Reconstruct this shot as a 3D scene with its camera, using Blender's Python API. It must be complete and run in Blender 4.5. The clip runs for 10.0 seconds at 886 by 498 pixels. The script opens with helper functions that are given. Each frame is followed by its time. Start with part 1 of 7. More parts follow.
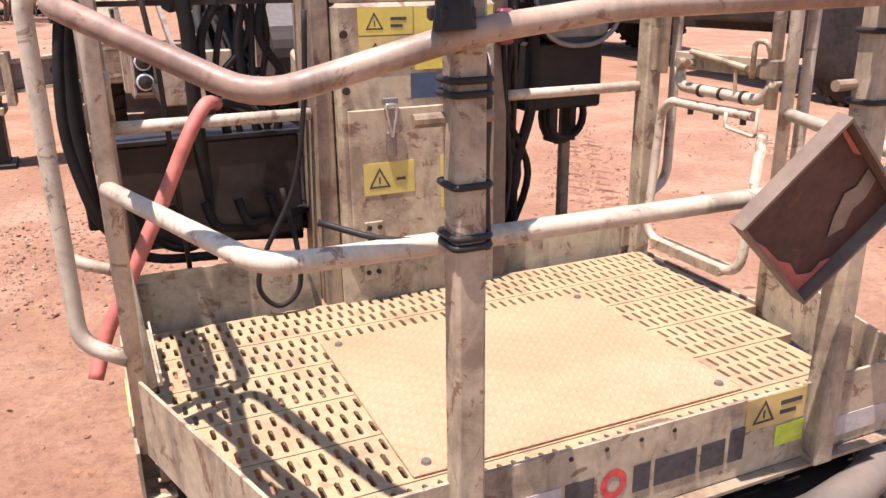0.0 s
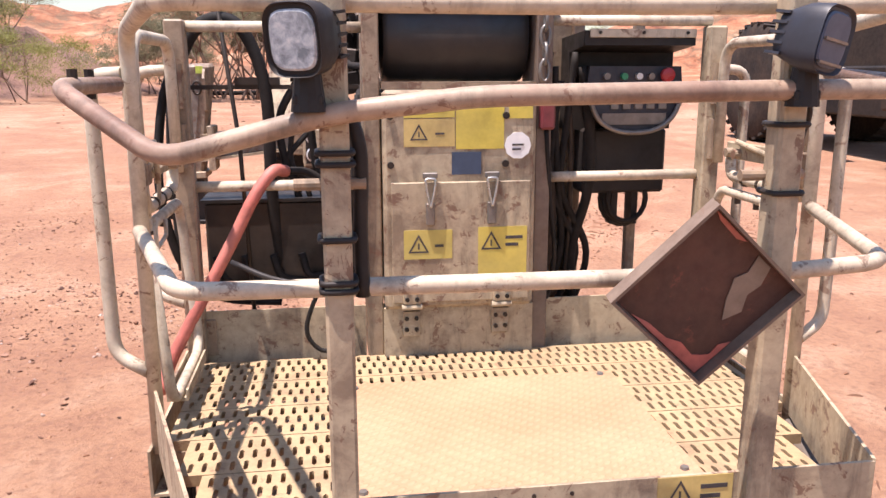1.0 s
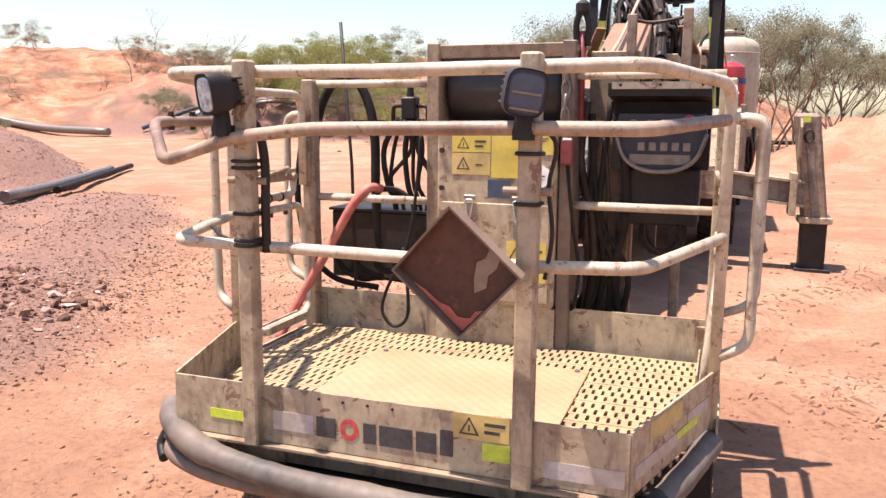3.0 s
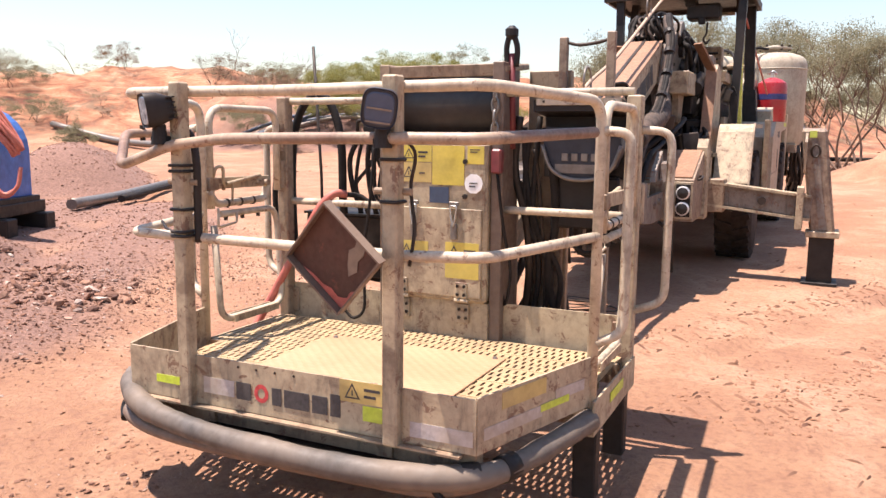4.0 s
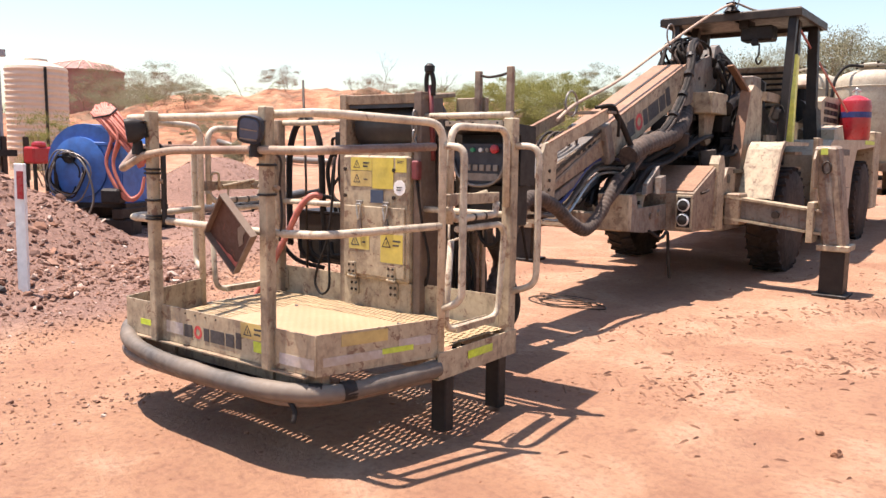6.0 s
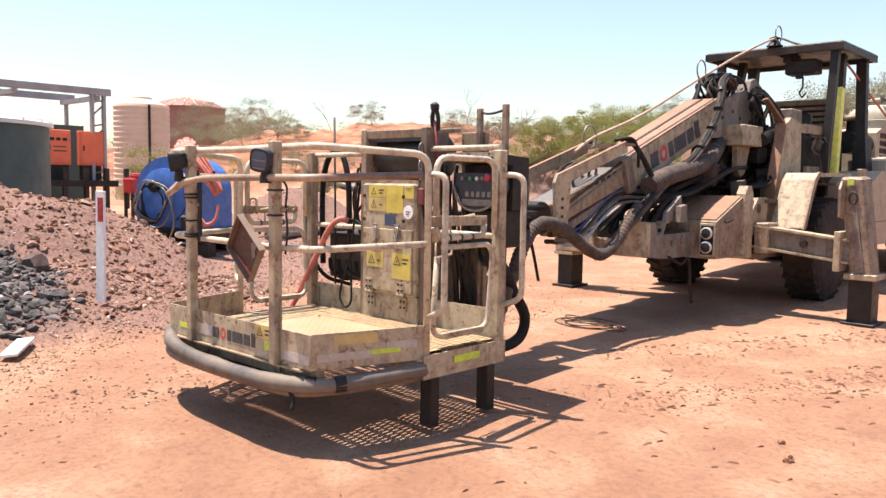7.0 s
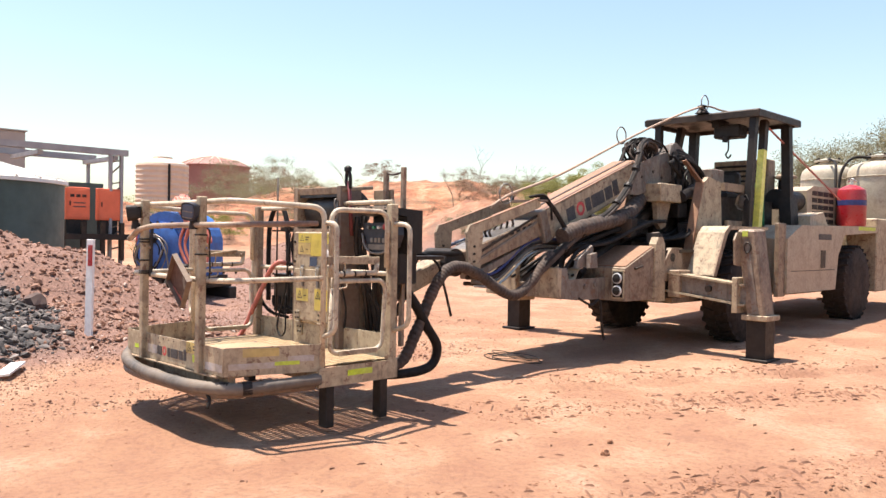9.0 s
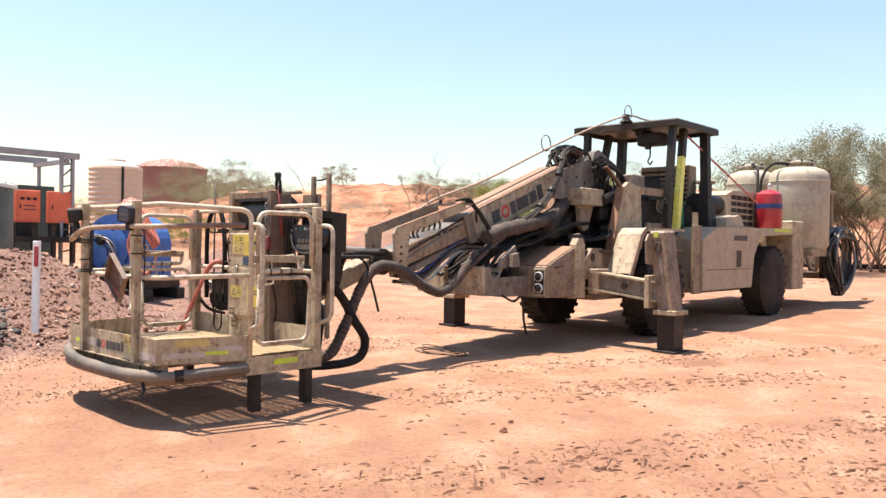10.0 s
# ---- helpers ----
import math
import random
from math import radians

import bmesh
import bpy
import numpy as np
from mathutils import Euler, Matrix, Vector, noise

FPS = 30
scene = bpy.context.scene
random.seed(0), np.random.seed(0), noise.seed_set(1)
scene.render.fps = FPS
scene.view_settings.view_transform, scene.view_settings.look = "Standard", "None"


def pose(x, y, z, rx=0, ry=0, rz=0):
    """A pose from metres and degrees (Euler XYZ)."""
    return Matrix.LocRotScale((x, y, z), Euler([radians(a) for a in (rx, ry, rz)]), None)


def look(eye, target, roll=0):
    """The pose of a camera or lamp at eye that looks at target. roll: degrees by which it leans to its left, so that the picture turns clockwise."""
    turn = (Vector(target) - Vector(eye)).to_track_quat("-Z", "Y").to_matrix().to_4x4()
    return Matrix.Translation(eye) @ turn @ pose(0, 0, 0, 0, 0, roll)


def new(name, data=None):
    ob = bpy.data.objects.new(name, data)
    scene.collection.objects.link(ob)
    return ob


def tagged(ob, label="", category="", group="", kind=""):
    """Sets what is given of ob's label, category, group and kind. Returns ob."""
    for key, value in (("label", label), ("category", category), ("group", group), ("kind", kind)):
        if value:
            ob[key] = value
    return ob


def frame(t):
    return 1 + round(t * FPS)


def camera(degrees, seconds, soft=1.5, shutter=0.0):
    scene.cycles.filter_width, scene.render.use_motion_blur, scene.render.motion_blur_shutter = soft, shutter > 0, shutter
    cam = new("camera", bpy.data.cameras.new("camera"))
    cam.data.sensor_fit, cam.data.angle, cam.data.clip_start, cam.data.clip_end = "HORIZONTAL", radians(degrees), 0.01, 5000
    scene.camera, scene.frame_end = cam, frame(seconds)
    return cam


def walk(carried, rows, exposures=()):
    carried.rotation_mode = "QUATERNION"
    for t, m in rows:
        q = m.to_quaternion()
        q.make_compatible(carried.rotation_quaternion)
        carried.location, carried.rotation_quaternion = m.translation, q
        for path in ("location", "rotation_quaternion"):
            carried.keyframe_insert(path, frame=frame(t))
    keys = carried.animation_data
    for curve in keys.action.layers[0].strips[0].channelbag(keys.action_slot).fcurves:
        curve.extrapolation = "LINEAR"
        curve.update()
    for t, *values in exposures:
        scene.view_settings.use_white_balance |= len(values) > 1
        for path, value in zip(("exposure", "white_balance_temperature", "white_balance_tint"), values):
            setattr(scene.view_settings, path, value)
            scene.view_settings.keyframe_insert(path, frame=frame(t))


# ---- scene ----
cam = camera(58.5, 10.0)
METRES, EYE, TILT, LEAN, TURN = 7.2, 1.427, 0.0, 0.0, -23.8
ROWS = [
    (0.0, 0.0, 0.0, 0.0, -0.23, -18.6, 0.67),
    (0.5, 0.0398, -0.007, -0.0006, 7.3, -15.37, 0.47),
    (1.0, 0.0835, -0.0183, 0.001, 15.77, -12.67, 0.12),
    (1.5, 0.1323, -0.0357, 0.0018, 26.47, -11.64, -0.07),
    (2.0, 0.1874, -0.0338, -0.0006, 35.52, -11.0, -0.3),
    (2.5, 0.2386, -0.0285, -0.0006, 40.0, -10.12, -0.4),
    (4.0, 0.3843, 0.0033, -0.0022, 49.05, -8.21, -0.57),
    (4.5, 0.4362, 0.0125, -0.0018, 51.2, -8.12, -0.58),
    (5.0, 0.4865, 0.0317, -0.0029, 53.88, -8.07, -0.64),
    (5.5, 0.5383, 0.048, -0.0021, 57.0, -7.82, -0.68),
    (7.0, 0.6883, 0.0985, -0.0052, 67.07, -4.83, -0.89),
    (7.5, 0.7389, 0.1142, -0.0055, 68.75, -2.87, -0.97),
    (8.0, 0.781, 0.1376, -0.0089, 69.23, -1.58, -1.01),
    (8.5, 0.8247, 0.1522, -0.0101, 69.42, -0.94, -1.02),
    (9.0, 0.8734, 0.1566, -0.0123, 68.98, -0.75, -1.04),
    (9.5, 0.9192, 0.1676, -0.0143, 67.68, -0.6, -1.01),
    (10.0, 0.9627, 0.1719, -0.0144, 66.25, -0.49, -0.95),
]
EXPOSURES = [(0.0, 1.02, 6500, 23), (2.0, 1.11, 6700, 23), (4.0, 1.15, 6950, 22), (7.0, 1.14, 6900, 17), (10.0, 1.15, 6900, 14)]
walk(cam, [(t, pose(0, 0, EYE, TILT, LEAN, TURN) @ pose(METRES * x, METRES * y, METRES * z, 90 + pitch, roll, yaw)) for t, x, y, z, yaw, pitch, roll in ROWS], EXPOSURES)

# ---- light ----
SUN_TO = Vector((-0.245, -0.115, 1.0)).normalized()
elev = math.asin(SUN_TO.z)
azim = math.atan2(SUN_TO.x, SUN_TO.y)
world = bpy.data.worlds.new("desert_sky")
scene.world = world
world.use_nodes = True
wn = world.node_tree.nodes
wl = world.node_tree.links
sky = wn.new("ShaderNodeTexSky")
sky.sky_type = "NISHITA"
sky.sun_disc = False
sky.sun_elevation = elev
sky.sun_rotation = azim
sky.dust_density = 1.0
sky.air_density = 1.35
sky.ozone_density = 0.2
tint = wn.new("ShaderNodeMix")
tint.data_type = "RGBA"
tint.blend_type = "MULTIPLY"
tint.inputs[0].default_value = 1.0
tint.inputs[7].default_value = (0.92, 1.0, 1.07, 1)
wl.new(sky.outputs[0], tint.inputs[6])
wl.new(tint.outputs[2], wn["Background"].inputs[0])
wn["Background"].inputs[1].default_value = 0.093
sun_data = bpy.data.lights.new("sun", "SUN")
sun_data.energy = 5.0
sun_data.angle = radians(0.53)
sun_data.color = (1.0, 0.95, 0.87)
sun_lamp = new("sun", sun_data)
sun_lamp.matrix_world = look(SUN_TO * 60, (0, 0, 0))


# ---- materials ----
def mat(name, rough=0.6, metal=0.0):
    m = bpy.data.materials.new(name)
    m.use_nodes = True
    b = m.node_tree.nodes["Principled BSDF"]
    b.inputs["Roughness"].default_value = rough
    b.inputs["Metallic"].default_value = metal
    return m, m.node_tree, b


def noise_node(nt, scale, detail=6, rough=0.6, vec=None, dist=0.0):
    n = nt.nodes.new("ShaderNodeTexNoise")
    n.inputs["Scale"].default_value = scale
    n.inputs["Detail"].default_value = detail
    n.inputs["Roughness"].default_value = rough
    n.inputs["Distortion"].default_value = dist
    if vec is not None:
        nt.links.new(vec, n.inputs["Vector"])
    return n


def ramp(nt, src, stops):
    r = nt.nodes.new("ShaderNodeValToRGB")
    e = r.color_ramp.elements
    e[0].position, e[0].color = stops[0][0], (*stops[0][1], 1)
    e[1].position, e[1].color = stops[-1][0], (*stops[-1][1], 1)
    for p, c in stops[1:-1]:
        k = e.new(p)
        k.color = (*c, 1)
    nt.links.new(src, r.inputs[0])
    return r


def mix(nt, fac, a, b, mode="MIX"):
    m = nt.nodes.new("ShaderNodeMix")
    m.data_type = "RGBA"
    m.blend_type = mode
    for sock, v in ((m.inputs[0], fac), (m.inputs[6], a), (m.inputs[7], b)):
        if isinstance(v, (int, float)):
            sock.default_value = v
        elif isinstance(v, tuple):
            sock.default_value = (*v, 1)
        else:
            nt.links.new(v, sock)
    return m.outputs[2]


def bump(nt, b, src, strength=0.3, dist=0.01):
    n = nt.nodes.new("ShaderNodeBump")
    n.inputs["Strength"].default_value = strength
    n.inputs["Distance"].default_value = dist
    nt.links.new(src, n.inputs["Height"])
    nt.links.new(n.outputs[0], b.inputs["Normal"])


def coords(nt):
    return nt.nodes.new("ShaderNodeTexCoord").outputs["Object"]


def stretch(nt, vec, sx, sy, sz):
    m = nt.nodes.new("ShaderNodeMapping")
    m.inputs["Scale"].default_value = (sx, sy, sz)
    nt.links.new(vec, m.inputs["Vector"])
    return m.outputs[0]


def painted(name, paint, dust=(0.36, 0.245, 0.155), grime=(0.05, 0.04, 0.03), rough=0.55, dust_amt=0.5, wear=0.5, chips=(0.16, 0.08, 0.05)):
    """Worn machine paint: dusty patches, dark grime streaks that run down, small rusty chips."""
    m, nt, b = mat(name, rough)
    v = coords(nt)
    big = noise_node(nt, 2.3, 5, 0.65, v)
    fine = noise_node(nt, 34, 6, 0.7, v)
    streak = noise_node(nt, 1.0, 7, 0.72, stretch(nt, v, 11, 11, 2.0), 0.25)
    blot = noise_node(nt, 6.5, 7, 0.7, v, 0.3)
    spots = noise_node(nt, 15, 8, 0.75, v, 0.6)
    c = mix(nt, ramp(nt, big.outputs[0], [(0.38, (0, 0, 0)), (0.72, (dust_amt,) * 3)]).outputs[0], paint, dust)
    c = mix(nt, ramp(nt, fine.outputs[0], [(0.3, (0.22,) * 3), (0.62, (0, 0, 0))]).outputs[0], c, grime)
    c = mix(nt, ramp(nt, streak.outputs[0], [(0.52, (0, 0, 0)), (0.66, (0.75 * wear,) * 3)]).outputs[0], c, grime)
    c = mix(nt, ramp(nt, blot.outputs[0], [(0.48, (0, 0, 0)), (0.64, (0.85 * wear,) * 3)]).outputs[0], c, tuple(0.5 * (g + q) for g, q in zip(grime, chips)))
    c = mix(nt, ramp(nt, spots.outputs[0], [(0.60 - 0.05 * wear, (0, 0, 0)), (0.63 - 0.04 * wear, (0.85 * min(1, wear * 1.6),) * 3)]).outputs[0], c, chips)
    nt.links.new(c, b.inputs["Base Color"])
    r = ramp(nt, fine.outputs[0], [(0.3, (rough + 0.25,) * 3), (0.7, (rough - 0.08,) * 3)])
    nt.links.new(r.outputs[0], b.inputs["Roughness"])
    bump(nt, b, spots.outputs[0], 0.25, 0.004)
    return m


def plain(name, c, rough=0.6, metal=0.0, var=0.35, scale=18, bumpy=0.15, dusty=0.0, dust=(0.42, 0.26, 0.16)):
    m, nt, b = mat(name, rough, metal)
    v = coords(nt)
    n1 = noise_node(nt, scale, 6, 0.65, v)
    n2 = noise_node(nt, scale * 0.13, 4, 0.6, v)
    lo, hi = tuple(x * (1 - var) for x in c), tuple(min(1, x * (1 + var * 0.6)) for x in c)
    col = ramp(nt, n1.outputs[0], [(0.3, lo), (0.7, hi)]).outputs[0]
    if dusty:
        col = mix(nt, ramp(nt, n2.outputs[0], [(0.35, (0, 0, 0)), (0.7, (dusty,) * 3)]).outputs[0], col, dust)
    nt.links.new(col, b.inputs["Base Color"])
    nt.links.new(ramp(nt, n1.outputs[0], [(0.3, (min(1, rough + 0.12),) * 3), (0.7, (max(0.05, rough - 0.1),) * 3)]).outputs[0], b.inputs["Roughness"])
    if bumpy:
        bump(nt, b, n1.outputs[0], bumpy, 0.004)
    return m


CREAM = painted("cream_paint", (0.45, 0.365, 0.245), wear=0.7)
CREAM_CLEAN = painted("cream_paint_clean", (0.45, 0.365, 0.265), wear=0.3, dust_amt=0.4)
CREAM_DIRTY = painted("cream_paint_dirty", (0.30, 0.225, 0.150), dust=(0.34, 0.215, 0.135), wear=0.75, dust_amt=0.6)
RAIL = painted("rail_paint", (0.57, 0.485, 0.365), wear=0.55, dust_amt=0.35, rough=0.45)
RAIL_WORN = painted("rail_worn_red", (0.235, 0.135, 0.095), dust=(0.50, 0.40, 0.29), wear=0.6, dust_amt=0.9, rough=0.42)
DECK = painted("deck_paint", (0.40, 0.29, 0.162), dust=(0.39, 0.245, 0.128), wear=0.35, dust_amt=0.6)
RUST = painted("rusty_plate", (0.062, 0.026, 0.018), dust=(0.105, 0.042, 0.028), grime=(0.022, 0.015, 0.011), wear=0.3, dust_amt=0.7, chips=(0.207, 0.059, 0.037))
RUSTTOP = painted("rusty_dust_top", (0.27, 0.135, 0.075), dust=(0.345, 0.195, 0.115), wear=0.3, dust_amt=0.7)
BLACK = plain("black_paint", (0.016, 0.0155, 0.016), 0.5, dusty=0.22, dust=(0.11, 0.075, 0.055))
BLACK_GLOSS = plain("black_gloss", (0.016, 0.015, 0.015), 0.46, dusty=0.2, dust=(0.16, 0.10, 0.07))
DARKSTEEL = plain("dark_oily_steel", (0.032, 0.027, 0.024), 0.5, 0.3, dusty=0.35, dust=(0.13, 0.085, 0.06))
RUBBER = plain("black_rubber_hose", (0.013, 0.012, 0.012), 0.72, dusty=0.16, dust=(0.12, 0.085, 0.06))
TYRE = plain("tyre_rubber", (0.024, 0.021, 0.020), 0.85, dusty=0.4, dust=(0.12, 0.075, 0.05))
BUMPER = plain("grey_rubber_bumper", (0.075, 0.066, 0.060), 0.65, var=0.5, dusty=0.75, dust=(0.23, 0.175, 0.13))
WRAP = plain("hose_wrap", (0.05, 0.038, 0.032), 0.85, var=0.6, scale=40, bumpy=0.5, dusty=0.4, dust=(0.20, 0.13, 0.095))
REDHOSE = plain("faded_red_hose", (0.46, 0.12, 0.09), 0.6, dusty=0.4, dust=(0.5, 0.26, 0.2))
REDSTRAP = plain("red_hoses", (0.52, 0.15, 0.10), 0.5, var=0.3)
STEEL = plain("bare_steel", (0.55, 0.53, 0.50), 0.32, 0.9, var=0.3)
BROWNSTEEL = painted("dusty_brown_steel", (0.15, 0.105, 0.08), dust=(0.27, 0.19, 0.135), wear=0.4, dust_amt=0.8)
CREAM_GRIMY = painted("cream_paint_grimy", (0.27, 0.205, 0.145), dust=(0.30, 0.19, 0.125), grime=(0.03, 0.024, 0.02), wear=0.95, dust_amt=0.6)
HEADSTEEL = painted("grimy_grey_casting", (0.20, 0.175, 0.15), dust=(0.28, 0.21, 0.155), grime=(0.02, 0.018, 0.016), wear=0.8, dust_amt=0.6)
GREYSTEEL = plain("grey_steel", (0.20, 0.185, 0.17), 0.45, 0.5, dusty=0.35, dust=(0.26, 0.18, 0.12))
YELLOW = plain("yellow_decal", (0.60, 0.47, 0.07), 0.5, var=0.3, scale=9, dusty=0.65, dust=(0.44, 0.36, 0.17))
MAROON = plain("maroon_plastic", (0.16, 0.02, 0.028), 0.5, dusty=0.2)
YELLOW_DIRTY = plain("dirty_yellow_decal", (0.55, 0.40, 0.13), 0.6, var=0.35, scale=9, dusty=0.7, dust=(0.42, 0.32, 0.19))
LIME = plain("lime_reflective_tape", (0.52, 0.66, 0.04), 0.5, var=0.3, scale=30, bumpy=0.0, dusty=0.5, dust=(0.42, 0.36, 0.16))
YELLOWSTRIP = plain("yellow_reflective_strip", (0.85, 0.78, 0.14), 0.4, var=0.25, dusty=0.25)
INK = plain("dark_ink", (0.04, 0.037, 0.042), 0.6, var=0.5, scale=60, bumpy=0.0, dusty=0.25, dust=(0.2, 0.16, 0.12))
INKRED = plain("red_ink", (0.55, 0.06, 0.06), 0.6, var=0.4, scale=60, bumpy=0.0)
TAPE = plain("lilac_worn_tape", (0.44, 0.40, 0.41), 0.6, var=0.5, scale=22, dusty=0.9, dust=(0.40, 0.32, 0.23))
WHITE = plain("white_plastic", (0.78, 0.77, 0.75), 0.45, var=0.12)
RED = plain("red_tank_paint", (0.36, 0.014, 0.025), 0.32, var=0.2, dusty=0.15)
BLUE = plain("blue_paint", (0.010, 0.125, 0.43), 0.42, var=0.35, scale=8, dusty=0.12)
BLUEBAND = plain("navy_label", (0.03, 0.04, 0.16), 0.5)
TANK = painted("tank_paint", (0.444, 0.400, 0.311), wear=0.25, dust_amt=0.45)
ORANGE = plain("orange_red_cabinet", (0.72, 0.15, 0.07), 0.5, var=0.12, scale=4)
GREEN = plain("dark_green_sheet", (0.055, 0.085, 0.075), 0.55, var=0.2, scale=3)
BEIGE = plain("beige_tank", (0.62, 0.47, 0.36), 0.6, var=0.1, scale=3)
REDTANK = plain("far_red_tank", (0.30, 0.14, 0.115), 0.7, var=0.12, scale=1)
OFFWHITE = plain("off_white_roof", (0.72, 0.70, 0.64), 0.55, var=0.1, scale=3)
SILVER = plain("silver_lens_rim", (0.6, 0.6, 0.6), 0.35, 0.4, var=0.2)
GREYPAINT = plain("grey_gantry_paint", (0.30, 0.29, 0.30), 0.5, var=0.2, scale=3)
SHED = plain("grey_beige_sheet", (0.34, 0.30, 0.275), 0.6, var=0.12, scale=2)
GREENPAINT = plain("green_hose", (0.03, 0.22, 0.10), 0.5)
NAVY = plain("navy_black_casing", (0.017, 0.021, 0.032), 0.5, dusty=0.03)
BLUEPLASTIC = plain("slate_blue_plastic", (0.042, 0.066, 0.115), 0.45, var=0.25, dusty=0.03)
ROPE = plain("pale_rope", (0.42, 0.30, 0.22), 0.85, var=0.3)
lens_m, lens_nt, lens_b = mat("lamp_lens", 0.25)
LENS = lens_m
n_ = noise_node(lens_nt, 90, 3, 0.5, coords(lens_nt))
smudge = noise_node(lens_nt, 38, 5, 0.65, coords(lens_nt), 0.4)
lens_nt.links.new(ramp(lens_nt, smudge.outputs[0], [(0.36, (0.17, 0.19, 0.21)), (0.55, (0.38, 0.41, 0.44)), (0.68, (0.56, 0.56, 0.55))]).outputs[0], lens_b.inputs["Base Color"])
bump(lens_nt, lens_b, n_.outputs[0], 0.12, 0.003)

for dull in (RUBBER, BLACK, DARKSTEEL, TYRE):
    dull.node_tree.nodes["Principled BSDF"].inputs["Specular IOR Level"].default_value = 0.22


def treadplate():
    m, nt, b = mat("tread_plate", 0.6)
    v = coords(nt)
    ma = stretch(nt, v, 48, 48, 1)
    rot = nt.nodes.new("ShaderNodeMapping")
    rot.inputs["Rotation"].default_value = (0, 0, radians(45))
    nt.links.new(ma, rot.inputs["Vector"])
    vo = nt.nodes.new("ShaderNodeTexVoronoi")
    vo.voronoi_dimensions = "2D"
    vo.inputs["Scale"].default_value = 1.0
    vo.inputs["Randomness"].default_value = 0.0
    nt.links.new(stretch(nt, rot.outputs[0], 1.0, 0.55, 1), vo.inputs["Vector"])
    big = noise_node(nt, 2.5, 4, 0.6, v)
    fine = noise_node(nt, 40, 6, 0.7, v)
    c = ramp(nt, big.outputs[0], [(0.35, (0.37, 0.205, 0.112)), (0.7, (0.44, 0.265, 0.155))]).outputs[0]
    c = mix(nt, ramp(nt, fine.outputs[0], [(0.3, (0.4,) * 3), (0.6, (0, 0, 0))]).outputs[0], c, (0.30, 0.18, 0.105))
    lo = ramp(nt, vo.outputs["Distance"], [(0.22, (0.2,) * 3), (0.36, (0, 0, 0))]).outputs[0]
    c = mix(nt, lo, c, (0.51, 0.345, 0.215))
    nt.links.new(c, b.inputs["Base Color"])
    bump(nt, b, ramp(nt, vo.outputs["Distance"], [(0.22, (1, 1, 1)), (0.40, (0, 0, 0))]).outputs[0], 0.55, 0.003)
    return m


TREAD = treadplate()


def ground_material():
    m, nt, b = mat("red_desert_ground", 0.95)
    v = coords(nt)
    big = noise_node(nt, 0.16, 5, 0.6, v)
    mid = noise_node(nt, 1.3, 7, 0.65, v, 0.4)
    fine = noise_node(nt, 26, 8, 0.75, v)
    c = ramp(nt, big.outputs[0], [(0.3, (0.285, 0.142, 0.078)), (0.5, (0.345, 0.190, 0.112)), (0.72, (0.42, 0.262, 0.168))]).outputs[0]
    c = mix(nt, ramp(nt, mid.outputs[0], [(0.34, (0.75,) * 3), (0.56, (0, 0, 0))]).outputs[0], c, (0.245, 0.115, 0.068))
    c = mix(nt, ramp(nt, mid.outputs[0], [(0.52, (0, 0, 0)), (0.70, (0.55,) * 3)]).outputs[0], c, (0.44, 0.295, 0.205))
    c = mix(nt, ramp(nt, fine.outputs[0], [(0.30, (0.85,) * 3), (0.53, (0, 0, 0))]).outputs[0], c, (0.17, 0.08, 0.05))
    scuff = noise_node(nt, 6.5, 9, 0.74, v, 0.8)
    c = mix(nt, ramp(nt, scuff.outputs[0], [(0.31, (0.6,) * 3), (0.45, (0, 0, 0))]).outputs[0], c, (0.19, 0.09, 0.058))
    sep = nt.nodes.new("ShaderNodeVertexColor")
    sep.layer_name = "rubble"
    s = nt.nodes.new("ShaderNodeSeparateColor")
    nt.links.new(sep.outputs[0], s.inputs[0])
    rub = ramp(nt, fine.outputs[0], [(0.3, (0.105, 0.055, 0.042)), (0.7, (0.31, 0.175, 0.13))]).outputs[0]
    gry = ramp(nt, fine.outputs[0], [(0.3, (0.045, 0.042, 0.042)), (0.7, (0.17, 0.15, 0.145))]).outputs[0]
    ledge = noise_node(nt, 0.55, 9, 0.72, stretch(nt, v, 1.0, 1.0, 2.6), 0.9)
    scrub = noise_node(nt, 0.5, 9, 0.78, v, 0.6)
    orange = ramp(nt, ledge.outputs[0], [(0.36, (0.12, 0.042, 0.022)), (0.46, (0.25, 0.095, 0.047)), (0.54, (0.34, 0.155, 0.082)), (0.66, (0.44, 0.265, 0.165))]).outputs[0]
    orange = mix(nt, ramp(nt, scrub.outputs[0], [(0.50, (0, 0, 0)), (0.60, (0.75,) * 3)]).outputs[0], orange, (0.12, 0.085, 0.052))
    c = mix(nt, s.outputs[0], c, rub)
    c = mix(nt, s.outputs[1], c, gry)
    c = mix(nt, s.outputs[2], c, orange)
    nt.links.new(c, b.inputs["Base Color"])
    add = nt.nodes.new("ShaderNodeMath")
    add.operation = "MULTIPLY_ADD"
    add.inputs[1].default_value = 0.35
    nt.links.new(fine.outputs[0], add.inputs[0])
    nt.links.new(mid.outputs[0], add.inputs[2])
    bump(nt, b, add.outputs[0], 0.9, 0.06)
    return m


GROUND = ground_material()


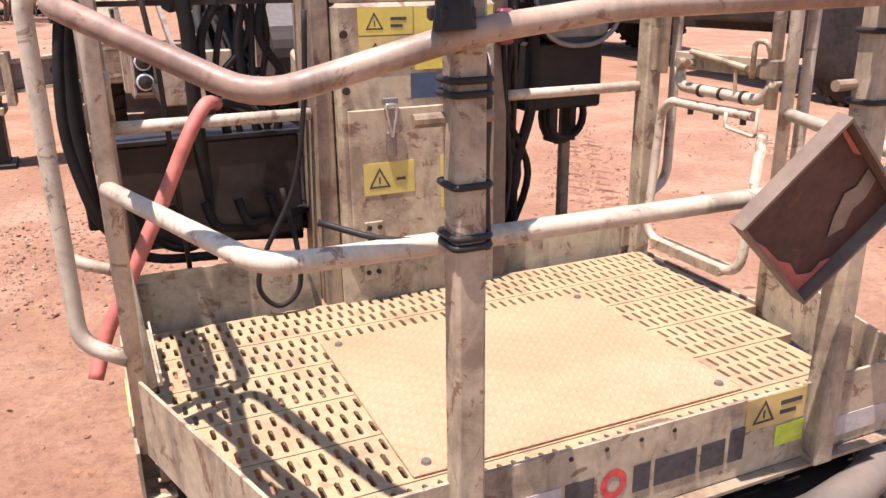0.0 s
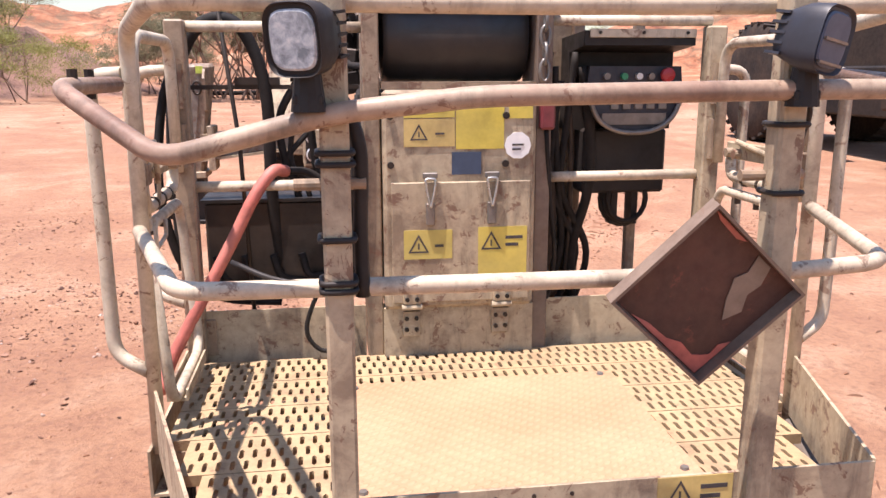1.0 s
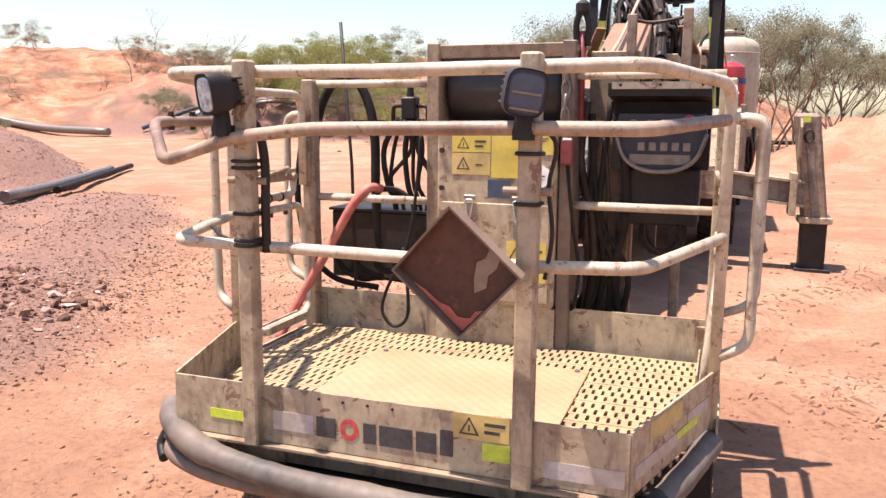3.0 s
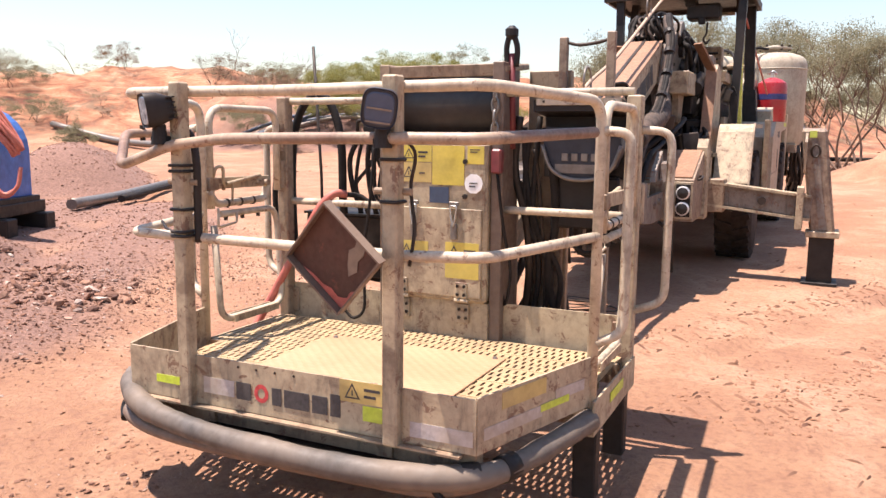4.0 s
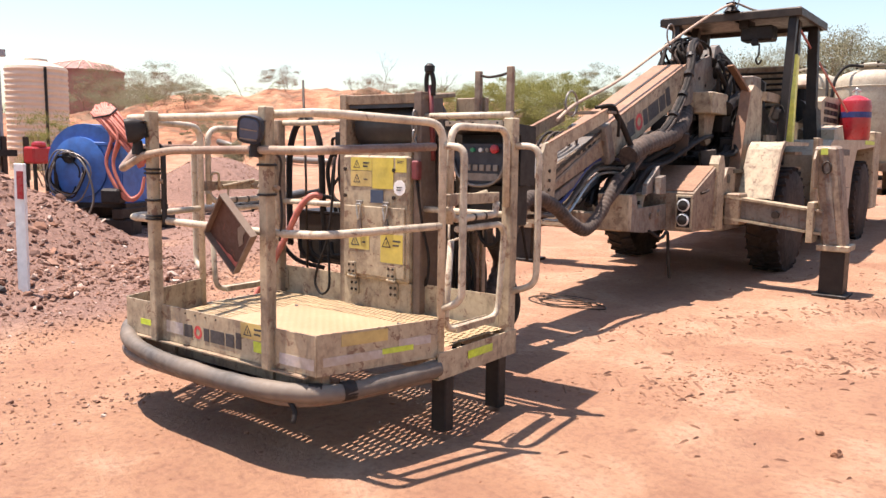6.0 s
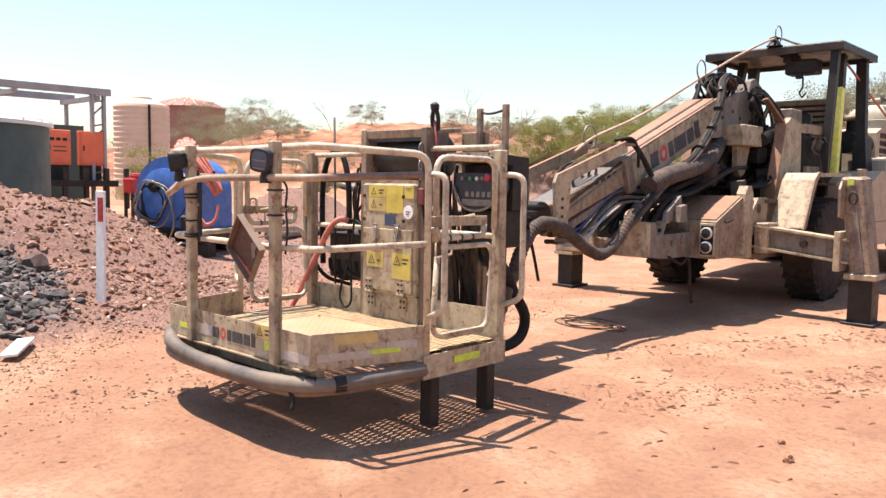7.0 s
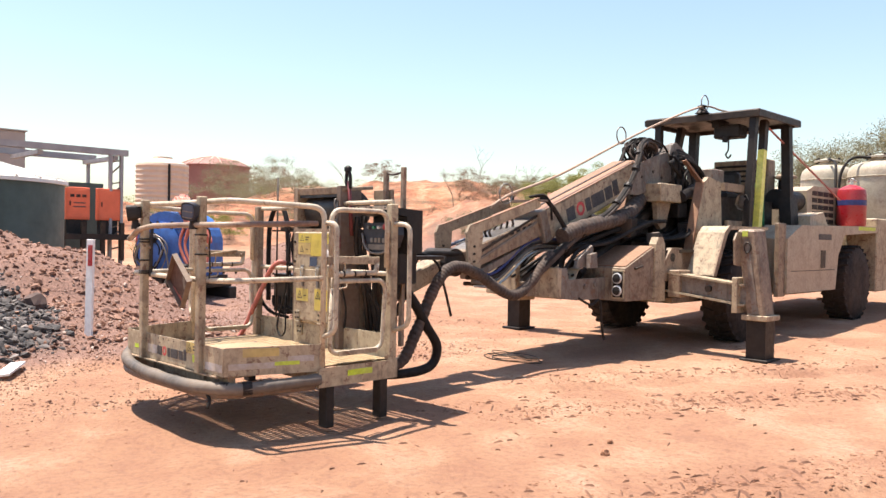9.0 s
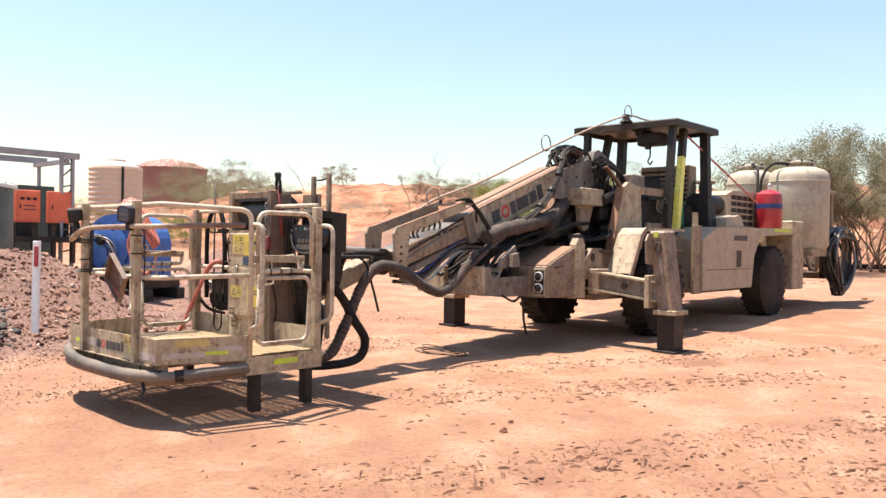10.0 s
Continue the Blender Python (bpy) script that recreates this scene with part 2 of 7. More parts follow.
def island_material(name, stops, rough=0.9, trans=0.0):
    m, nt, b = mat(name, rough)
    g = nt.nodes.new("ShaderNodeNewGeometry")
    n = noise_node(nt, 9, 5, 0.6, coords(nt))
    c = ramp(nt, g.outputs["Random Per Island"], stops).outputs[0]
    c = mix(nt, ramp(nt, n.outputs[0], [(0.35, (0.45,) * 3), (0.65, (0, 0, 0))]).outputs[0], c, tuple(0.45 * x for x in stops[0][1]))
    nt.links.new(c, b.inputs["Base Color"])
    if trans:
        t = nt.nodes.new("ShaderNodeBsdfTranslucent")
        nt.links.new(c, t.inputs[0])
        k = nt.nodes.new("ShaderNodeMixShader")
        k.inputs[0].default_value = trans
        nt.links.new(b.outputs[0], k.inputs[1])
        nt.links.new(t.outputs[0], k.inputs[2])
        nt.links.new(k.outputs[0], nt.nodes["Material Output"].inputs[0])
    return m


ROCK_GREY = island_material("grey_rock", [(0.0, (0.036, 0.033, 0.032)), (0.5, (0.09, 0.079, 0.074)), (0.85, (0.20, 0.17, 0.155)), (1.0, (0.42, 0.36, 0.32))])
TRACK = island_material("pressed_earth", [(0.0, (0.16, 0.076, 0.048)), (1.0, (0.31, 0.160, 0.098))])
ROCK_BROWN = island_material("brown_rock", [(0.0, (0.06, 0.04, 0.035)), (1.0, (0.11, 0.07, 0.058))])
ROCK_RED = island_material("red_rock", [(0.0, (0.10, 0.046, 0.032)), (0.55, (0.27, 0.13, 0.08)), (0.88, (0.37, 0.215, 0.150)), (1.0, (0.50, 0.40, 0.34))])
CLOD = island_material("earth_clod", [(0.0, (0.195, 0.083, 0.045)), (1.0, (0.345, 0.173, 0.098))])
LEAF = island_material("olive_leaf", [(0.0, (0.19, 0.18, 0.115)), (0.5, (0.23, 0.215, 0.13)), (1.0, (0.29, 0.265, 0.165))], 0.9, 0.42)
LEAF_YELLOW = island_material("yellow_green_leaf", [(0.0, (0.17, 0.175, 0.05)), (1.0, (0.33, 0.31, 0.10))], 0.9, 0.42)
LEAF_DRY = island_material("dry_twig_leaf", [(0.0, (0.14, 0.085, 0.055)), (1.0, (0.30, 0.20, 0.13))], 0.9, 0.42)
BARK = plain("bark", (0.17, 0.11, 0.08), 0.9, scale=30, bumpy=0.4)


# ---- building helpers ----
def thing(name, loc, label, category, group="", kind=""):
    ob = new(name)
    ob.empty_display_size = 0.1
    ob.location = loc
    return tagged(ob, label, category, group, kind)


def world_of(ob):
    if ob.type == "MESH":
        return Matrix.Identity(4)
    m = Matrix.Translation(ob.location)
    return m if ob.parent is None else world_of(ob.parent) @ m


def part(name, bm, material, parent=None, label="", smooth=False):
    """One mesh object; its bmesh is in world metres."""
    me = bpy.data.meshes.new(name)
    bmesh.ops.recalc_face_normals(bm, faces=bm.faces[:])
    if smooth:
        for f in bm.faces:
            f.smooth = True
        for e in bm.edges:
            if len(e.link_faces) == 2 and e.calc_face_angle(0) > 0.65:
                e.smooth = False
    bm.to_mesh(me)
    bm.free()
    me.materials.append(material)
    ob = new(name, me)
    if parent is not None:
        ob.parent = parent
        ob.matrix_parent_inverse = world_of(parent).inverted()
    if label:
        ob["label"] = label
    return ob


def box(bm, c, s, rot=None, bev=0.0):
    """A box with centre c, sizes s, an optional 3x3 or Euler-degree turn, and a bevel."""
    m = Matrix.Identity(4)
    if rot is not None:
        m = rot.to_4x4() if hasattr(rot, "to_4x4") else pose(0, 0, 0, *rot)
    r = bmesh.ops.create_cube(bm, size=1.0, matrix=Matrix.Translation(c) @ m @ Matrix.Diagonal((*s, 1)))
    if bev:
        es = list({e for v in r["verts"] for e in v.link_edges})
        bmesh.ops.bevel(bm, geom=es, offset=bev, segments=1, affect="EDGES", profile=0.5)
    return bm


def span(bm, a, b, bev=0.0):
    """A box from corner a to corner b."""
    c = [(p + q) / 2 for p, q in zip(a, b)]
    return box(bm, c, [abs(q - p) for p, q in zip(a, b)], None, bev)


def frame_along(d):
    d = d.normalized()
    up = Vector((0, 0, 1)) if abs(d.z) < 0.95 else Vector((0, 1, 0))
    u = d.cross(up).normalized()
    return Matrix((u, d, u.cross(d))).transposed()


def beam(bm, p, q, w, h, bev=0.0):
    """A square bar from p to q, w across, h high."""
    p, q = Vector(p), Vector(q)
    return box(bm, (p + q) / 2, (w, (q - p).length, h), frame_along(q - p), bev)


def rod(bm, p, q, r, r2=None, seg=12):
    p, q = Vector(p), Vector(q)
    m = Matrix.Translation((p + q) / 2) @ (q - p).to_track_quat("Z", "Y").to_matrix().to_4x4()
    bmesh.ops.create_cone(bm, cap_ends=True, segments=seg, radius1=r, radius2=r if r2 is None else r2, depth=(q - p).length, matrix=m)
    return bm


def rounded(pts, rad, n=5, closed=False):
    """A polyline with its corners rounded."""
    pts = [Vector(p) for p in pts]
    out = []
    k = len(pts)
    for i, p in enumerate(pts):
        if not closed and i in (0, k - 1):
            out.append(p)
            continue
        a, b = pts[i - 1] - p, pts[(i + 1) % k] - p
        d = min(rad, a.length * 0.48, b.length * 0.48)
        s, e = p + a.normalized() * d, p + b.normalized() * d
        for j in range(n + 1):
            t = j / n
            out.append(s * (1 - t) ** 2 + p * 2 * t * (1 - t) + e * t * t)
    return out


def curve_through(pts, n=6):
    """A smooth line through the points."""
    pts = [Vector(p) for p in pts]
    q = [pts[0] * 2 - pts[1]] + pts + [pts[-1] * 2 - pts[-2]]
    out = []
    for i in range(1, len(q) - 2):
        a, b, c, d = q[i - 1:i + 3]
        for j in range(n):
            t = j / n
            out.append(0.5 * ((2 * b) + (c - a) * t + (2 * a - 5 * b + 4 * c - d) * t * t + (3 * b - a - 3 * c + d) * t ** 3))
    out.append(pts[-1])
    return out


def tube(bm, pts, r, seg=12, closed=False, radii=None):
    """A round pipe along the points."""
    pts = [Vector(p) for p in pts]
    k = len(pts)
    rings = []
    d0 = (pts[1] - pts[0]).normalized()
    u = d0.orthogonal().normalized()
    for i, p in enumerate(pts):
        a = pts[i - 1] if (i or closed) else p
        b = pts[(i + 1) % k] if (i < k - 1 or closed) else p
        d = (b - a).normalized()
        u = (u - d * u.dot(d)).normalized()
        v = d.cross(u)
        rr = radii[i] if radii else r
        rings.append([bm.verts.new(p + (u * math.cos(t) + v * math.sin(t)) * rr) for t in (2 * math.pi * j / seg for j in range(seg))])
    for i in range(k if closed else k - 1):
        A, B = rings[i], rings[(i + 1) % k]
        for j in range(seg):
            f = bm.faces.new((A[j], A[(j + 1) % seg], B[(j + 1) % seg], B[j]))
            f.smooth = True
    if not closed:
        bm.faces.new(rings[0][::-1])
        bm.faces.new(rings[-1])
    return bm


def prism(bm, poly, axis, lo, hi):
    """A plane outline of (a, b) pairs, drawn out along an axis; the pairs are the other two axes in order."""
    def at(a, b, c):
        return {"x": (c, a, b), "y": (a, c, b), "z": (a, b, c)}[axis]
    lo_v = [bm.verts.new(at(a, b, lo)) for a, b in poly]
    hi_v = [bm.verts.new(at(a, b, hi)) for a, b in poly]
    k = len(poly)
    bm.faces.new(lo_v)
    bm.faces.new(hi_v)
    for i in range(k):
        bm.faces.new((lo_v[i], lo_v[(i + 1) % k], hi_v[(i + 1) % k], hi_v[i]))
    return bm


def lathe(bm, c, prof, seg=32, axis="z"):
    """A turned shape about an axis through c: prof is (radius, height) pairs."""
    rings = []
    for r, h in prof:
        ring = []
        for j in range(seg):
            t = 2 * math.pi * j / seg
            a, b = r * math.cos(t), r * math.sin(t)
            o = {"z": (a, b, h), "x": (h, a, b), "y": (a, h, b)}[axis]
            ring.append(bm.verts.new(Vector(c) + Vector(o)))
        rings.append(ring)
    for A, B in zip(rings, rings[1:]):
        for j in range(seg):
            bm.faces.new((A[j], A[(j + 1) % seg], B[(j + 1) % seg], B[j]))
    bm.faces.new(rings[0])
    bm.faces.new(rings[-1])
    return bm


def nb():
    return bmesh.new()


def smoothstep(a, b, x):
    t = max(0.0, min(1.0, (x - a) / (b - a)))
    return t * t * (3 - 2 * t)


def ridge(x, y, ax, ay, bx, by, w):
    """1 on the line from a to b, falling to 0 at w metres from it."""
    px, py, dx, dy = x - ax, y - ay, bx - ax, by - ay
    t = max(0, min(1, (px * dx + py * dy) / (dx * dx + dy * dy)))
    d = math.hypot(px - t * dx, py - t * dy)
    return 1 - smoothstep(0, w, d)


def mound(x, y):
    """Height of the rubble mound and the low windrow above the plain ground."""
    n = noise.noise((x * 0.9, y * 0.9, 3.1)) * 0.5 + noise.noise((x * 2.3, y * 2.3, 1.7)) * 0.25
    a = ridge(x, y, -9.5, -6.0, -5.3, 2.2, 2.7) * 1.10
    e = ridge(x, y, -5.5, -3.5, -3.5, 0.7, 2.2) * 0.66
    b = max(ridge(x, y, -2.3, 2.0, -3.9, 4.8, 1.25), ridge(x, y, -3.9, 4.8, -6.2, 7.8, 1.3)) * 0.15
    c = max(ridge(x, y, -9.8, 9.0, -12.5, 11.5, 1.9) * 0.8, ridge(x, y, -6.0, 4.6, -7.5, 6.5, 2.6) * 0.17)
    f = ridge(x, y, -3.3, 1.5, -4.9, 2.8, 1.7) * 0.42
    g = ridge(x, y, 5.4, 22.0, 8.5, 22.6, 3.2) * 1.2
    p = ridge(x, y, -20.5, 29.0, -11.0, 31.0, 6.0) * 2.3
    h = max(a, b, c, e, f, g, p)
    return h * (1 + 0.45 * n)


def grey_zone(x, y):
    """Where the mound is broken grey rock."""
    n = noise.noise((x * 0.8, y * 0.8, 7.0))
    return smoothstep(0.06, 0.25, mound(x, y)) * smoothstep(-5.2, -4.2, x + 0.7 * n) * (1 - smoothstep(1.1, 1.9, y - 0.12 * (x + 2.4) + 0.5 * n))


def ground_z(x, y):
    s = 0.022 * (y - 1.5) - 0.012 * (x - 1.5)
    s = 1.1 * math.tanh(s / 1.1)
    z = s + mound(x, y)
    z += 0.022 * noise.noise((x * 0.7, y * 0.7, 0.0)) + 0.012 * noise.noise((x * 2.5, y * 2.5, 5.0))
    if 0.5 < x < 8 and -1 < y < 11:
        rut = max(ridge(x, y, 1.95, 3.8, 4.9, 9.6, 0.24), ridge(x, y, 3.9, 1.2, 6.2, 6.0, 0.24), ridge(x, y, 4.9, 0.6, 6.9, 4.6, 0.22))
        z += 0.03 * math.sin(rut * 5.0) * (0.6 + 0.8 * noise.noise((x * 3, y * 3, 11.0))) - 0.012 * rut
    d = math.hypot(x, y - 4)
    az = math.degrees(math.atan2(-x, y - 4))
    ring = smoothstep(30, 44, d + 3.5 * noise.noise((x * 0.05, y * 0.05, 9.0)))
    front = smoothstep(-75, -40, az) * (1 - smoothstep(75, 110, az))
    low = 1 - 0.35 * smoothstep(52, 66, az)
    gap = 1 - 0.8 * ridge(az, 0, -16, 0, -8, 0, 8)
    rough = 0.5 * noise.noise((x * 0.22, y * 0.22, 6.0)) + 0.35 * abs(noise.noise((x * 0.55, y * 0.55, 8.0)))
    hgt = 3.5 + 1.6 * rough + 1.1 * noise.noise((x * 0.08, y * 0.08, 2.0)) + 0.6 * noise.noise((x * 0.3, y * 0.3, 4.0))
    return z + ring * front * low * gap * hgt


# ---- ground ----
def build_ground():
    rings = [0.0]
    r = 0.12
    while r < 2500:
        rings.append(r)
        r += max(0.11, r * (0.021 if r < 70 else 0.1))
    seg = 620
    cx, cy = -0.5, 3.0
    verts, faces, cols = [], [], []
    for r in rings[1:]:
        for j in range(seg):
            t = 2 * math.pi * j / seg
            x, y = cx + r * math.cos(t), cy + r * math.sin(t)
            verts.append((x, y, ground_z(x, y)))
            m = mound(x, y)
            n = noise.noise((x * 0.8, y * 0.8, 7.0))
            grey = grey_zone(x, y) if x < -0.5 else 0.0
            d = math.hypot(x, y - 4)
            cols.append((smoothstep(0.015, 0.12, m + 0.06 * n) * (x < 0), grey, smoothstep(27, 36, d + 3 * n), 1))
    k = len(rings) - 1
    for i in range(k - 1):
        for j in range(seg):
            a, b = i * seg + j, i * seg + (j + 1) % seg
            faces.append((a, a + seg, b + seg, b))
    faces.append(tuple(range(seg)))
    me = bpy.data.meshes.new("ground")
    me.from_pydata(verts, [], faces)
    vc = me.color_attributes.new("rubble", "FLOAT_COLOR", "POINT")
    vc.data.foreach_set("color", [v for c in cols for v in c])
    me.polygons.foreach_set("use_smooth", [True] * len(me.polygons))
    me.materials.append(GROUND)
    return tagged(new("ground", me), "dusty red desert ground with tyre marks", "ground", kind="structure")


build_ground()


# ---- work basket ----
XC = 0.925
FL, FR = (0.205, 1.07), (1.645, 1.07)
LS, RS = (0.01, 1.70), (1.842, 1.70)
RL, RR = (0.01, 2.32), (1.84, 2.32)
basket = thing("work_basket", (XC, 1.7, 0.05), "dusty cream steel work basket with round guard rails and perforated deck", "work basket")


def hollow_post(name, x, y, z0, z1, w, material=CREAM, label=""):
    bm = nb()
    span(bm, (x - w / 2, y - w / 2, z0), (x + w / 2, y + w / 2, z1), 0.006)
    return part(name, bm, material, basket, label)


def build_deck():
    z = 0.455
    # each perforated plank runs across the basket
    n_planks, y0, y1 = 6, 1.10, 2.30
    w = (y1 - y0) / n_planks
    px, rows = 0.034, 3
    for i in range(n_planks):
        ya = y0 + i * w
        yb = ya + w - 0.004
        rim = 0.009
        py = (yb - ya - 2 * rim) / rows
        xa_f = FL[0] + (LS[0] - FL[0]) * min(1, max(0, (ya - 1.07) / 0.63)) + 0.02
        xb_f = FR[0] + (RS[0] - FR[0]) * min(1, max(0, (ya - 1.07) / 0.63)) - 0.02
        bm = nb()
        nx = int((xb_f - xa_f - 2 * rim) / px)
        px_ = (xb_f - xa_f - 2 * rim) / nx

        def quad(x0, ya_, x1, yb_):
            v = [bm.verts.new(p) for p in ((x0, ya_, z), (x1, ya_, z), (x1, yb_, z), (x0, yb_, z))]
            bm.faces.new(v)
        quad(xa_f, ya, xb_f, ya + rim)
        quad(xa_f, yb - rim, xb_f, yb)
        # turned-down lips of the plank
        for yy in (ya, yb):
            v = [bm.verts.new(p) for p in ((xa_f, yy, z), (xb_f, yy, z), (xb_f, yy, z - 0.03), (xa_f, yy, z - 0.03))]
            bm.faces.new(v)
        for r in range(rows):
            yr = ya + rim + r * py
            off = 0.5 * px_ if r % 2 else 0.0
            xs = xa_f + rim + off
            k = nx - (1 if r % 2 else 0)
            quad(xa_f, yr, xs, yr + py)
            quad(xs + k * px_, yr, xb_f, yr + py)
            for c in range(k):
                x0, x1 = xs + c * px_, xs + (c + 1) * px_
                hx0, hx1 = x0 + px_ * 0.325, x1 - px_ * 0.325
                hy0, hy1 = yr + py * 0.07, yr + py * 0.93
                xm = (x0 + x1) / 2
                q1, q2 = hy0 + 0.13 * (hy1 - hy0), hy1 - 0.13 * (hy1 - hy0)
                o = [bm.verts.new((x, y, z)) for x, y in ((x0, yr), (xm, yr), (x1, yr), (x1, yr + py), (xm, yr + py), (x0, yr + py))]
                h = [bm.verts.new((x, y, z)) for x, y in ((hx0, q1), (xm, hy0), (hx1, q1), (hx1, q2), (xm, hy1), (hx0, q2))]
                for a in range(6):
                    bm.faces.new((o[a], o[(a + 1) % 6], h[(a + 1) % 6], h[a]))
                d = [bm.verts.new((v.co.x, v.co.y, z - 0.010)) for v in h]
                for a in range(6):
                    bm.faces.new((h[a], h[(a + 1) % 6], d[(a + 1) % 6], d[a]))
        part("deck_plank", bm, DECK, basket)
    # cover plate with its corner bolts
    bm = nb()
    span(bm, (0.503, 1.305, z + 0.001), (1.388, 2.015, z + 0.008), 0.002)
    plate = part("tread_plate", bm, TREAD, basket, "sand-dusted tread plate bolted over the deck")
    for x, y in ((0.546, 1.34), (1.346, 1.345), (0.546, 1.975), (1.346, 1.985)):
        bm = nb()
        rod(bm, (x, y, z + 0.007), (x, y, z + 0.015), 0.013, 0.010, 8)
        part("bolt", bm, GREYSTEEL, plate)
    # bearers under the deck
    for y in (1.14, 1.72, 2.28):
        bm = nb()
        xl = 0.22 if y < 1.5 else 0.03
        span(bm, (xl, y - 0.025, 0.34), (2 * XC - xl, y + 0.025, z - 0.031))
        part("bearer", bm, CREAM_DIRTY, basket)
    for x in (0.55, 1.30):
        bm = nb()
        span(bm, (x - 0.03, 1.10, 0.345), (x + 0.03, 2.30, z - 0.033))
        part("bearer", bm, CREAM_DIRTY, basket)


build_deck()


def toe_board(a, b, z0, z1, th=0.008, label="", mirror_out=1.0):
    bm = nb()
    beam(bm, (a[0], a[1], (z0 + z1) / 2), (b[0], b[1], (z0 + z1) / 2), th, z1 - z0)
    return part("toe_board", bm, CREAM, basket, label)


front_board = toe_board(FL, FR, 0.425, 0.605, label="cream front toe board with faded dark lettering shapes")
right_board = toe_board(FR, RS, 0.425, 0.61)
left_board = toe_board(LS, FL, 0.425, 0.61)
toe_board((0.03, 2.345), (0.60, 2.345), 0.42, 0.625)
toe_board((1.20, 2.345), (1.82, 2.345), 0.42, 0.625)
for x, s in ((0.065, 1), (1.785, -1)):
    bm = nb()
    span(bm, (x - 0.02, 2.325, 0.47), (x + 0.02, 2.338, 0.60), 0.004)
    part("board_clip", bm, CREAM_DIRTY, basket)
# side sills under the gates
for x, s in ((LS[0], -1), (RS[0], 1)):
    bm = nb()
    span(bm, (x - 0.004 + s * 0.02, 1.66, 0.315), (x + 0.004 + s * 0.02, 2.36, 0.448))
    span(bm, (x - s * 0.05, 1.66, 0.315), (x + s * 0.015, 2.36, 0.323))
    part("side_sill", bm, CREAM, basket)
    bm = nb()
    span(bm, (x + s * 0.0265 - 0.001, 1.90, 0.375), (x + s * 0.0265 + 0.001, 2.12, 0.415))
    part("reflective_tape", bm, LIME, basket, "lime yellow reflective tape")
# legs below the sills
for x in (0.035, 1.815):
    for y in (1.76, 2.24):
        bm = nb()
        span(bm, (x - 0.045, y - 0.035, 0.035), (x + 0.045, y + 0.035, 0.32), 0.006)
        part("support_leg", bm, BLACK, basket, "black painted support leg")
# posts
POST_L = hollow_post("front_post", 0.503, 1.055, 0.415, 1.585, 0.052)
POST_R = hollow_post("front_post", 1.358, 1.055, 0.415, 1.59, 0.054)
hollow_post("rear_post", RL[0] + 0.01, RL[1], 0.33, 1.595, 0.062, CREAM_DIRTY)
hollow_post("rear_post", RR[0] - 0.01, RR[1], 0.33, 1.585, 0.064, CREAM)
PIPE = 0.0180
# top rail, which comes down at both ends as the side posts
bm = nb()
tube(bm, rounded([(LS[0], LS[1], 0.43), (LS[0] + 0.005, LS[1], 1.53), (0.20, 1.095, 1.555), (0.92, 1.095, 1.552), (1.645, 1.095, 1.56), (RS[0], RS[1], 1.535), (RS[0], RS[1], 0.33)], 0.09), PIPE + 0.001)
part("top_rail", bm, RAIL, basket)
# hand rail outside the front posts, its corner bent down
bm = nb()
tube(bm, rounded([(LS[0] - 0.02, LS[1] - 0.03, 1.405), (-0.035, 1.315, 1.405), (0.205, 1.06, 1.285), (0.50, 1.005, 1.365), (0.75, 1.0, 1.392), (1.36, 1.005, 1.40), (1.66, 1.03, 1.40), (RS[0] - 0.01, RS[1] - 0.05, 1.425)], 0.06), PIPE + 0.001)
part("hand_rail", bm, RAIL_WORN, basket, "worn reddish hand rail with a bent corner")
bm = nb()
tube(bm, rounded([(LS[0], LS[1] - 0.01, 1.04), (0.20, 1.105, 1.035), (0.5, 1.095, 1.035), (1.36, 1.095, 1.03), (1.65, 1.115, 1.04), (RS[0], RS[1] - 0.01, 1.055)], 0.07), PIPE)
part("mid_rail", bm, RAIL, basket)
# bump hoops beside the side posts and rear posts
for (x, y), s, ztop in ((RS, 1, 1.43), (LS, -1, 1.43), (RR, 1, 1.44), (RL, -1, 1.44)):
    ox, oy = (x + s * 0.10, y + 0.03) if y < 2 else (x + s * 0.14, y + 0.04)
    bm = nb()
    tube(bm, rounded([(x + s * 0.01, y, ztop), (ox, oy, ztop - 0.005), (ox, oy, 0.70), (x + s * 0.01, y, 0.66)], 0.11), PIPE)
    part("bump_hoop", bm, RAIL, basket)
# rear rails to the column
for xa, xb, z in ((0.03, 0.62, 1.575), (0.03, 0.60, 1.06), (1.20, 1.82, 1.602), (1.20, 1.82, 1.07)):
    bm = nb()
    tube(bm, [(xa, 2.335, z), (xb, 2.335, z)], 0.018)
    part("rear_rail", bm, RAIL, basket)


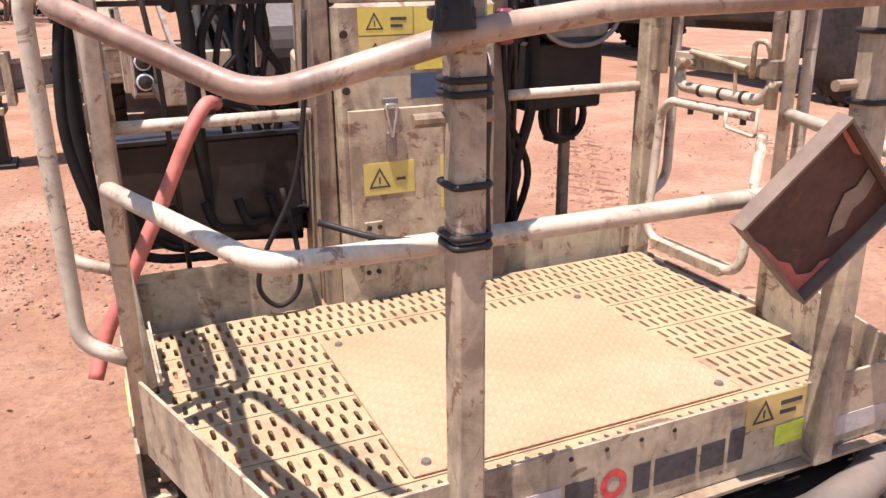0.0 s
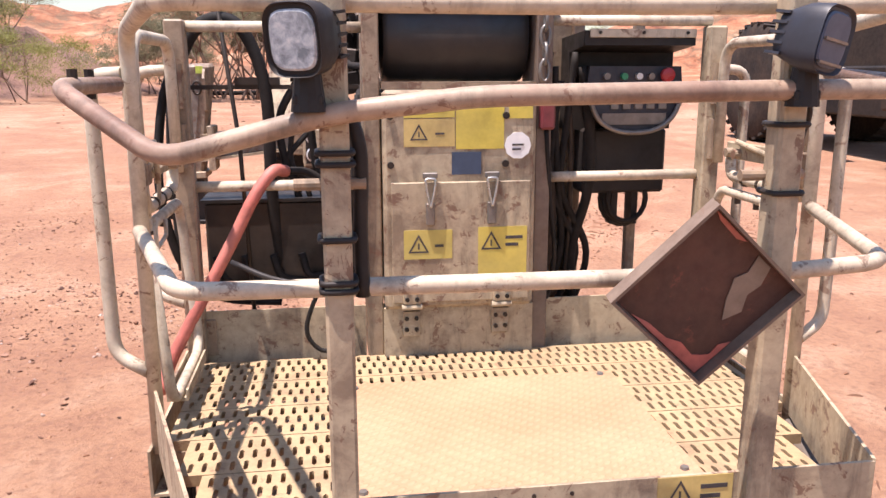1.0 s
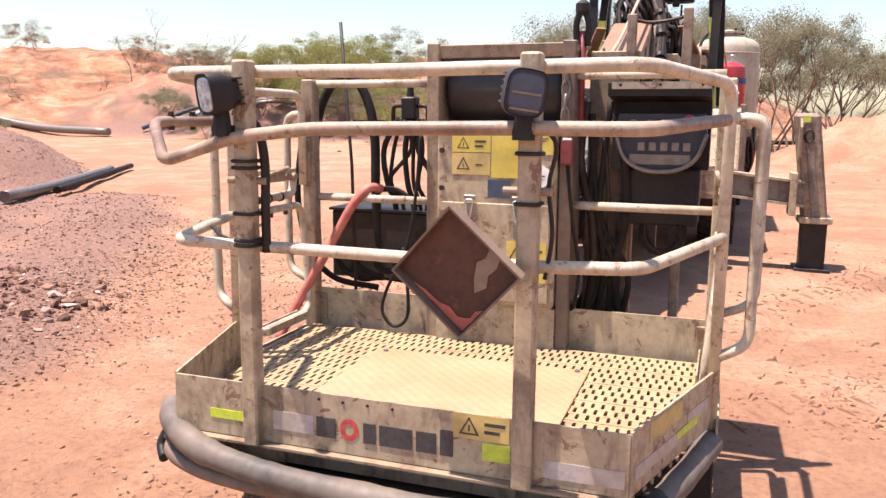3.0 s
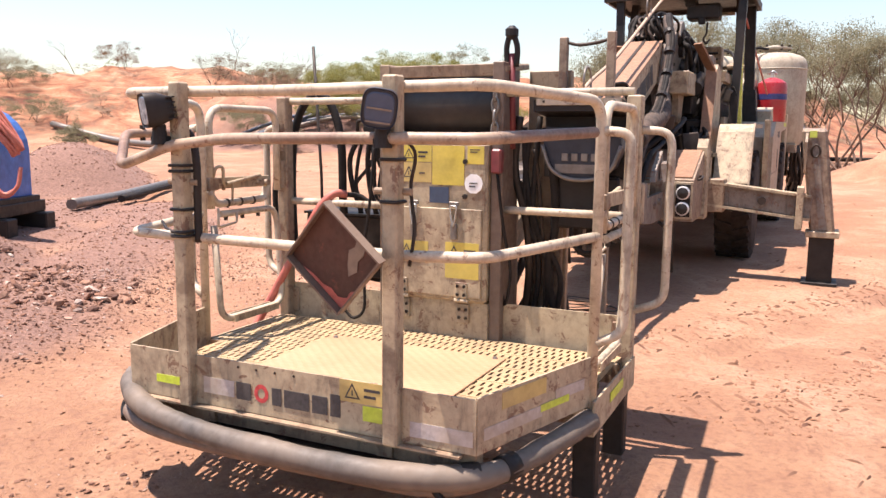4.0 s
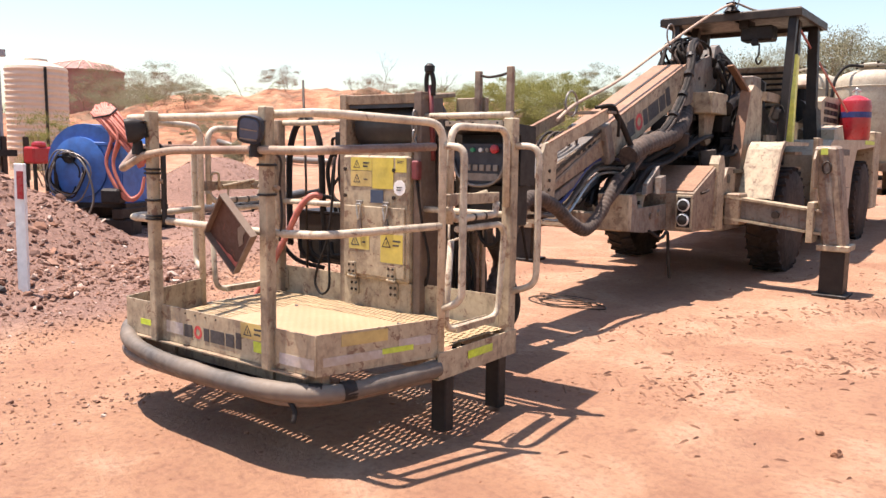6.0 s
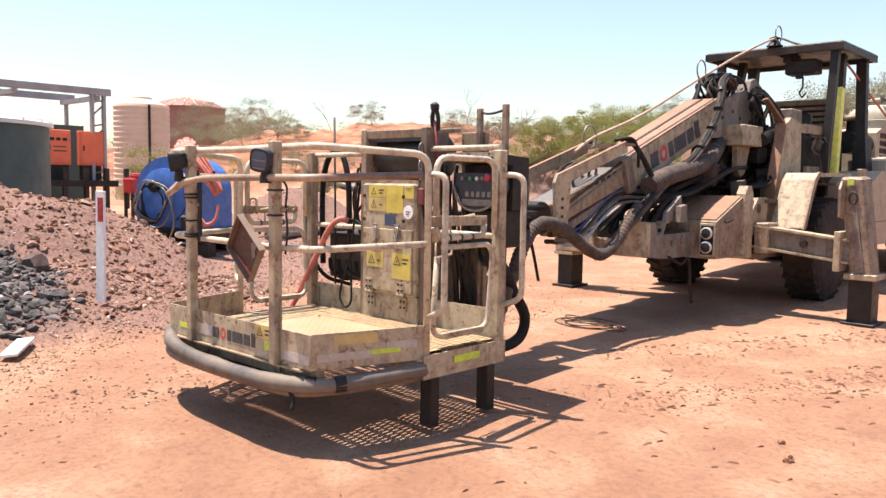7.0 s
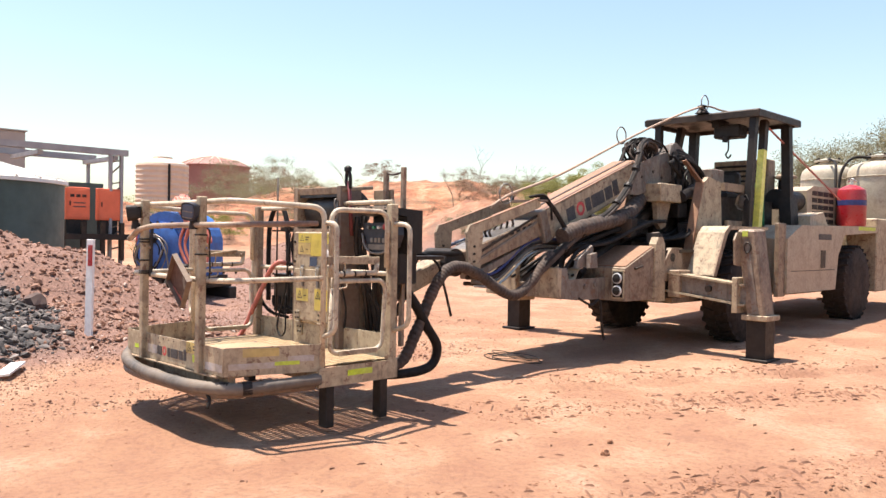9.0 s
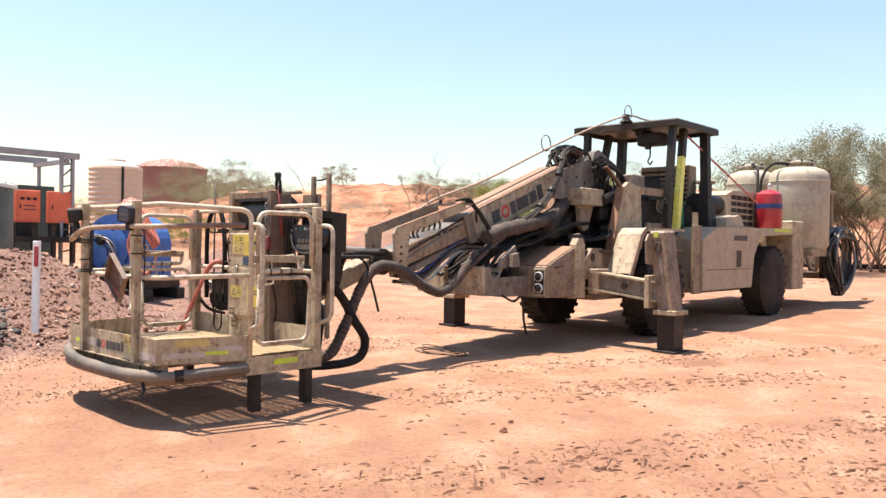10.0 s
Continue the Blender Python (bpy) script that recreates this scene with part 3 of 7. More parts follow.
def build_gate(s):
    """A swing gate of two pipe hoops with its latch, on the side s of the basket."""
    x = XC + s * 0.917
    g = thing("swing_gate", (x, 2.0, 0.5), "cream pipe swing gate with spring latch on the basket side", "gate", "basket side gates")
    bm = nb()
    tube(bm, rounded([(x, 1.76, 1.06), (x, 1.76, 1.525), (x, 2.26, 1.525), (x, 2.26, 1.12)], 0.09), PIPE)
    part("upper_hoop", bm, RAIL, g)
    bm = nb()
    xi = x - s * 0.03
    tube(bm, rounded([(x, 1.775, 0.98), (xi, 1.775, 0.53), (xi, 2.25, 0.53), (x, 2.25, 0.98), (x, 2.21, 1.03), (x, 1.82, 1.03)], 0.08), PIPE - 0.002)
    part("lower_hoop", bm, RAIL, g)
    bm = nb()
    beam(bm, (x, 1.75, 1.178), (x, 2.19, 1.172), 0.012, 0.055, 0.003)
    part("latch_bar", bm, CREAM, g)
    bm = nb()
    span(bm, (x - 0.02, 1.735, 1.145), (x + 0.02, 1.80, 1.205), 0.005)
    part("hinge_plate", bm, CREAM_DIRTY, g)
    bm = nb()
    tube(bm, rounded([(x - s * 0.03, 1.815, 1.145), (x - s * 0.03, 1.815, 1.255), (x - s * 0.03, 1.765, 1.255), (x - s * 0.01, 1.765, 1.20)], 0.02, 4), 0.008, 8)
    part("strap", bm, CREAM, g)
    bm = nb()
    tube(bm, rounded([(x, 2.17, 1.15), (x, 2.16, 1.085), (x, 1.79, 1.079), (x, 1.745, 1.15)], 0.04, 4), 0.018, 12)
    part("latch_tube", bm, RAIL, g)
    for y in (1.86, 1.955, 2.05):
        bm = nb()
        rod(bm, (x, y, 1.081), (x, y + 0.012, 1.081), 0.021, None, 14)
        part("ring", bm, DARKSTEEL, g)
    bm = nb()
    rod(bm, (x - s * 0.018, 2.10, 1.205), (x - s * 0.018, 1.85, 1.172), 0.009, None, 10)
    rod(bm, (x - s * 0.018, 1.895, 1.175), (x - s * 0.012, 1.895, 1.085), 0.006, None, 8)
    part("spring_pin", bm, CREAM, g)
    for y in (2.10, 2.15):
        bm = nb()
        rod(bm, (x - s * 0.03, y, 1.165), (x + s * 0.01, y, 1.165), 0.016, None, 12)
        part("stud", bm, CREAM_DIRTY, g)
    bm = nb()
    tube(bm, rounded([(x - s * 0.02, 1.915, 1.03), (x - s * 0.02, 1.915, 0.985), (x - s * 0.02, 1.785, 0.972), (x - s * 0.02, 1.785, 1.06)], 0.015, 3), 0.006, 8)
    part("latch_handle", bm, RAIL, g)
    bm = nb()
    span(bm, (xi - 0.03, 1.84, 0.512), (xi + 0.03, 2.18, 0.522))
    span(bm, (xi - 0.03, 1.84, 0.522), (xi - 0.024, 2.18, 0.545))
    span(bm, (xi + 0.024, 1.84, 0.522), (xi + 0.03, 2.18, 0.545))
    part("foot_plate", bm, CREAM, g)
    for y in (1.86, 1.98, 2.10):
        bm = nb()
        rod(bm, (x, y, 0.998), (x, y, 1.018), 0.010, None, 12)
        part("bolt", bm, DARKSTEEL, g)
    for z in (1.20, 1.39):
        bm = nb()
        rod(bm, (XC + s * 0.905, 2.29, z - 0.07), (XC + s * 0.905, 2.29, z + 0.07), 0.018)
        part("hinge", bm, CREAM_DIRTY, g)


build_gate(1)
build_gate(-1)

# rubber bumper round the front
bm = nb()
cl = curve_through([(0.085, 1.20, 0.432), (0.155, 1.11, 0.425), (0.26, 1.04, 0.402), (0.40, 0.995, 0.382), (0.66, 0.965, 0.362), (0.98, 0.960, 0.350), (1.30, 0.985, 0.340), (1.53, 1.035, 0.343), (1.67, 1.15, 0.340), (1.765, 1.38, 0.355), (1.845, 1.68, 0.372)], 12)
tube(bm, cl, 0.041, 16, False, [0.042 * (1 + 0.16 * noise.noise(p * 5.0) + 0.06 * noise.noise(p * 22.0)) for p in cl])
part("bumper_hose", bm, BUMPER, basket, "weathered grey rubber bumper hose", True)
for pts in ([(1.59, 1.075, 0.342), (1.635, 1.115, 0.341)], [(1.685, 1.185, 0.342), (1.71, 1.24, 0.345)]):
    bm = nb()
    tube(bm, pts, 0.045, 14)
    part("black_wrap", bm, BLACK, basket)
bm = nb()
tube(bm, curve_through([(0.08, 1.20, 0.33), (0.20, 1.06, 0.322), (0.5, 1.0, 0.305), (1.2, 1.01, 0.298), (1.60, 1.10, 0.30), (1.81, 1.66, 0.32)], 5), 0.025, 8)
part("bumper_bar", bm, BROWNSTEEL, basket)
bm = nb()
prism(bm, [(0.05, 1.24), (0.09, 1.13), (0.16, 1.09), (0.22, 1.12), (0.16, 1.20), (0.12, 1.27)], "z", 0.345, 0.352)
tube(bm, curve_through([(0.07, 1.19, 0.36), (0.05, 1.17, 0.30), (0.09, 1.13, 0.27)], 4), 0.018, 7)
part("torn_rubber", bm, BLACK, basket, "torn black rubber end")
bm = nb()
tube(bm, curve_through([(1.50, 1.03, 0.32), (1.56, 1.02, 0.27), (1.57, 1.0, 0.22)], 4), 0.012, 6)
part("loose_strap", bm, RUBBER, basket)
# added plate: blocks sun behind the bumper so the basket's shadow is denser
bm = nb()
prism(bm, [(0.07, 1.22), (0.15, 1.12), (0.32, 1.03), (0.62, 0.985), (0.95, 0.98), (1.30, 1.0), (1.52, 1.05), (1.65, 1.16), (1.75, 1.38), (1.83, 1.66), (1.76, 1.66), (1.60, 1.22), (0.26, 1.22), (0.12, 1.30)], "z", 0.318, 0.328)
part("shadow_shelf", bm, DARKSTEEL, basket, "added dark shelf behind the bumper hose that deepens the basket shadow")
bm = nb()
beam(bm, (0.26, 1.052, 0.418), (1.60, 1.052, 0.418), 0.028, 0.008)
part("front_lip", bm, CREAM_DIRTY, basket)

# lamps on the front posts
def work_lamp(x, z, yaw, lens_mat, lens_label, body=BLACK, roll=0):
    lp = thing("work_lamp", (x, 1.03, 1.40), "black square work lamp on the basket post, " + lens_label, "work lamp", "work lamps")
    m = Matrix.Translation((x, 0.985, z)) @ pose(0, 0, 0, 0, 0, yaw) @ pose(0, 0, 0, 8, roll, 0)

    def placed(bm):
        bmesh.ops.transform(bm, matrix=m, verts=bm.verts)
        return bm
    def shell(profile, hw, hh):
        bm = nb()
        rings = []
        for sc_, yy in profile:
            ring = []
            for j in range(28):
                t = 2 * math.pi * j / 28
                c_, s_ = math.cos(t), math.sin(t)
                e_ = 0.55
                ring.append(bm.verts.new((math.copysign(abs(c_) ** e_, c_) * hw * sc_, yy, math.copysign(abs(s_) ** e_, s_) * hh * sc_)))
            rings.append(ring)
        for A, B in zip(rings, rings[1:]):
            for j in range(28):
                bm.faces.new((A[j], A[(j + 1) % 28], B[(j + 1) % 28], B[j]))
        bm.faces.new(rings[0])
        bm.faces.new(rings[-1])
        return bm
    part("housing", placed(shell(((0.90, -0.036), (0.98, -0.042), (1.0, -0.036), (0.97, 0.0), (0.80, 0.030), (0.66, 0.052)), 0.054, 0.060)), body, lp, "", True)
    part("lens", placed(shell(((0.80, -0.030), (0.80, -0.039), (0.74, -0.0415)), 0.054, 0.060)), lens_mat, lp)
    for k in range(5):
        bm = nb()
        box(bm, (0, 0.045, -0.036 + k * 0.018), (0.088, 0.03, 0.005))
        part("cooling_fin", placed(bm), body, lp)
    if lens_mat is not LENS:
        for zz in (0.0, -0.040):
            bm = nb()
            box(bm, (0, -0.043, zz), (0.074, 0.006, 0.005))
            part("lens_bar", placed(bm), GREYSTEEL, lp)
    bm = nb()
    rod(bm, (x, 1.0, z - 0.12), (x, 1.0, z - 0.05), 0.03, 0.022)
    box(bm, (x, 1.01, z - 0.10), (0.05, 0.06, 0.02), None, 0.004)
    part("bracket", bm, BLACK, lp)
    return lp


work_lamp(0.462, 1.488, -31, LENS, "pale dusty lens")
work_lamp(1.352, 1.49, 28, BLUEPLASTIC, "slate blue lens cover", NAVY, 8)

# rusty tray hung cornerwise on the post
tray = thing("rusty_tray", (1.19, 1.0, 0.86), "rusty steel tray hung cornerwise on the basket rail", "tray")
tm = Matrix.Translation((1.185, 1.0, 1.025)) @ pose(0, 0, 0, 0, 0, 4) @ pose(0, 0, 0, 0, 43, 0) @ pose(0, 0, 0, 12, 0, 0)
bm = nb()
box(bm, (0, 0.0, 0), (0.255, 0.006, 0.25))
bmesh.ops.transform(bm, matrix=tm, verts=bm.verts)
part("base", bm, RUST, tray)
for c, s in (((0.128, -0.015, 0), (0.006, 0.036, 0.262)), ((-0.128, -0.015, 0), (0.006, 0.036, 0.262)), ((0, -0.015, 0.128), (0.25, 0.036, 0.006)), ((0, -0.015, -0.128), (0.25, 0.036, 0.006))):
    bm = nb()
    box(bm, c, s)
    bmesh.ops.transform(bm, matrix=tm, verts=bm.verts)
    part("side", bm, BROWNSTEEL, tray)
for nm, mt, poly, lb in (("bare_patch", GREYSTEEL, [(0.072, -0.012), (0.086, 0.025), (0.066, 0.055), (0.070, 0.085), (0.055, 0.120), (0.018, 0.120), (0.030, 0.085), (0.020, 0.06), (0.044, 0.02)], "bare grey metal patch"),
                         ("primer_patch", REDHOSE, [(0.122, -0.122), (0.122, -0.03), (0.108, -0.05), (0.112, -0.075), (0.098, -0.09), (0.085, -0.10), (0.05, -0.096), (0.02, -0.110), (-0.03, -0.112), (-0.07, -0.122)], "red primer showing at the corner"),
                         ("primer_patch", REDHOSE, [(-0.11, 0.122), (-0.02, 0.122), (-0.04, 0.112), (-0.09, 0.114)], "red primer showing at the edge")):
    bm = nb()
    prism(bm, poly, "y", -0.0062, -0.0045)
    bmesh.ops.transform(bm, matrix=tm, verts=bm.verts)
    part(nm, bm, mt, tray, lb)

# ---- control column ----
column = thing("control_column", (0.9, 2.4, 0.45), "cream equipment column with warning stickers and clasped hatch", "equipment column")
bm = nb()
span(bm, (0.665, 2.255, 0.63), (1.185, 2.48, 1.375), 0.012)
part("body", bm, CREAM, column)
bm = nb()
span(bm, (0.605, 2.29, 0.45), (0.660, 2.50, 1.74), 0.004)
part("side_flange", bm, CREAM_DIRTY, column)
bm = nb()
span(bm, (1.19, 2.29, 0.45), (1.245, 2.50, 1.74), 0.004)
part("side_flange", bm, BROWNSTEEL, column)
bm = nb()
span(bm, (0.66, 2.275, 0.45), (1.19, 2.345, 0.628))
part("base_plate", bm, CREAM, column)
bm = nb()
span(bm, (0.69, 2.243, 0.655), (1.165, 2.254, 1.072), 0.003)
part("hatch", bm, CREAM, column)
for x in (0.82, 1.03):
    bm = nb()
    box(bm, (x, 2.238, 1.095), (0.05, 0.01, 0.02), None, 0.003)
    box(bm, (x, 2.236, 0.965), (0.03, 0.014, 0.075), None, 0.003)
    part("clasp", bm, GREYSTEEL, column)
    bm = nb()
    tube(bm, rounded([(x - 0.018, 2.228, 1.085), (x + 0.018, 2.228, 1.085), (x + 0.012, 2.226, 1.04), (x, 2.224, 0.985), (x - 0.012, 2.226, 1.04)], 0.01, 3, True), 0.0045, 6, True)
    part("clasp_wire", bm, STEEL, column)
for x in (0.755, 1.07):
    bm = nb()
    box(bm, (x, 2.240, 0.69), (0.06, 0.008, 0.075), None, 0.002)
    box(bm, (x, 2.266, 0.575), (0.06, 0.012, 0.09), None, 0.002)
    rod(bm, (x - 0.035, 2.242, 0.64), (x + 0.035, 2.242, 0.64), 0.01, None, 8)
    part("hinge", bm, CREAM, column)
    for dx in (-0.017, 0.017):
        for z, y in ((0.67, 2.2345), (0.71, 2.2345), (0.555, 2.2585), (0.595, 2.2585)):
            bm = nb()
            rod(bm, (x + dx, y, z), (x + dx, y - 0.005, z), 0.008, None, 8)
            part("bolt", bm, DARKSTEEL, column)
# drum and lid on top
bm = nb()
lathe(bm, (0, 2.50, 1.555), [(0.09, 0.67), (0.155, 0.68), (0.165, 0.70), (0.165, 1.155), (0.155, 1.175), (0.09, 1.185)], 28, "x")
part("drum", bm, BLACK_GLOSS, column, "smoky black drum", True)
bm = nb()
box(bm, (0.93, 2.46, 1.725), (0.64, 0.32, 0.03), (6, 0, 0), 0.006)
box(bm, (0.93, 2.305, 1.705), (0.62, 0.012, 0.055), (6, 0, 0), 0.003)
part("lid", bm, CREAM_DIRTY, column)
bm = nb()
span(bm, (0.665, 2.312, 1.655), (1.185, 2.325, 1.705))
part("lid_skirt", bm, NAVY, column)
bm = nb()
span(bm, (0.665, 2.28, 1.377), (1.185, 2.35, 1.40))
part("ledge", bm, CREAM_DIRTY, column)


def plate_on(name, parent, x0, x1, z0, z1, y, material, label="", depth=0.002):
    bm = nb()
    span(bm, (x0, y - depth, z0), (x1, y, z1))
    return part(name, bm, material, parent, label)


def triangle_on(parent, x, z, s, y, material=INK):
    bm = nb()
    o = [(x - s, z - s * 0.8), (x + s, z - s * 0.8), (x, z + s)]
    cx_, cz_ = x, z - s * 0.2
    i = [(cx_ + (a - cx_) * 0.72, cz_ + (b - cz_) * 0.72) for a, b in o]
    for k in range(3):
        vs = [bm.verts.new((p[0], y - 0.0008, p[1])) for p in (o[k], o[(k + 1) % 3], i[(k + 1) % 3], i[k])]
        bm.faces.new(vs)
    span(bm, (cx_ - s * 0.07, y - 0.001, cz_ - s * 0.25), (cx_ + s * 0.07, y, cz_ + s * 0.35))
    return part("triangle", bm, material, parent)


def bars_on(parent, x0, x1, z0, z1, y, n, material=INK):
    for k in range(n):
        z = z1 - (k + 0.5) * (z1 - z0) / n
        bm = nb()
        span(bm, (x0, y - 0.001, z - (z1 - z0) / n * 0.22), (x1 - (0.25 * (x1 - x0) if k % 2 else 0), y, z + (z1 - z0) / n * 0.22))
        part("text_bar", bm, material, parent)


yb_ = 2.254
d = plate_on("sticker", column, 0.735, 0.905, 1.285, 1.362, yb_, YELLOW, "yellow warning sticker")
triangle_on(d, 0.785, 1.322, 0.028, yb_ - 0.002)
bars_on(d, 0.835, 0.885, 1.30, 1.34, yb_ - 0.002, 2)
d = plate_on("sticker", column, 0.735, 0.905, 1.19, 1.281, yb_, YELLOW_DIRTY, "faded brown-yellow warning sticker")
triangle_on(d, 0.785, 1.235, 0.03, yb_ - 0.002)
bars_on(d, 0.84, 0.87, 1.225, 1.24, yb_ - 0.002, 1)
d = plate_on("sticker", column, 0.909, 1.072, 1.18, 1.362, yb_, YELLOW, "large faded yellow sticker")
d = plate_on("sticker", column, 1.088, 1.17, 1.28, 1.362, yb_, YELLOW)
bars_on(d, 1.10, 1.15, 1.33, 1.35, yb_ - 0.002, 2)
d = plate_on("sticker", column, 0.895, 0.995, 1.095, 1.17, yb_, BLUEPLASTIC, "dark slate plate")
bm = nb()
lathe(bm, (1.12, yb_ - 0.003, 1.19), [(0.001, 0.0), (0.046, 0.0), (0.046, 0.003)], 10, "y")
d = part("tag_disc", bm, WHITE, column, "white eight-sided tag")
bars_on(d, 1.10, 1.14, 1.17, 1.20, yb_ - 0.004, 2)
yh = 2.243
d = plate_on("sticker", column, 0.73, 0.895, 0.81, 0.91, yh, YELLOW, "yellow warning sticker")
triangle_on(d, 0.78, 0.86, 0.036, yh - 0.002)
bars_on(d, 0.835, 0.865, 0.845, 0.865, yh - 0.002, 1)
d = plate_on("sticker", column, 0.985, 1.155, 0.745, 0.915, yh, YELLOW, "yellow warning sticker")
triangle_on(d, 1.03, 0.865, 0.036, yh - 0.002)
bars_on(d, 1.08, 1.14, 0.84, 0.89, yh - 0.002, 2)
for x in (0.69, 1.155):
    for z in (1.13, 1.29):
        bm = nb()
        rod(bm, (x if x < 1 else 1.078, 2.258, z), (x if x < 1 else 1.078, 2.245, z), 0.012, None, 8)
        part("bolt", bm, DARKSTEEL, column)

# ---- remote control box ----
cbox = thing("control_box", (1.57, 2.45, 1.07), "black hooded operator control box with knobs and red stop button", "control box")
bm = nb()
prism(bm, [(2.34, 1.57), (2.68, 1.55), (2.68, 1.22), (2.52, 1.22), (2.52, 1.50), (2.34, 1.52)], "x", 1.37, 1.77)
part("hood", bm, BLACK, cbox)
bm = nb()
span(bm, (1.385, 2.330, 1.546), (1.768, 2.338, 1.575), 0.002)
part("hood_edge", bm, RAIL, cbox, "cream edge strip with bolts")
for x in (1.42, 1.575, 1.735):
    bm = nb()
    rod(bm, (x, 2.330, 1.562), (x, 2.326, 1.562), 0.006, None, 10)
    part("bolt", bm, DARKSTEEL, cbox)
bm = nb()
prism(bm, [(1.41, 1.45), (1.75, 1.45), (1.76, 1.36), (1.72, 1.27), (1.64, 1.225), (1.52, 1.225), (1.44, 1.27), (1.40, 1.36)], "y", 2.40, 2.50)
part("panel", bm, NAVY, cbox)
for k in range(5):
    bm = nb()
    span(bm, (1.49 + 0.045 * k, 2.392, 1.30), (1.52 + 0.045 * k, 2.40, 1.335), 0.002)
    part("switch", bm, GREYSTEEL, cbox)
bm = nb()
span(bm, (1.46, 2.394, 1.245), (1.70, 2.40, 1.285))
part("label_strip", bm, GREYSTEEL, cbox)
bm = nb()
tube(bm, curve_through([(1.40, 2.385, 1.37), (1.44, 2.385, 1.27), (1.52, 2.385, 1.222), (1.64, 2.385, 1.222), (1.72, 2.385, 1.27), (1.76, 2.385, 1.37)], 4), 0.009, 8)
part("guard_rim", bm, GREYSTEEL, cbox)
for k, (x, mt) in enumerate(((1.47, GREYSTEEL), (1.535, GREENPAINT), (1.59, SILVER), (1.635, GREYSTEEL))):
    bm = nb()
    rod(bm, (x, 2.40, 1.415), (x, 2.382, 1.415), 0.012, None, 12)
    part("knob", bm, mt, cbox)
bm = nb()
lathe(bm, (1.69, 2.40, 1.42), [(0.012, 0.0), (0.012, -0.02), (0.026, -0.02), (0.024, -0.035), (0.008, -0.04)], 14, "y")
part("stop_button", bm, RED, cbox, "red mushroom stop button")
bm = nb()
span(bm, (1.42, 2.47, 0.985), (1.74, 2.66, 1.225), 0.01)
part("base", bm, BLACK, cbox)
for x in (1.56, 1.64):
    bm = nb()
    span(bm, (x - 0.012, 2.50, 0.86), (x + 0.012, 2.56, 0.99))
    part("hanger", bm, BLACK, cbox)

# mast rods behind the column
for x, y, z in ((1.425, 2.60, 1.87), (1.655, 2.58, 1.885)):
    ob = thing("upright_bar", (x, y, 0.5), "dusty cream steel upright bar behind the basket", "upright bar", "upright bars")
    bm = nb()
    span(bm, (x - 0.020, y - 0.016, 0.5), (x + 0.020, y + 0.016, z), 0.004)
    part("bar", bm, CREAM_GRIMY, ob)
bm = nb()
tube(bm, curve_through([(1.44, 2.595, 1.845), (1.50, 2.592, 1.832), (1.58, 2.588, 1.838), (1.637, 2.585, 1.85)], 5), 0.008, 6)
part("cross_rod", bm, DARKSTEEL, ob)


# ---- things hung about the basket ----
def strip_on(name, parent, a, b, u0, u1, z0, z1, off, material, label=""):
    """A thin plate on the outside of the board from a to b, between u0 and u1 metres along it."""
    a, b = Vector((a[0], a[1], 0)), Vector((b[0], b[1], 0))
    d = (b - a).normalized()
    n = Vector((d.y, -d.x, 0))
    bm = nb()
    p, q = a + d * u0 + n * off, a + d * u1 + n * off
    p.z = q.z = (z0 + z1) / 2
    beam(bm, p, q, 0.0016, z1 - z0)
    return part(name, bm, material, parent, label)


# shapes of the faded maker's mark: dark blocks and one red ring
x = 0.715
for k, w in enumerate((0.064, 0.068, 0.040, 0.104, 0.062, 0.040)):
    if k == 1:
        bm = nb()
        ring = [(math.cos(t), math.sin(t)) for t in (2 * math.pi * j / 20 for j in range(20))]
        o = [bm.verts.new((x + w / 2 + c * 0.031, 1.0645, 0.502 + s * 0.034)) for c, s in ring]
        i = [bm.verts.new((x + w / 2 + c * 0.016, 1.0645, 0.502 + s * 0.018)) for c, s in ring]
        for j in range(20):
            bm.faces.new((o[j], o[(j + 1) % 20], i[(j + 1) % 20], i[j]))
        part("mark_shape", bm, INKRED, front_board)
    else:
        bm = nb()
        span(bm, (x, 1.0635, 0.468), (x + w, 1.0652, 0.545 if k == 5 else 0.531), 0.0004)
        part("mark_shape", bm, INK, front_board)
    x += w + 0.012
d = strip_on("sticker", front_board, FL, FR, 0.945, 1.112, 0.530, 0.604, 0.0052, YELLOW_DIRTY, "dirty yellow warning sticker")
triangle_on(d, 1.20, 0.567, 0.030, 1.0638)
bars_on(d, 1.245, 1.305, 0.545, 0.59, 1.0638, 2)
strip_on("reflective_tape", front_board, FL, FR, 1.035, 1.115, 0.473, 0.524, 0.0052, LIME, "lime reflective tape")
strip_on("reflective_tape", front_board, FL, FR, 0.13, 0.26, 0.478, 0.508, 0.0052, LIME, "lime reflective tape")
strip_on("worn_tape", front_board, FL, FR, 0.36, 0.50, 0.47, 0.53, 0.0052, TAPE, "worn pale tape")
strip_on("worn_tape", front_board, FL, FR, 1.21, 1.43, 0.45, 0.50, 0.0052, TAPE, "worn pale tape")
strip_on("worn_tape", right_board, FR, RS, 0.03, 0.34, 0.465, 0.505, 0.0052, TAPE, "worn pale tape")
strip_on("worn_tape", right_board, FR, RS, 0.42, 0.60, 0.50, 0.54, 0.0052, TAPE, "worn pale tape")
strip_on("reflective_tape", right_board, FR, RS, 0.33, 0.50, 0.482, 0.507, 0.0064, LIME, "lime reflective tape")
d = strip_on("sticker", right_board, FR, RS, 0.12, 0.36, 0.545, 0.60, 0.0052, YELLOW_DIRTY, "scuffed dirty sticker")
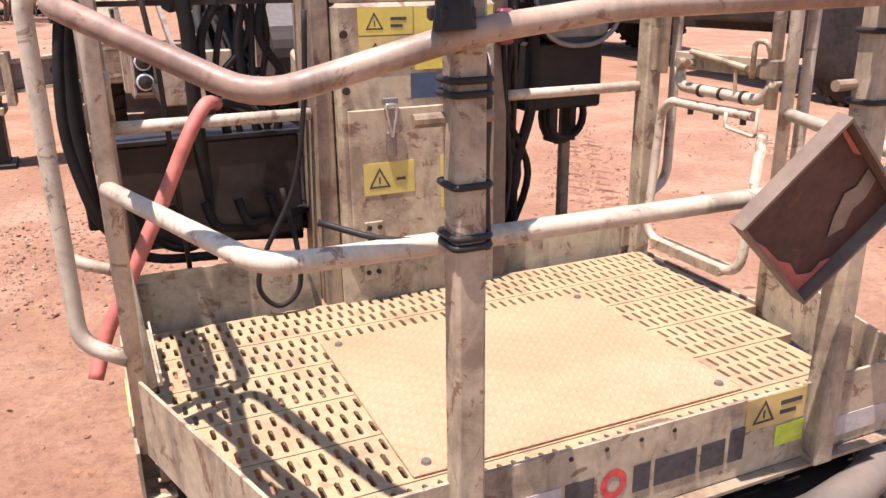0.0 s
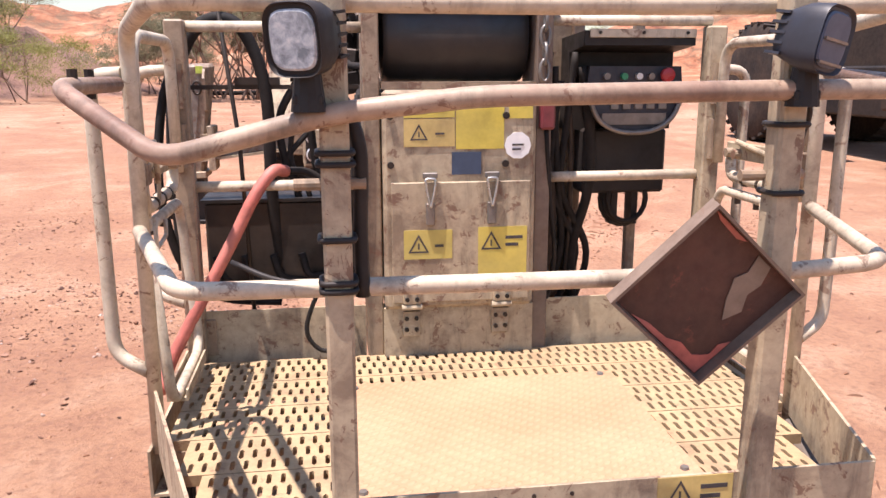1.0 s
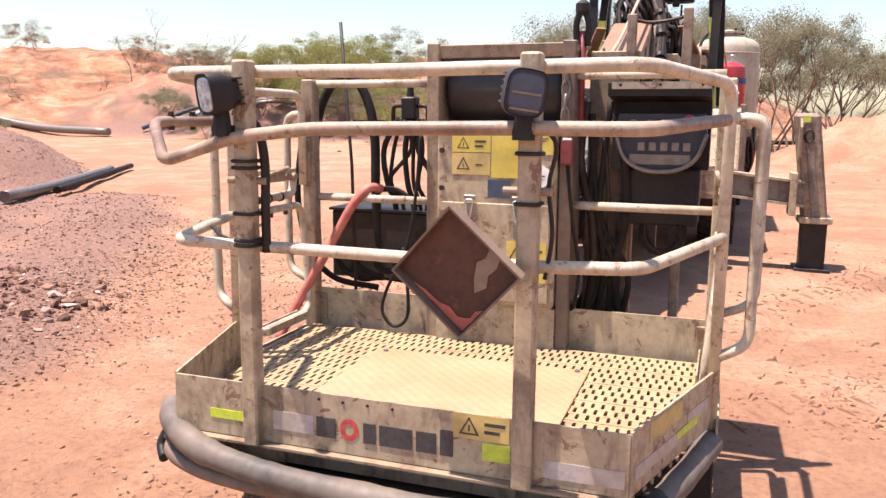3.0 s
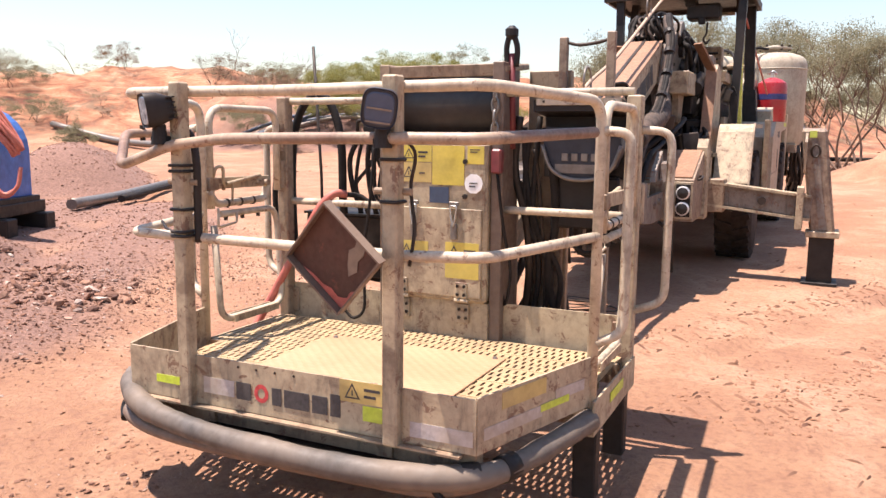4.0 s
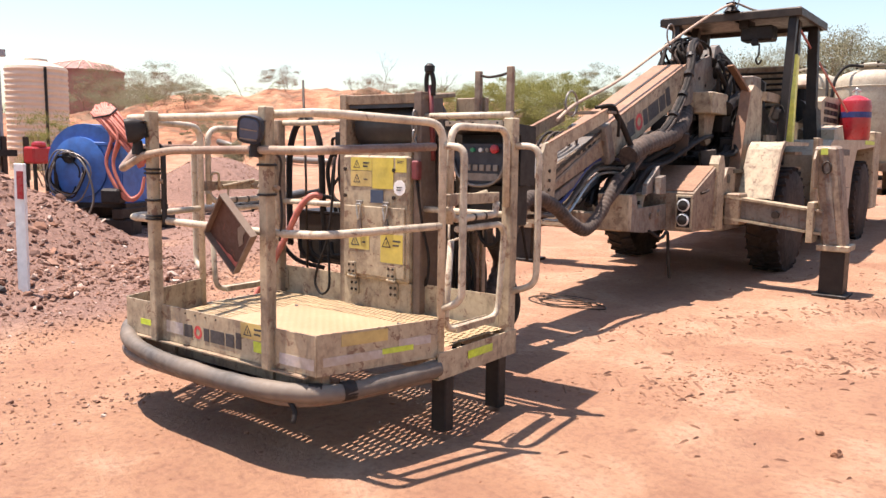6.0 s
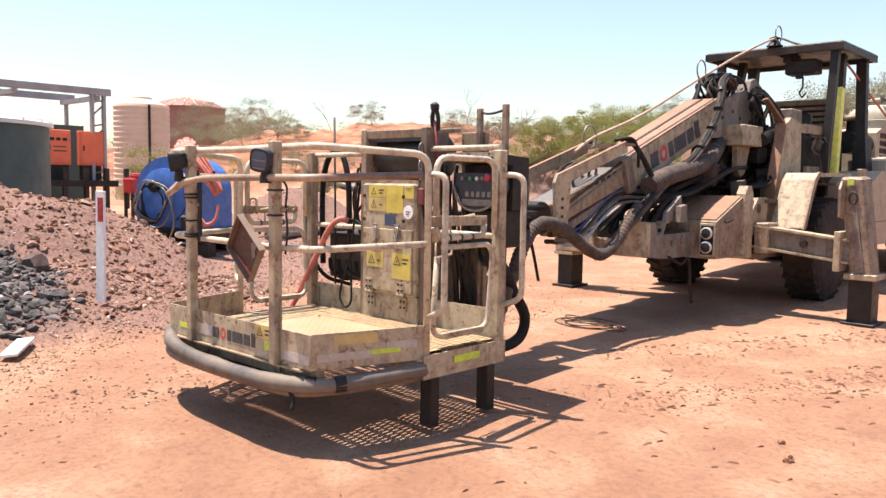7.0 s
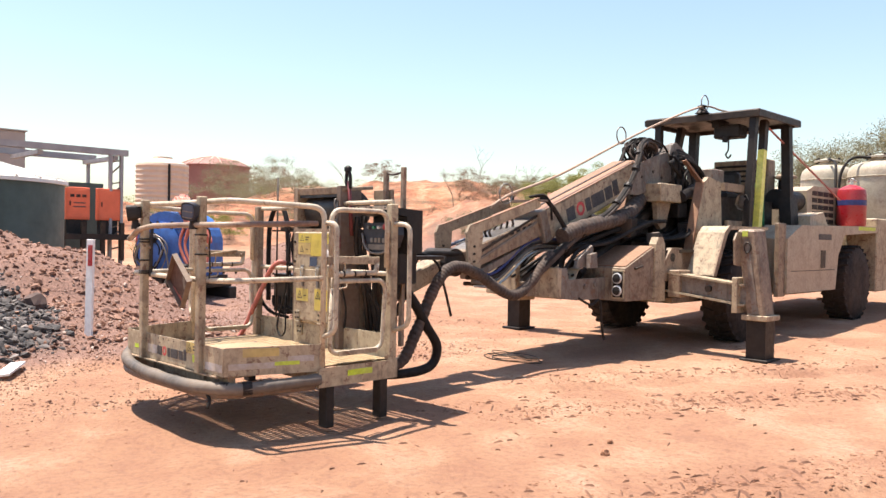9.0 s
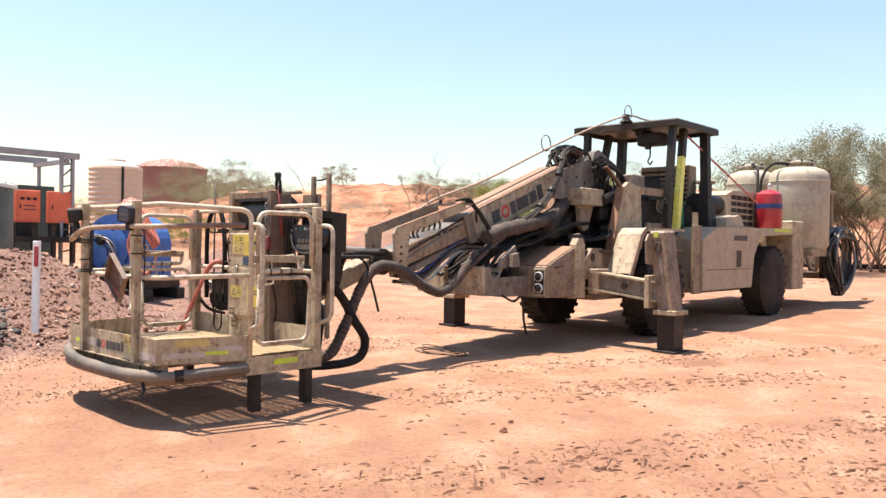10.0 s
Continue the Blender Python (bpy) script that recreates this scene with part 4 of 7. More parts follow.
for u in (0.52, 0.60, 0.68, 0.76):
    bm = nb()
    rod(bm, (FL[0] + u, 1.066, 0.585 - 0.02 * (int(u * 50) % 2)), (FL[0] + u, 1.0635, 0.585 - 0.02 * (int(u * 50) % 2)), 0.005, None, 6)
    part("rivet_hole", bm, DARKSTEEL, front_board)

# cable ties and cable on the posts
for px_, zs in ((0.503, (1.295, 1.275, 1.14, 1.06, 1.045)), (1.358, (1.335, 1.205))):
    for z in zs:
        bm = nb()
        tube(bm, rounded([(px_ - 0.031, 1.024, z), (px_ + 0.031, 1.024, z), (px_ + 0.031, 1.086, z), (px_ - 0.031, 1.086, z)], 0.012, 3, True), 0.006, 6, True)
        part("cable_tie", bm, BLACK, basket)
    bm = nb()
    rod(bm, (px_ - 0.075, 1.075, 1.235), (px_ + 0.055, 1.075, 1.235), 0.011, None, 10)
    part("stub_pin", bm, CREAM_DIRTY, basket)
cable = thing("power_cable", (0.54, 1.08, 0.95), "black power cable tied along the front post", "cable")
bm = nb()
tube(bm, curve_through([(0.47, 1.05, 1.44), (0.51, 1.10, 1.40), (0.547, 1.085, 1.30), (0.546, 1.085, 1.15), (0.548, 1.082, 1.02)], 6), 0.014, 8)
tube(bm, curve_through([(0.548, 1.09, 1.04), (0.40, 1.10, 1.05), (0.30, 1.16, 1.075)], 5), 0.006, 6)
part("lead", bm, BLACK, cable)
cable = thing("power_cable", (1.40, 1.08, 0.95), "thin black lamp cable beside the post", "cable")
bm = nb()
tube(bm, curve_through([(1.36, 1.04, 1.42), (1.42, 1.08, 1.36), (1.402, 1.09, 1.25), (1.415, 1.09, 1.12), (1.398, 1.09, 1.00)], 6), 0.006, 6)
part("lead", bm, BLACK, cable)

# bolts on the bent corner of the hand rail
for yy in (1.40, 1.52):
    bm = nb()
    rod(bm, (-0.028, yy, 1.375), (-0.028, yy, 1.44), 0.011, None, 8)
    part("rail_bolt", bm, DARKSTEEL, basket)

# foot pedal on the deck edge
pedal = thing("foot_pedal", (1.03, 1.15, 0.456), "bent steel foot pedal at the deck edge", "pedal")
bm = nb()
prism(bm, [(1.10, 0.47), (1.12, 0.50), (1.19, 0.515), (1.24, 0.49), (1.24, 0.48), (1.19, 0.505), (1.125, 0.49), (1.105, 0.463)], "x", 1.01, 1.075)
part("treadle", bm, STEEL, pedal)
bm = nb()
span(bm, (0.975, 1.12, 0.456), (1.09, 1.22, 0.472), 0.003)
part("base", bm, DARKSTEEL, pedal)

# red hose over the rear rail
hose = thing("red_hose", (0.02, 2.2, 0.3), "faded red rubber hose draped over the rear rail", "hose")
bm = nb()
tube(bm, curve_through([(0.34, 2.40, 1.10), (0.30, 2.345, 1.105), (0.24, 2.30, 1.03), (0.16, 2.275, 0.88), (0.06, 2.25, 0.70), (-0.04, 2.23, 0.52), (-0.09, 2.18, 0.40)], 7), 0.021, 10)
part("sleeve", bm, REDHOSE, hose)
bm = nb()
tube(bm, curve_through([(0.33, 2.41, 1.10), (0.42, 2.42, 1.09), (0.50, 2.45, 1.02)], 5), 0.014, 8)
part("hose_end", bm, RUBBER, hose)

# rods, hoses and valve behind the rear rail
rod_t = thing("threaded_rod", (0.21, 2.40, 0.46), "rusty threaded rod standing against the rear rail", "rod")
bm = nb()
tube(bm, [(0.215, 2.385, 0.46), (0.19, 2.40, 1.2), (0.115, 2.45, 1.86)], 0.008, 6)
part("shaft", bm, DARKSTEEL, rod_t)
arch = thing("hydraulic_hose", (0.1, 2.45, 0.6), "thick black hydraulic hose arched above the rear rail", "hose", "hydraulic hoses")
bm = nb()
tube(bm, curve_through([(-0.03, 2.46, 0.75), (-0.04, 2.46, 1.15), (-0.01, 2.45, 1.42), (0.07, 2.45, 1.58), (0.18, 2.45, 1.60), (0.25, 2.45, 1.50), (0.285, 2.45, 1.33), (0.285, 2.46, 1.05), (0.30, 2.48, 0.75)], 7), 0.022, 10)
part("sleeve", bm, RUBBER, arch)
hang = thing("hydraulic_hose", (0.03, 2.38, 0.6), "thick black hose hanging outside the basket post", "hose", "hydraulic hoses")
bm = nb()
tube(bm, curve_through([(0.0, 2.37, 1.46), (-0.045, 2.36, 1.33), (-0.072, 2.35, 1.10), (-0.055, 2.35, 0.93), (-0.01, 2.36, 0.78), (0.10, 2.40, 0.66), (0.30, 2.45, 0.62)], 8), 0.015, 12)
part("sleeve", bm, RUBBER, hang)
random.seed(11)
for k in range(7):
    x0, x1 = 0.33 + 0.035 * k, 0.38 + 0.03 * k
    h = thing("hydraulic_hose", (x1, 2.5, 0.7), "black hydraulic hose hanging behind the basket", "hose", "hydraulic hoses")
    bm = nb()
    w = random.uniform(-0.07, 0.07)
    tube(bm, curve_through([(0.40 + 0.02 * k, 2.46, 1.42), (x0 + w, 2.47, 1.28), (x0 - w, 2.48, 1.12), (x1 + w * 0.6, 2.49, 1.0), (x1, 2.50, 0.70)], 6), 0.010 if k % 3 else 0.014, 8)
    part("sleeve", bm, RUBBER, h)
valve = thing("valve_block", (0.46, 2.46, 1.38), "small black valve block on a steel bar", "valve")
bm = nb()
span(bm, (0.425, 2.43, 1.42), (0.495, 2.49, 1.52), 0.006)
rod(bm, (0.46, 2.46, 1.52), (0.46, 2.46, 1.57), 0.018, 0.014, 10)
part("body", bm, BLACK, valve)
for s in (-1, 1):
    bm = nb()
    tube(bm, rounded([(0.46 + s * 0.03, 2.46, 1.48), (0.46 + s * 0.085, 2.46, 1.48), (0.46 + s * 0.085, 2.46, 1.40)], 0.02, 3), 0.010, 8)
    part("fitting", bm, DARKSTEEL, valve)
bm = nb()
span(bm, (0.03, 2.45, 1.375), (0.60, 2.47, 1.39))
part("bar", bm, DARKSTEEL, valve)
bm = nb()
span(bm, (0.18, 2.44, 1.39), (0.33, 2.48, 1.415))
part("clamp", bm, DARKSTEEL, valve)
loop = thing("black_cable_loop", (0.46, 2.30, 0.47), "black cable hanging in a loop beside the column", "cable")
bm = nb()
tube(bm, curve_through([(0.585, 2.27, 1.36), (0.565, 2.265, 1.1), (0.52, 2.27, 0.86), (0.42, 2.28, 0.66), (0.395, 2.28, 0.55), (0.45, 2.28, 0.485), (0.515, 2.28, 0.53), (0.52, 2.28, 0.66), (0.49, 2.30, 0.85)], 7), 0.008, 8)
part("lead", bm, RUBBER, loop)
back_box = thing("steel_box", (0.3, 2.6, 0.6), "dark oily steel box behind the basket", "box")
bm = nb()
span(bm, (0.05, 2.46, 0.66), (0.59, 2.80, 0.985), 0.008)
part("shell", bm, DARKSTEEL, back_box)
bm = nb()
span(bm, (0.04, 2.45, 0.985), (0.60, 2.81, 0.997))
part("lid", bm, BLACK, back_box)
random.seed(5)
for k in range(5):
    h = thing("hydraulic_hose", (0.1 * k, 2.6, 0.5), "black hydraulic hose looping under the box", "hose", "hydraulic hoses")
    bm = nb()
    xa = 0.08 + 0.1 * k
    tube(bm, curve_through([(xa, 2.44, 0.80), (xa + 0.03, 2.43, 0.72), (xa + 0.12, 2.46, 0.655 + 0.02 * k), (xa + 0.25, 2.50, 0.66), (0.60, 2.55, 0.62 + 0.02 * k)], 6), 0.014, 8)
    part("sleeve", bm, RUBBER, h)

# right of the column: lever, chain, red handset, hoses
lever = thing("control_lever", (1.255, 2.36, 1.37), "black twin-knob lever standing behind the column", "lever")
bm = nb()
tube(bm, [(1.25, 2.40, 1.35), (1.255, 2.36, 1.78)], 0.016, 8)
part("stem", bm, MAROON, lever)
for dx in (-0.02, 0.02):
    bm = nb()
    tube(bm, curve_through([(1.255 + dx, 2.36, 1.72), (1.255 + dx * 1.3, 2.355, 1.80), (1.255 + dx * 0.5, 2.35, 1.86)], 4), 0.014, 8)
    part("grip", bm, BLACK, lever)
bm = nb()
lathe(bm, (1.255, 2.35, 1.87), [(0.012, -0.03), (0.03, -0.015), (0.03, 0.015), (0.012, 0.03)], 12)
part("knob", bm, BLACK, lever)
chain = thing("shackle_chain", (1.21, 2.30, 1.40), "steel shackle hanging at the column edge", "chain")
for k in range(4):
    bm = nb()
    z = 1.60 - 0.055 * k
    pts = [(1.212 + (0.016 * math.cos(t) if k % 2 else 0), 2.272 + (0 if k % 2 else 0.016 * math.cos(t)), z + 0.036 * math.sin(t)) for t in (2 * math.pi * j / 10 for j in range(10))]
    tube(bm, pts, 0.006, 6, True)
    part("link", bm, GREYSTEEL, chain)
handset = thing("red_handset", (1.225, 2.27, 1.2), "dark red handset clipped beside the column", "handset")
bm = nb()
span(bm, (1.20, 2.255, 1.24), (1.25, 2.30, 1.35), 0.008)
part("body", bm, MAROON, handset)
bm = nb()
tube(bm, curve_through([(1.225, 2.28, 1.24), (1.25, 2.30, 1.0), (1.28, 2.33, 0.78), (1.25, 2.34, 0.62), (1.22, 2.35, 0.8)], 6), 0.008, 6)
part("cord", bm, RUBBER, handset)
random.seed(3)
for k in range(6):
    h = thing("hydraulic_hose", (1.3 + 0.03 * k, 2.6, 0.7), "black hydraulic hose hanging beside the column", "hose", "hydraulic hoses")
    bm = nb()
    xa = 1.27 + 0.025 * k
    tube(bm, curve_through([(xa, 2.44, 1.50 - 0.05 * (k % 4)), (xa + random.uniform(-.05, .07), 2.45, 1.25), (xa + random.uniform(-.05, .1), 2.48, 1.0), (xa + random.uniform(0, .1), 2.52, 0.75), (1.25 + 0.04 * k, 2.60, 0.45)], 6), random.choice((0.010, 0.014, 0.020)), 8)
    part("sleeve", bm, RUBBER if k % 3 else DARKSTEEL, h)
bm = nb()
span(bm, (1.25, 2.62, 0.42), (1.46, 2.66, 1.72), 0.004)
part("rear_panel", bm, CREAM_DIRTY, column)
coil = thing("hose_reel_hook", (1.60, 2.50, 0.9), "black coiled hose hanging under the control box", "hose")
bm = nb()
for k in range(3):
    tube(bm, [(1.60 + (0.075 + 0.008 * k) * math.cos(t), 2.48 + 0.02 * k, 0.96 + (0.085 + 0.01 * k) * math.sin(t)) for t in (2 * math.pi * j / 18 for j in range(18))], 0.010, 6, True)
part("coil", bm, RUBBER, coil)

# ---- jib between boom and basket ----
jib = thing("boom_jib", (0.95, 3.2, 0.6), "cream boom jib arm carrying the basket", "jib arm")
bm = nb()
beam(bm, (0.95, 3.75, 1.12), (0.95, 2.62, 0.70), 0.20, 0.17, 0.012)
part("arm", bm, CREAM, jib)
bm = nb()
span(bm, (0.70, 2.50, 0.36), (1.20, 2.66, 1.05), 0.01)
part("head_plate", bm, CREAM_DIRTY, jib)
bm = nb()
lathe(bm, (0.95, 3.72, 1.12), [(0.05, -0.17), (0.13, -0.17), (0.13, 0.17), (0.05, 0.17)], 20, "x")
part("pivot", bm, DARKSTEEL, jib)
bm = nb()
span(bm, (1.0, 2.75, 1.155), (1.35, 3.35, 1.19), 0.006)
part("guard_plate", bm, DARKSTEEL, jib)
for pts, r, mt, nm in (([(1.25, 5.0, 1.20), (1.24, 4.82, 1.04), (1.23, 4.64, 0.88), (1.23, 4.42, 0.80), (1.22, 4.18, 0.88), (1.21, 3.96, 1.00), (1.20, 3.74, 1.08), (1.20, 3.56, 1.07), (1.20, 3.42, 0.96), (1.20, 3.30, 0.78), (1.2, 3.16, 0.52), (1.2, 2.98, 0.28), (1.1, 2.7, 0.22)], 0.050, WRAP, "wrapped hose bundle bent down to the basket"),
                      ([(1.15, 3.0, 0.95), (1.2, 3.12, 0.80), (1.22, 3.26, 0.58), (1.22, 3.40, 0.38), (1.2, 3.33, 0.21), (1.15, 3.0, 0.17), (1.0, 2.6, 0.2)], 0.042, RUBBER, "thick black hose hanging in a loop behind the basket"),
                      ([(1.1, 2.9, 1.0), (1.2, 3.15, 1.20), (1.2, 3.4, 1.12), (1.2, 3.5, 0.9), (1.2, 3.59, 0.64)], 0.012, RUBBER, "thin black hose end hanging from the jib"),
                      ([(1.05, 3.0, 0.6), (1.15, 3.1, 0.9), (1.2, 3.12, 1.12), (1.15, 3.3, 1.20), (1.1, 3.8, 1.2)], 0.026, RUBBER, "black hose over the jib"),
                      ([(1.1, 2.66, 0.30), (1.35, 2.75, 0.75), (1.38, 2.7, 0.35), (1.2, 2.72, 0.15)], 0.028, RUBBER, "black hose crossing behind the basket")):
    h = thing("jib_hose", pts[-1], nm, "hose", "jib hoses")
    bm = nb()
    cl = curve_through(pts, 24 if mt is WRAP else 9)
    if mt is WRAP:
        tube(bm, cl, r, 12, False, [r * (0.97 + 0.09 * (i % 4 < 2) + 0.05 * math.sin(i * 0.37)) for i in range(len(cl))])
    else:
        tube(bm, cl, r, 10)
    part("sleeve", bm, mt, h)

# ---- carrier vehicle ----
carrier = thing("charging_carrier", (1.0, 9.0, 0.2), "cream underground charging carrier with boom, canopy cab and outriggers", "mining vehicle")
MX = 0.95


def C(name, bm, material, label="", parent=None, smooth=False):
    return part(name, bm, material, parent or carrier, label, smooth)


# boom: outer box, inner box
B0, B1 = Vector((MX, 5.04, 1.485)), Vector((MX, 7.35, 2.345))
bd = (B1 - B0).normalized()
up = Vector((0, -bd.z, bd.y))


def along(s, u, x=MX):
    p = B0 + bd * s + up * u
    return Vector((x, p.y, p.z))


bm = nb()
beam(bm, B0, along(1.95, 0), 0.34, 0.315, 0.012)
outer = C("outer_boom", bm, CREAM)
bm = nb()
beam(bm, along(0.0, 0.163), along(1.95, 0.163), 0.35, 0.010)
part("boom_top", bm, RUSTTOP, outer, "dust-brown top of the boom")
bm = nb()
beam(bm, along(0.02, 0.171), along(1.93, 0.171), 0.03, 0.008)
part("weld_seam", bm, DARKSTEEL, outer)
s0 = 0.40
for k, w in enumerate((0.15, 0.16, 0.10, 0.25, 0.15, 0.11)):
    bm = nb()
    if k == 1:
        for j in range(16):
            t0, t1 = 2 * math.pi * j / 16, 2 * math.pi * (j + 1) / 16
            q = []
            for t, r in ((t0, 0.078), (t1, 0.078), (t1, 0.042), (t0, 0.042)):
                p = along(s0 + w / 2 + r * math.cos(t), -0.02 + r * math.sin(t), MX + 0.1745)
                q.append(bm.verts.new(p))
            bm.faces.new(q)
    else:
        beam(bm, along(s0, -0.02 + (0.015 if k == 5 else 0), MX + 0.171), along(s0 + w, -0.02 + (0.015 if k == 5 else 0), MX + 0.171), 0.003, 0.18 if k == 5 else 0.145)
    part("mark_shape", bm, INKRED if k == 1 else INK, outer)
    s0 += w + 0.025
I0, I1 = Vector((MX, 3.92, 1.13)), Vector((MX, 5.25, 1.56))
bm = nb()
beam(bm, I0, I1, 0.27, 0.20, 0.010)
inner = C("inner_boom", bm, CREAM_DIRTY)
bm = nb()
beam(bm, I0 + Vector((0, 0.02, 0.108)), I1 + Vector((0, 0, 0.108)), 0.25, 0.008)
part("wear_strip", bm, GREYSTEEL, inner, "scraped grey top of the inner boom")
for k, (dz, mt) in enumerate(((0.035, DARKSTEEL), (-0.03, GREYSTEEL))):
    bm = nb()
    beam(bm, I0 + Vector((0.139, 0.05, dz)), I1 + Vector((0.139, -0.3, dz)), 0.012, 0.022)
    part("slide_rail", bm, mt, inner)
random.seed(61)
for k in range(9):
    bm = nb()
    q = I0 + (I1 - I0) * (0.25 + 0.07 * k) + Vector((0.137, 0, 0.065))
    beam(bm, q, q + Vector((0, 0.05, 0.017)), 0.006, 0.022)
    part("lock_slot", bm, BLACK, inner)
bm = nb()
beam(bm, I0 + Vector((0.01, 0.12, -0.15)), I1 + Vector((0.01, 0.0, -0.15)), 0.20, 0.07, 0.008)
lower = C("lower_boom", bm, HEADSTEEL)
for dz, dx, mt, r in ((-0.21, 0.10, BLUEBAND, 0.014), (-0.245, 0.12, DARKSTEEL, 0.014), (-0.25, 0.03, DARKSTEEL, 0.022), (-0.29, 0.10, GREYSTEEL, 0.018), (-0.31, 0.0, DARKSTEEL, 0.02), (-0.33, 0.13, STEEL, 0.012)):
    bm = nb()
    tube(bm, curve_through([I0 + Vector((dx, 0.10, dz + 0.09)), I0 + Vector((dx, 0.45, dz + 0.10)), I1 + Vector((dx, -0.35, dz - 0.02)), I1 + Vector((dx, 0.25, dz))], 5), r, 8)
    C("cylinder_rod", bm, mt)
bm = nb()
beam(bm, along(-0.05, 0.0), along(0.07, 0.0), 0.37, 0.345, 0.01)
C("boom_collar", bm, HEADSTEEL)
for x, tone in ((0.76, CREAM_DIRTY), (1.17, CREAM)):
    bm = nb()
    beam(bm, (x, 3.86, 1.415), (x, 4.88, 1.725), 0.03, 0.095, 0.004)
    prism(bm, [(3.83, 1.06), (3.80, 1.40), (3.84, 1.47), (3.98, 1.50), (4.02, 1.40), (3.99, 1.06)], "x", x - 0.014, x + 0.014)
    grd = C("boom_guard", bm, tone)
    bm = nb()
    beam(bm, (x, 3.88, 1.474), (x, 4.86, 1.772), 0.034, 0.006)
    part("dusty_edge", bm, RUSTTOP, grd)
    for z in (1.13, 1.20, 1.27):
        bm = nb()
        rod(bm, (x + 0.013, 3.90, z), (x + 0.024, 3.90, z), 0.013, None, 6)
        part("bolt", bm, DARKSTEEL, grd)
bm = nb()
span(bm, (0.72, 4.84, 1.735), (1.22, 4.99, 1.755))
C("guard_bridge", bm, BROWNSTEEL)
for x in (0.78, 1.15):
    bm = nb()
    rod(bm, (x, 4.91, 1.75), (x, 4.91, 1.80), 0.022, None, 8)
    C("bridge_bolt", bm, DARKSTEEL)
# dark strap hose slung over the boom from the bridge
bm = nb()
tube(bm, curve_through([(1.12, 4.88, 1.79), (1.19, 4.95, 1.76), (1.22, 5.06, 1.66), (1.24, 5.20, 1.50), (1.27, 5.30, 1.36), (1.24, 5.28, 1.18)], 8), 0.026, 8)
tube(bm, curve_through([(1.10, 4.80, 1.78), (1.20, 4.92, 1.80), (1.22, 5.0, 1.70), (1.20, 5.05, 1.55)], 6), 0.014, 6)
C("strap_hose", bm, RUBBER)
# small coils lying between the guards
for k in range(4):
    bm = nb()
    tube(bm, [(0.86 + 0.05 * k, 4.42 + 0.02 * k + (0.15 + 0.01 * k) * math.cos(t), 1.46 + 0.10 * math.sin(t) + 0.05 * math.cos(t)) for t in (2 * math.pi * j / 16 for j in range(16))], 0.013, 6, True)
    C("guard_coil", bm, WRAP if k % 2 else RUBBER)
# boom head: side cheeks, pivot, slew block
for s in (-1, 1):
    bm = nb()
    prism(bm, [(6.60, 1.90), (6.66, 2.02), (6.80, 2.28), (7.05, 2.36), (7.46, 2.48), (7.55, 2.50), (7.72, 2.44), (7.74, 2.22), (7.42, 2.05), (6.78, 1.90)], "x", MX + s * 0.178, MX + s * 0.205)
    cheek = C("boom_cheek", bm, HEADSTEEL)
    bm = nb()
    prism(bm, [(7.44, 2.44), (7.48, 2.56), (7.60, 2.60), (7.80, 2.52), (7.82, 2.36), (7.70, 2.30), (7.58, 2.40)], "x", MX + s * 0.15, MX + s * 0.235)
    part("knuckle", bm, HEADSTEEL, cheek)
    bm = nb()
    rod(bm, (MX + s * 0.20, 7.60, 2.30), (MX + s * 0.25, 7.60, 2.30), 0.07, None, 16)
    part("pin", bm, DARKSTEEL, cheek)
    for yy, zz in ((6.85, 2.12), (7.1, 2.2), (7.3, 2.14)):
        bm = nb()
        rod(bm, (MX + s * 0.203, yy, zz), (MX + s * 0.215, yy, zz), 0.018, None, 6)
        part("bolt", bm, DARKSTEEL, cheek)
bm = nb()
rod(bm, (MX - 0.26, 7.55, 2.42), (MX + 0.26, 7.55, 2.42), 0.07, None, 16)
C("boom_pivot", bm, DARKSTEEL)
bm = nb()
prism(bm, [(7.2, 1.25), (7.25, 2.2), (7.6, 2.55), (8.0, 2.3), (8.1, 1.25)], "x", MX - 0.16, MX + 0.16)
C("slew_tower", bm, DARKSTEEL)
bm = nb()
span(bm, (1.12, 6.95, 1.83), (1.36, 7.45, 2.05), 0.01)
C("valve_box", bm, CREAM)
bm = nb()
span(bm, (1.15, 7.45, 1.90), (1.30, 7.85, 1.98))
prism(bm, [(7.02, 1.83), (7.06, 1.56), (7.14, 1.50), (7.24, 1.53), (7.36, 1.83)], "x", 1.20, 1.26)
C("valve_mount", bm, CREAM_DIRTY)
bm = nb()
rod(bm, (1.05, 5.7, 0.98), (1.05, 7.3, 1.75), 0.075, None, 14)
C("lift_cylinder", bm, DARKSTEEL)
bm = nb()
pts = [(1.24, 5.18, 1.38), (1.25, 5.42, 1.46), (1.25, 5.75, 1.52), (1.24, 6.15, 1.59), (1.20, 6.5, 1.68), (1.1, 6.9, 1.85)]
cl = curve_through(pts, 20)
tube(bm, cl, 0.085, 12, False, [0.085 * (0.97 + 0.08 * (i % 4 < 2) + 0.04 * math.sin(i * 0.5)) for i in range(len(cl))])
C("wrapped_hose", bm, WRAP, "brown wrapped hose bundle under the boom")
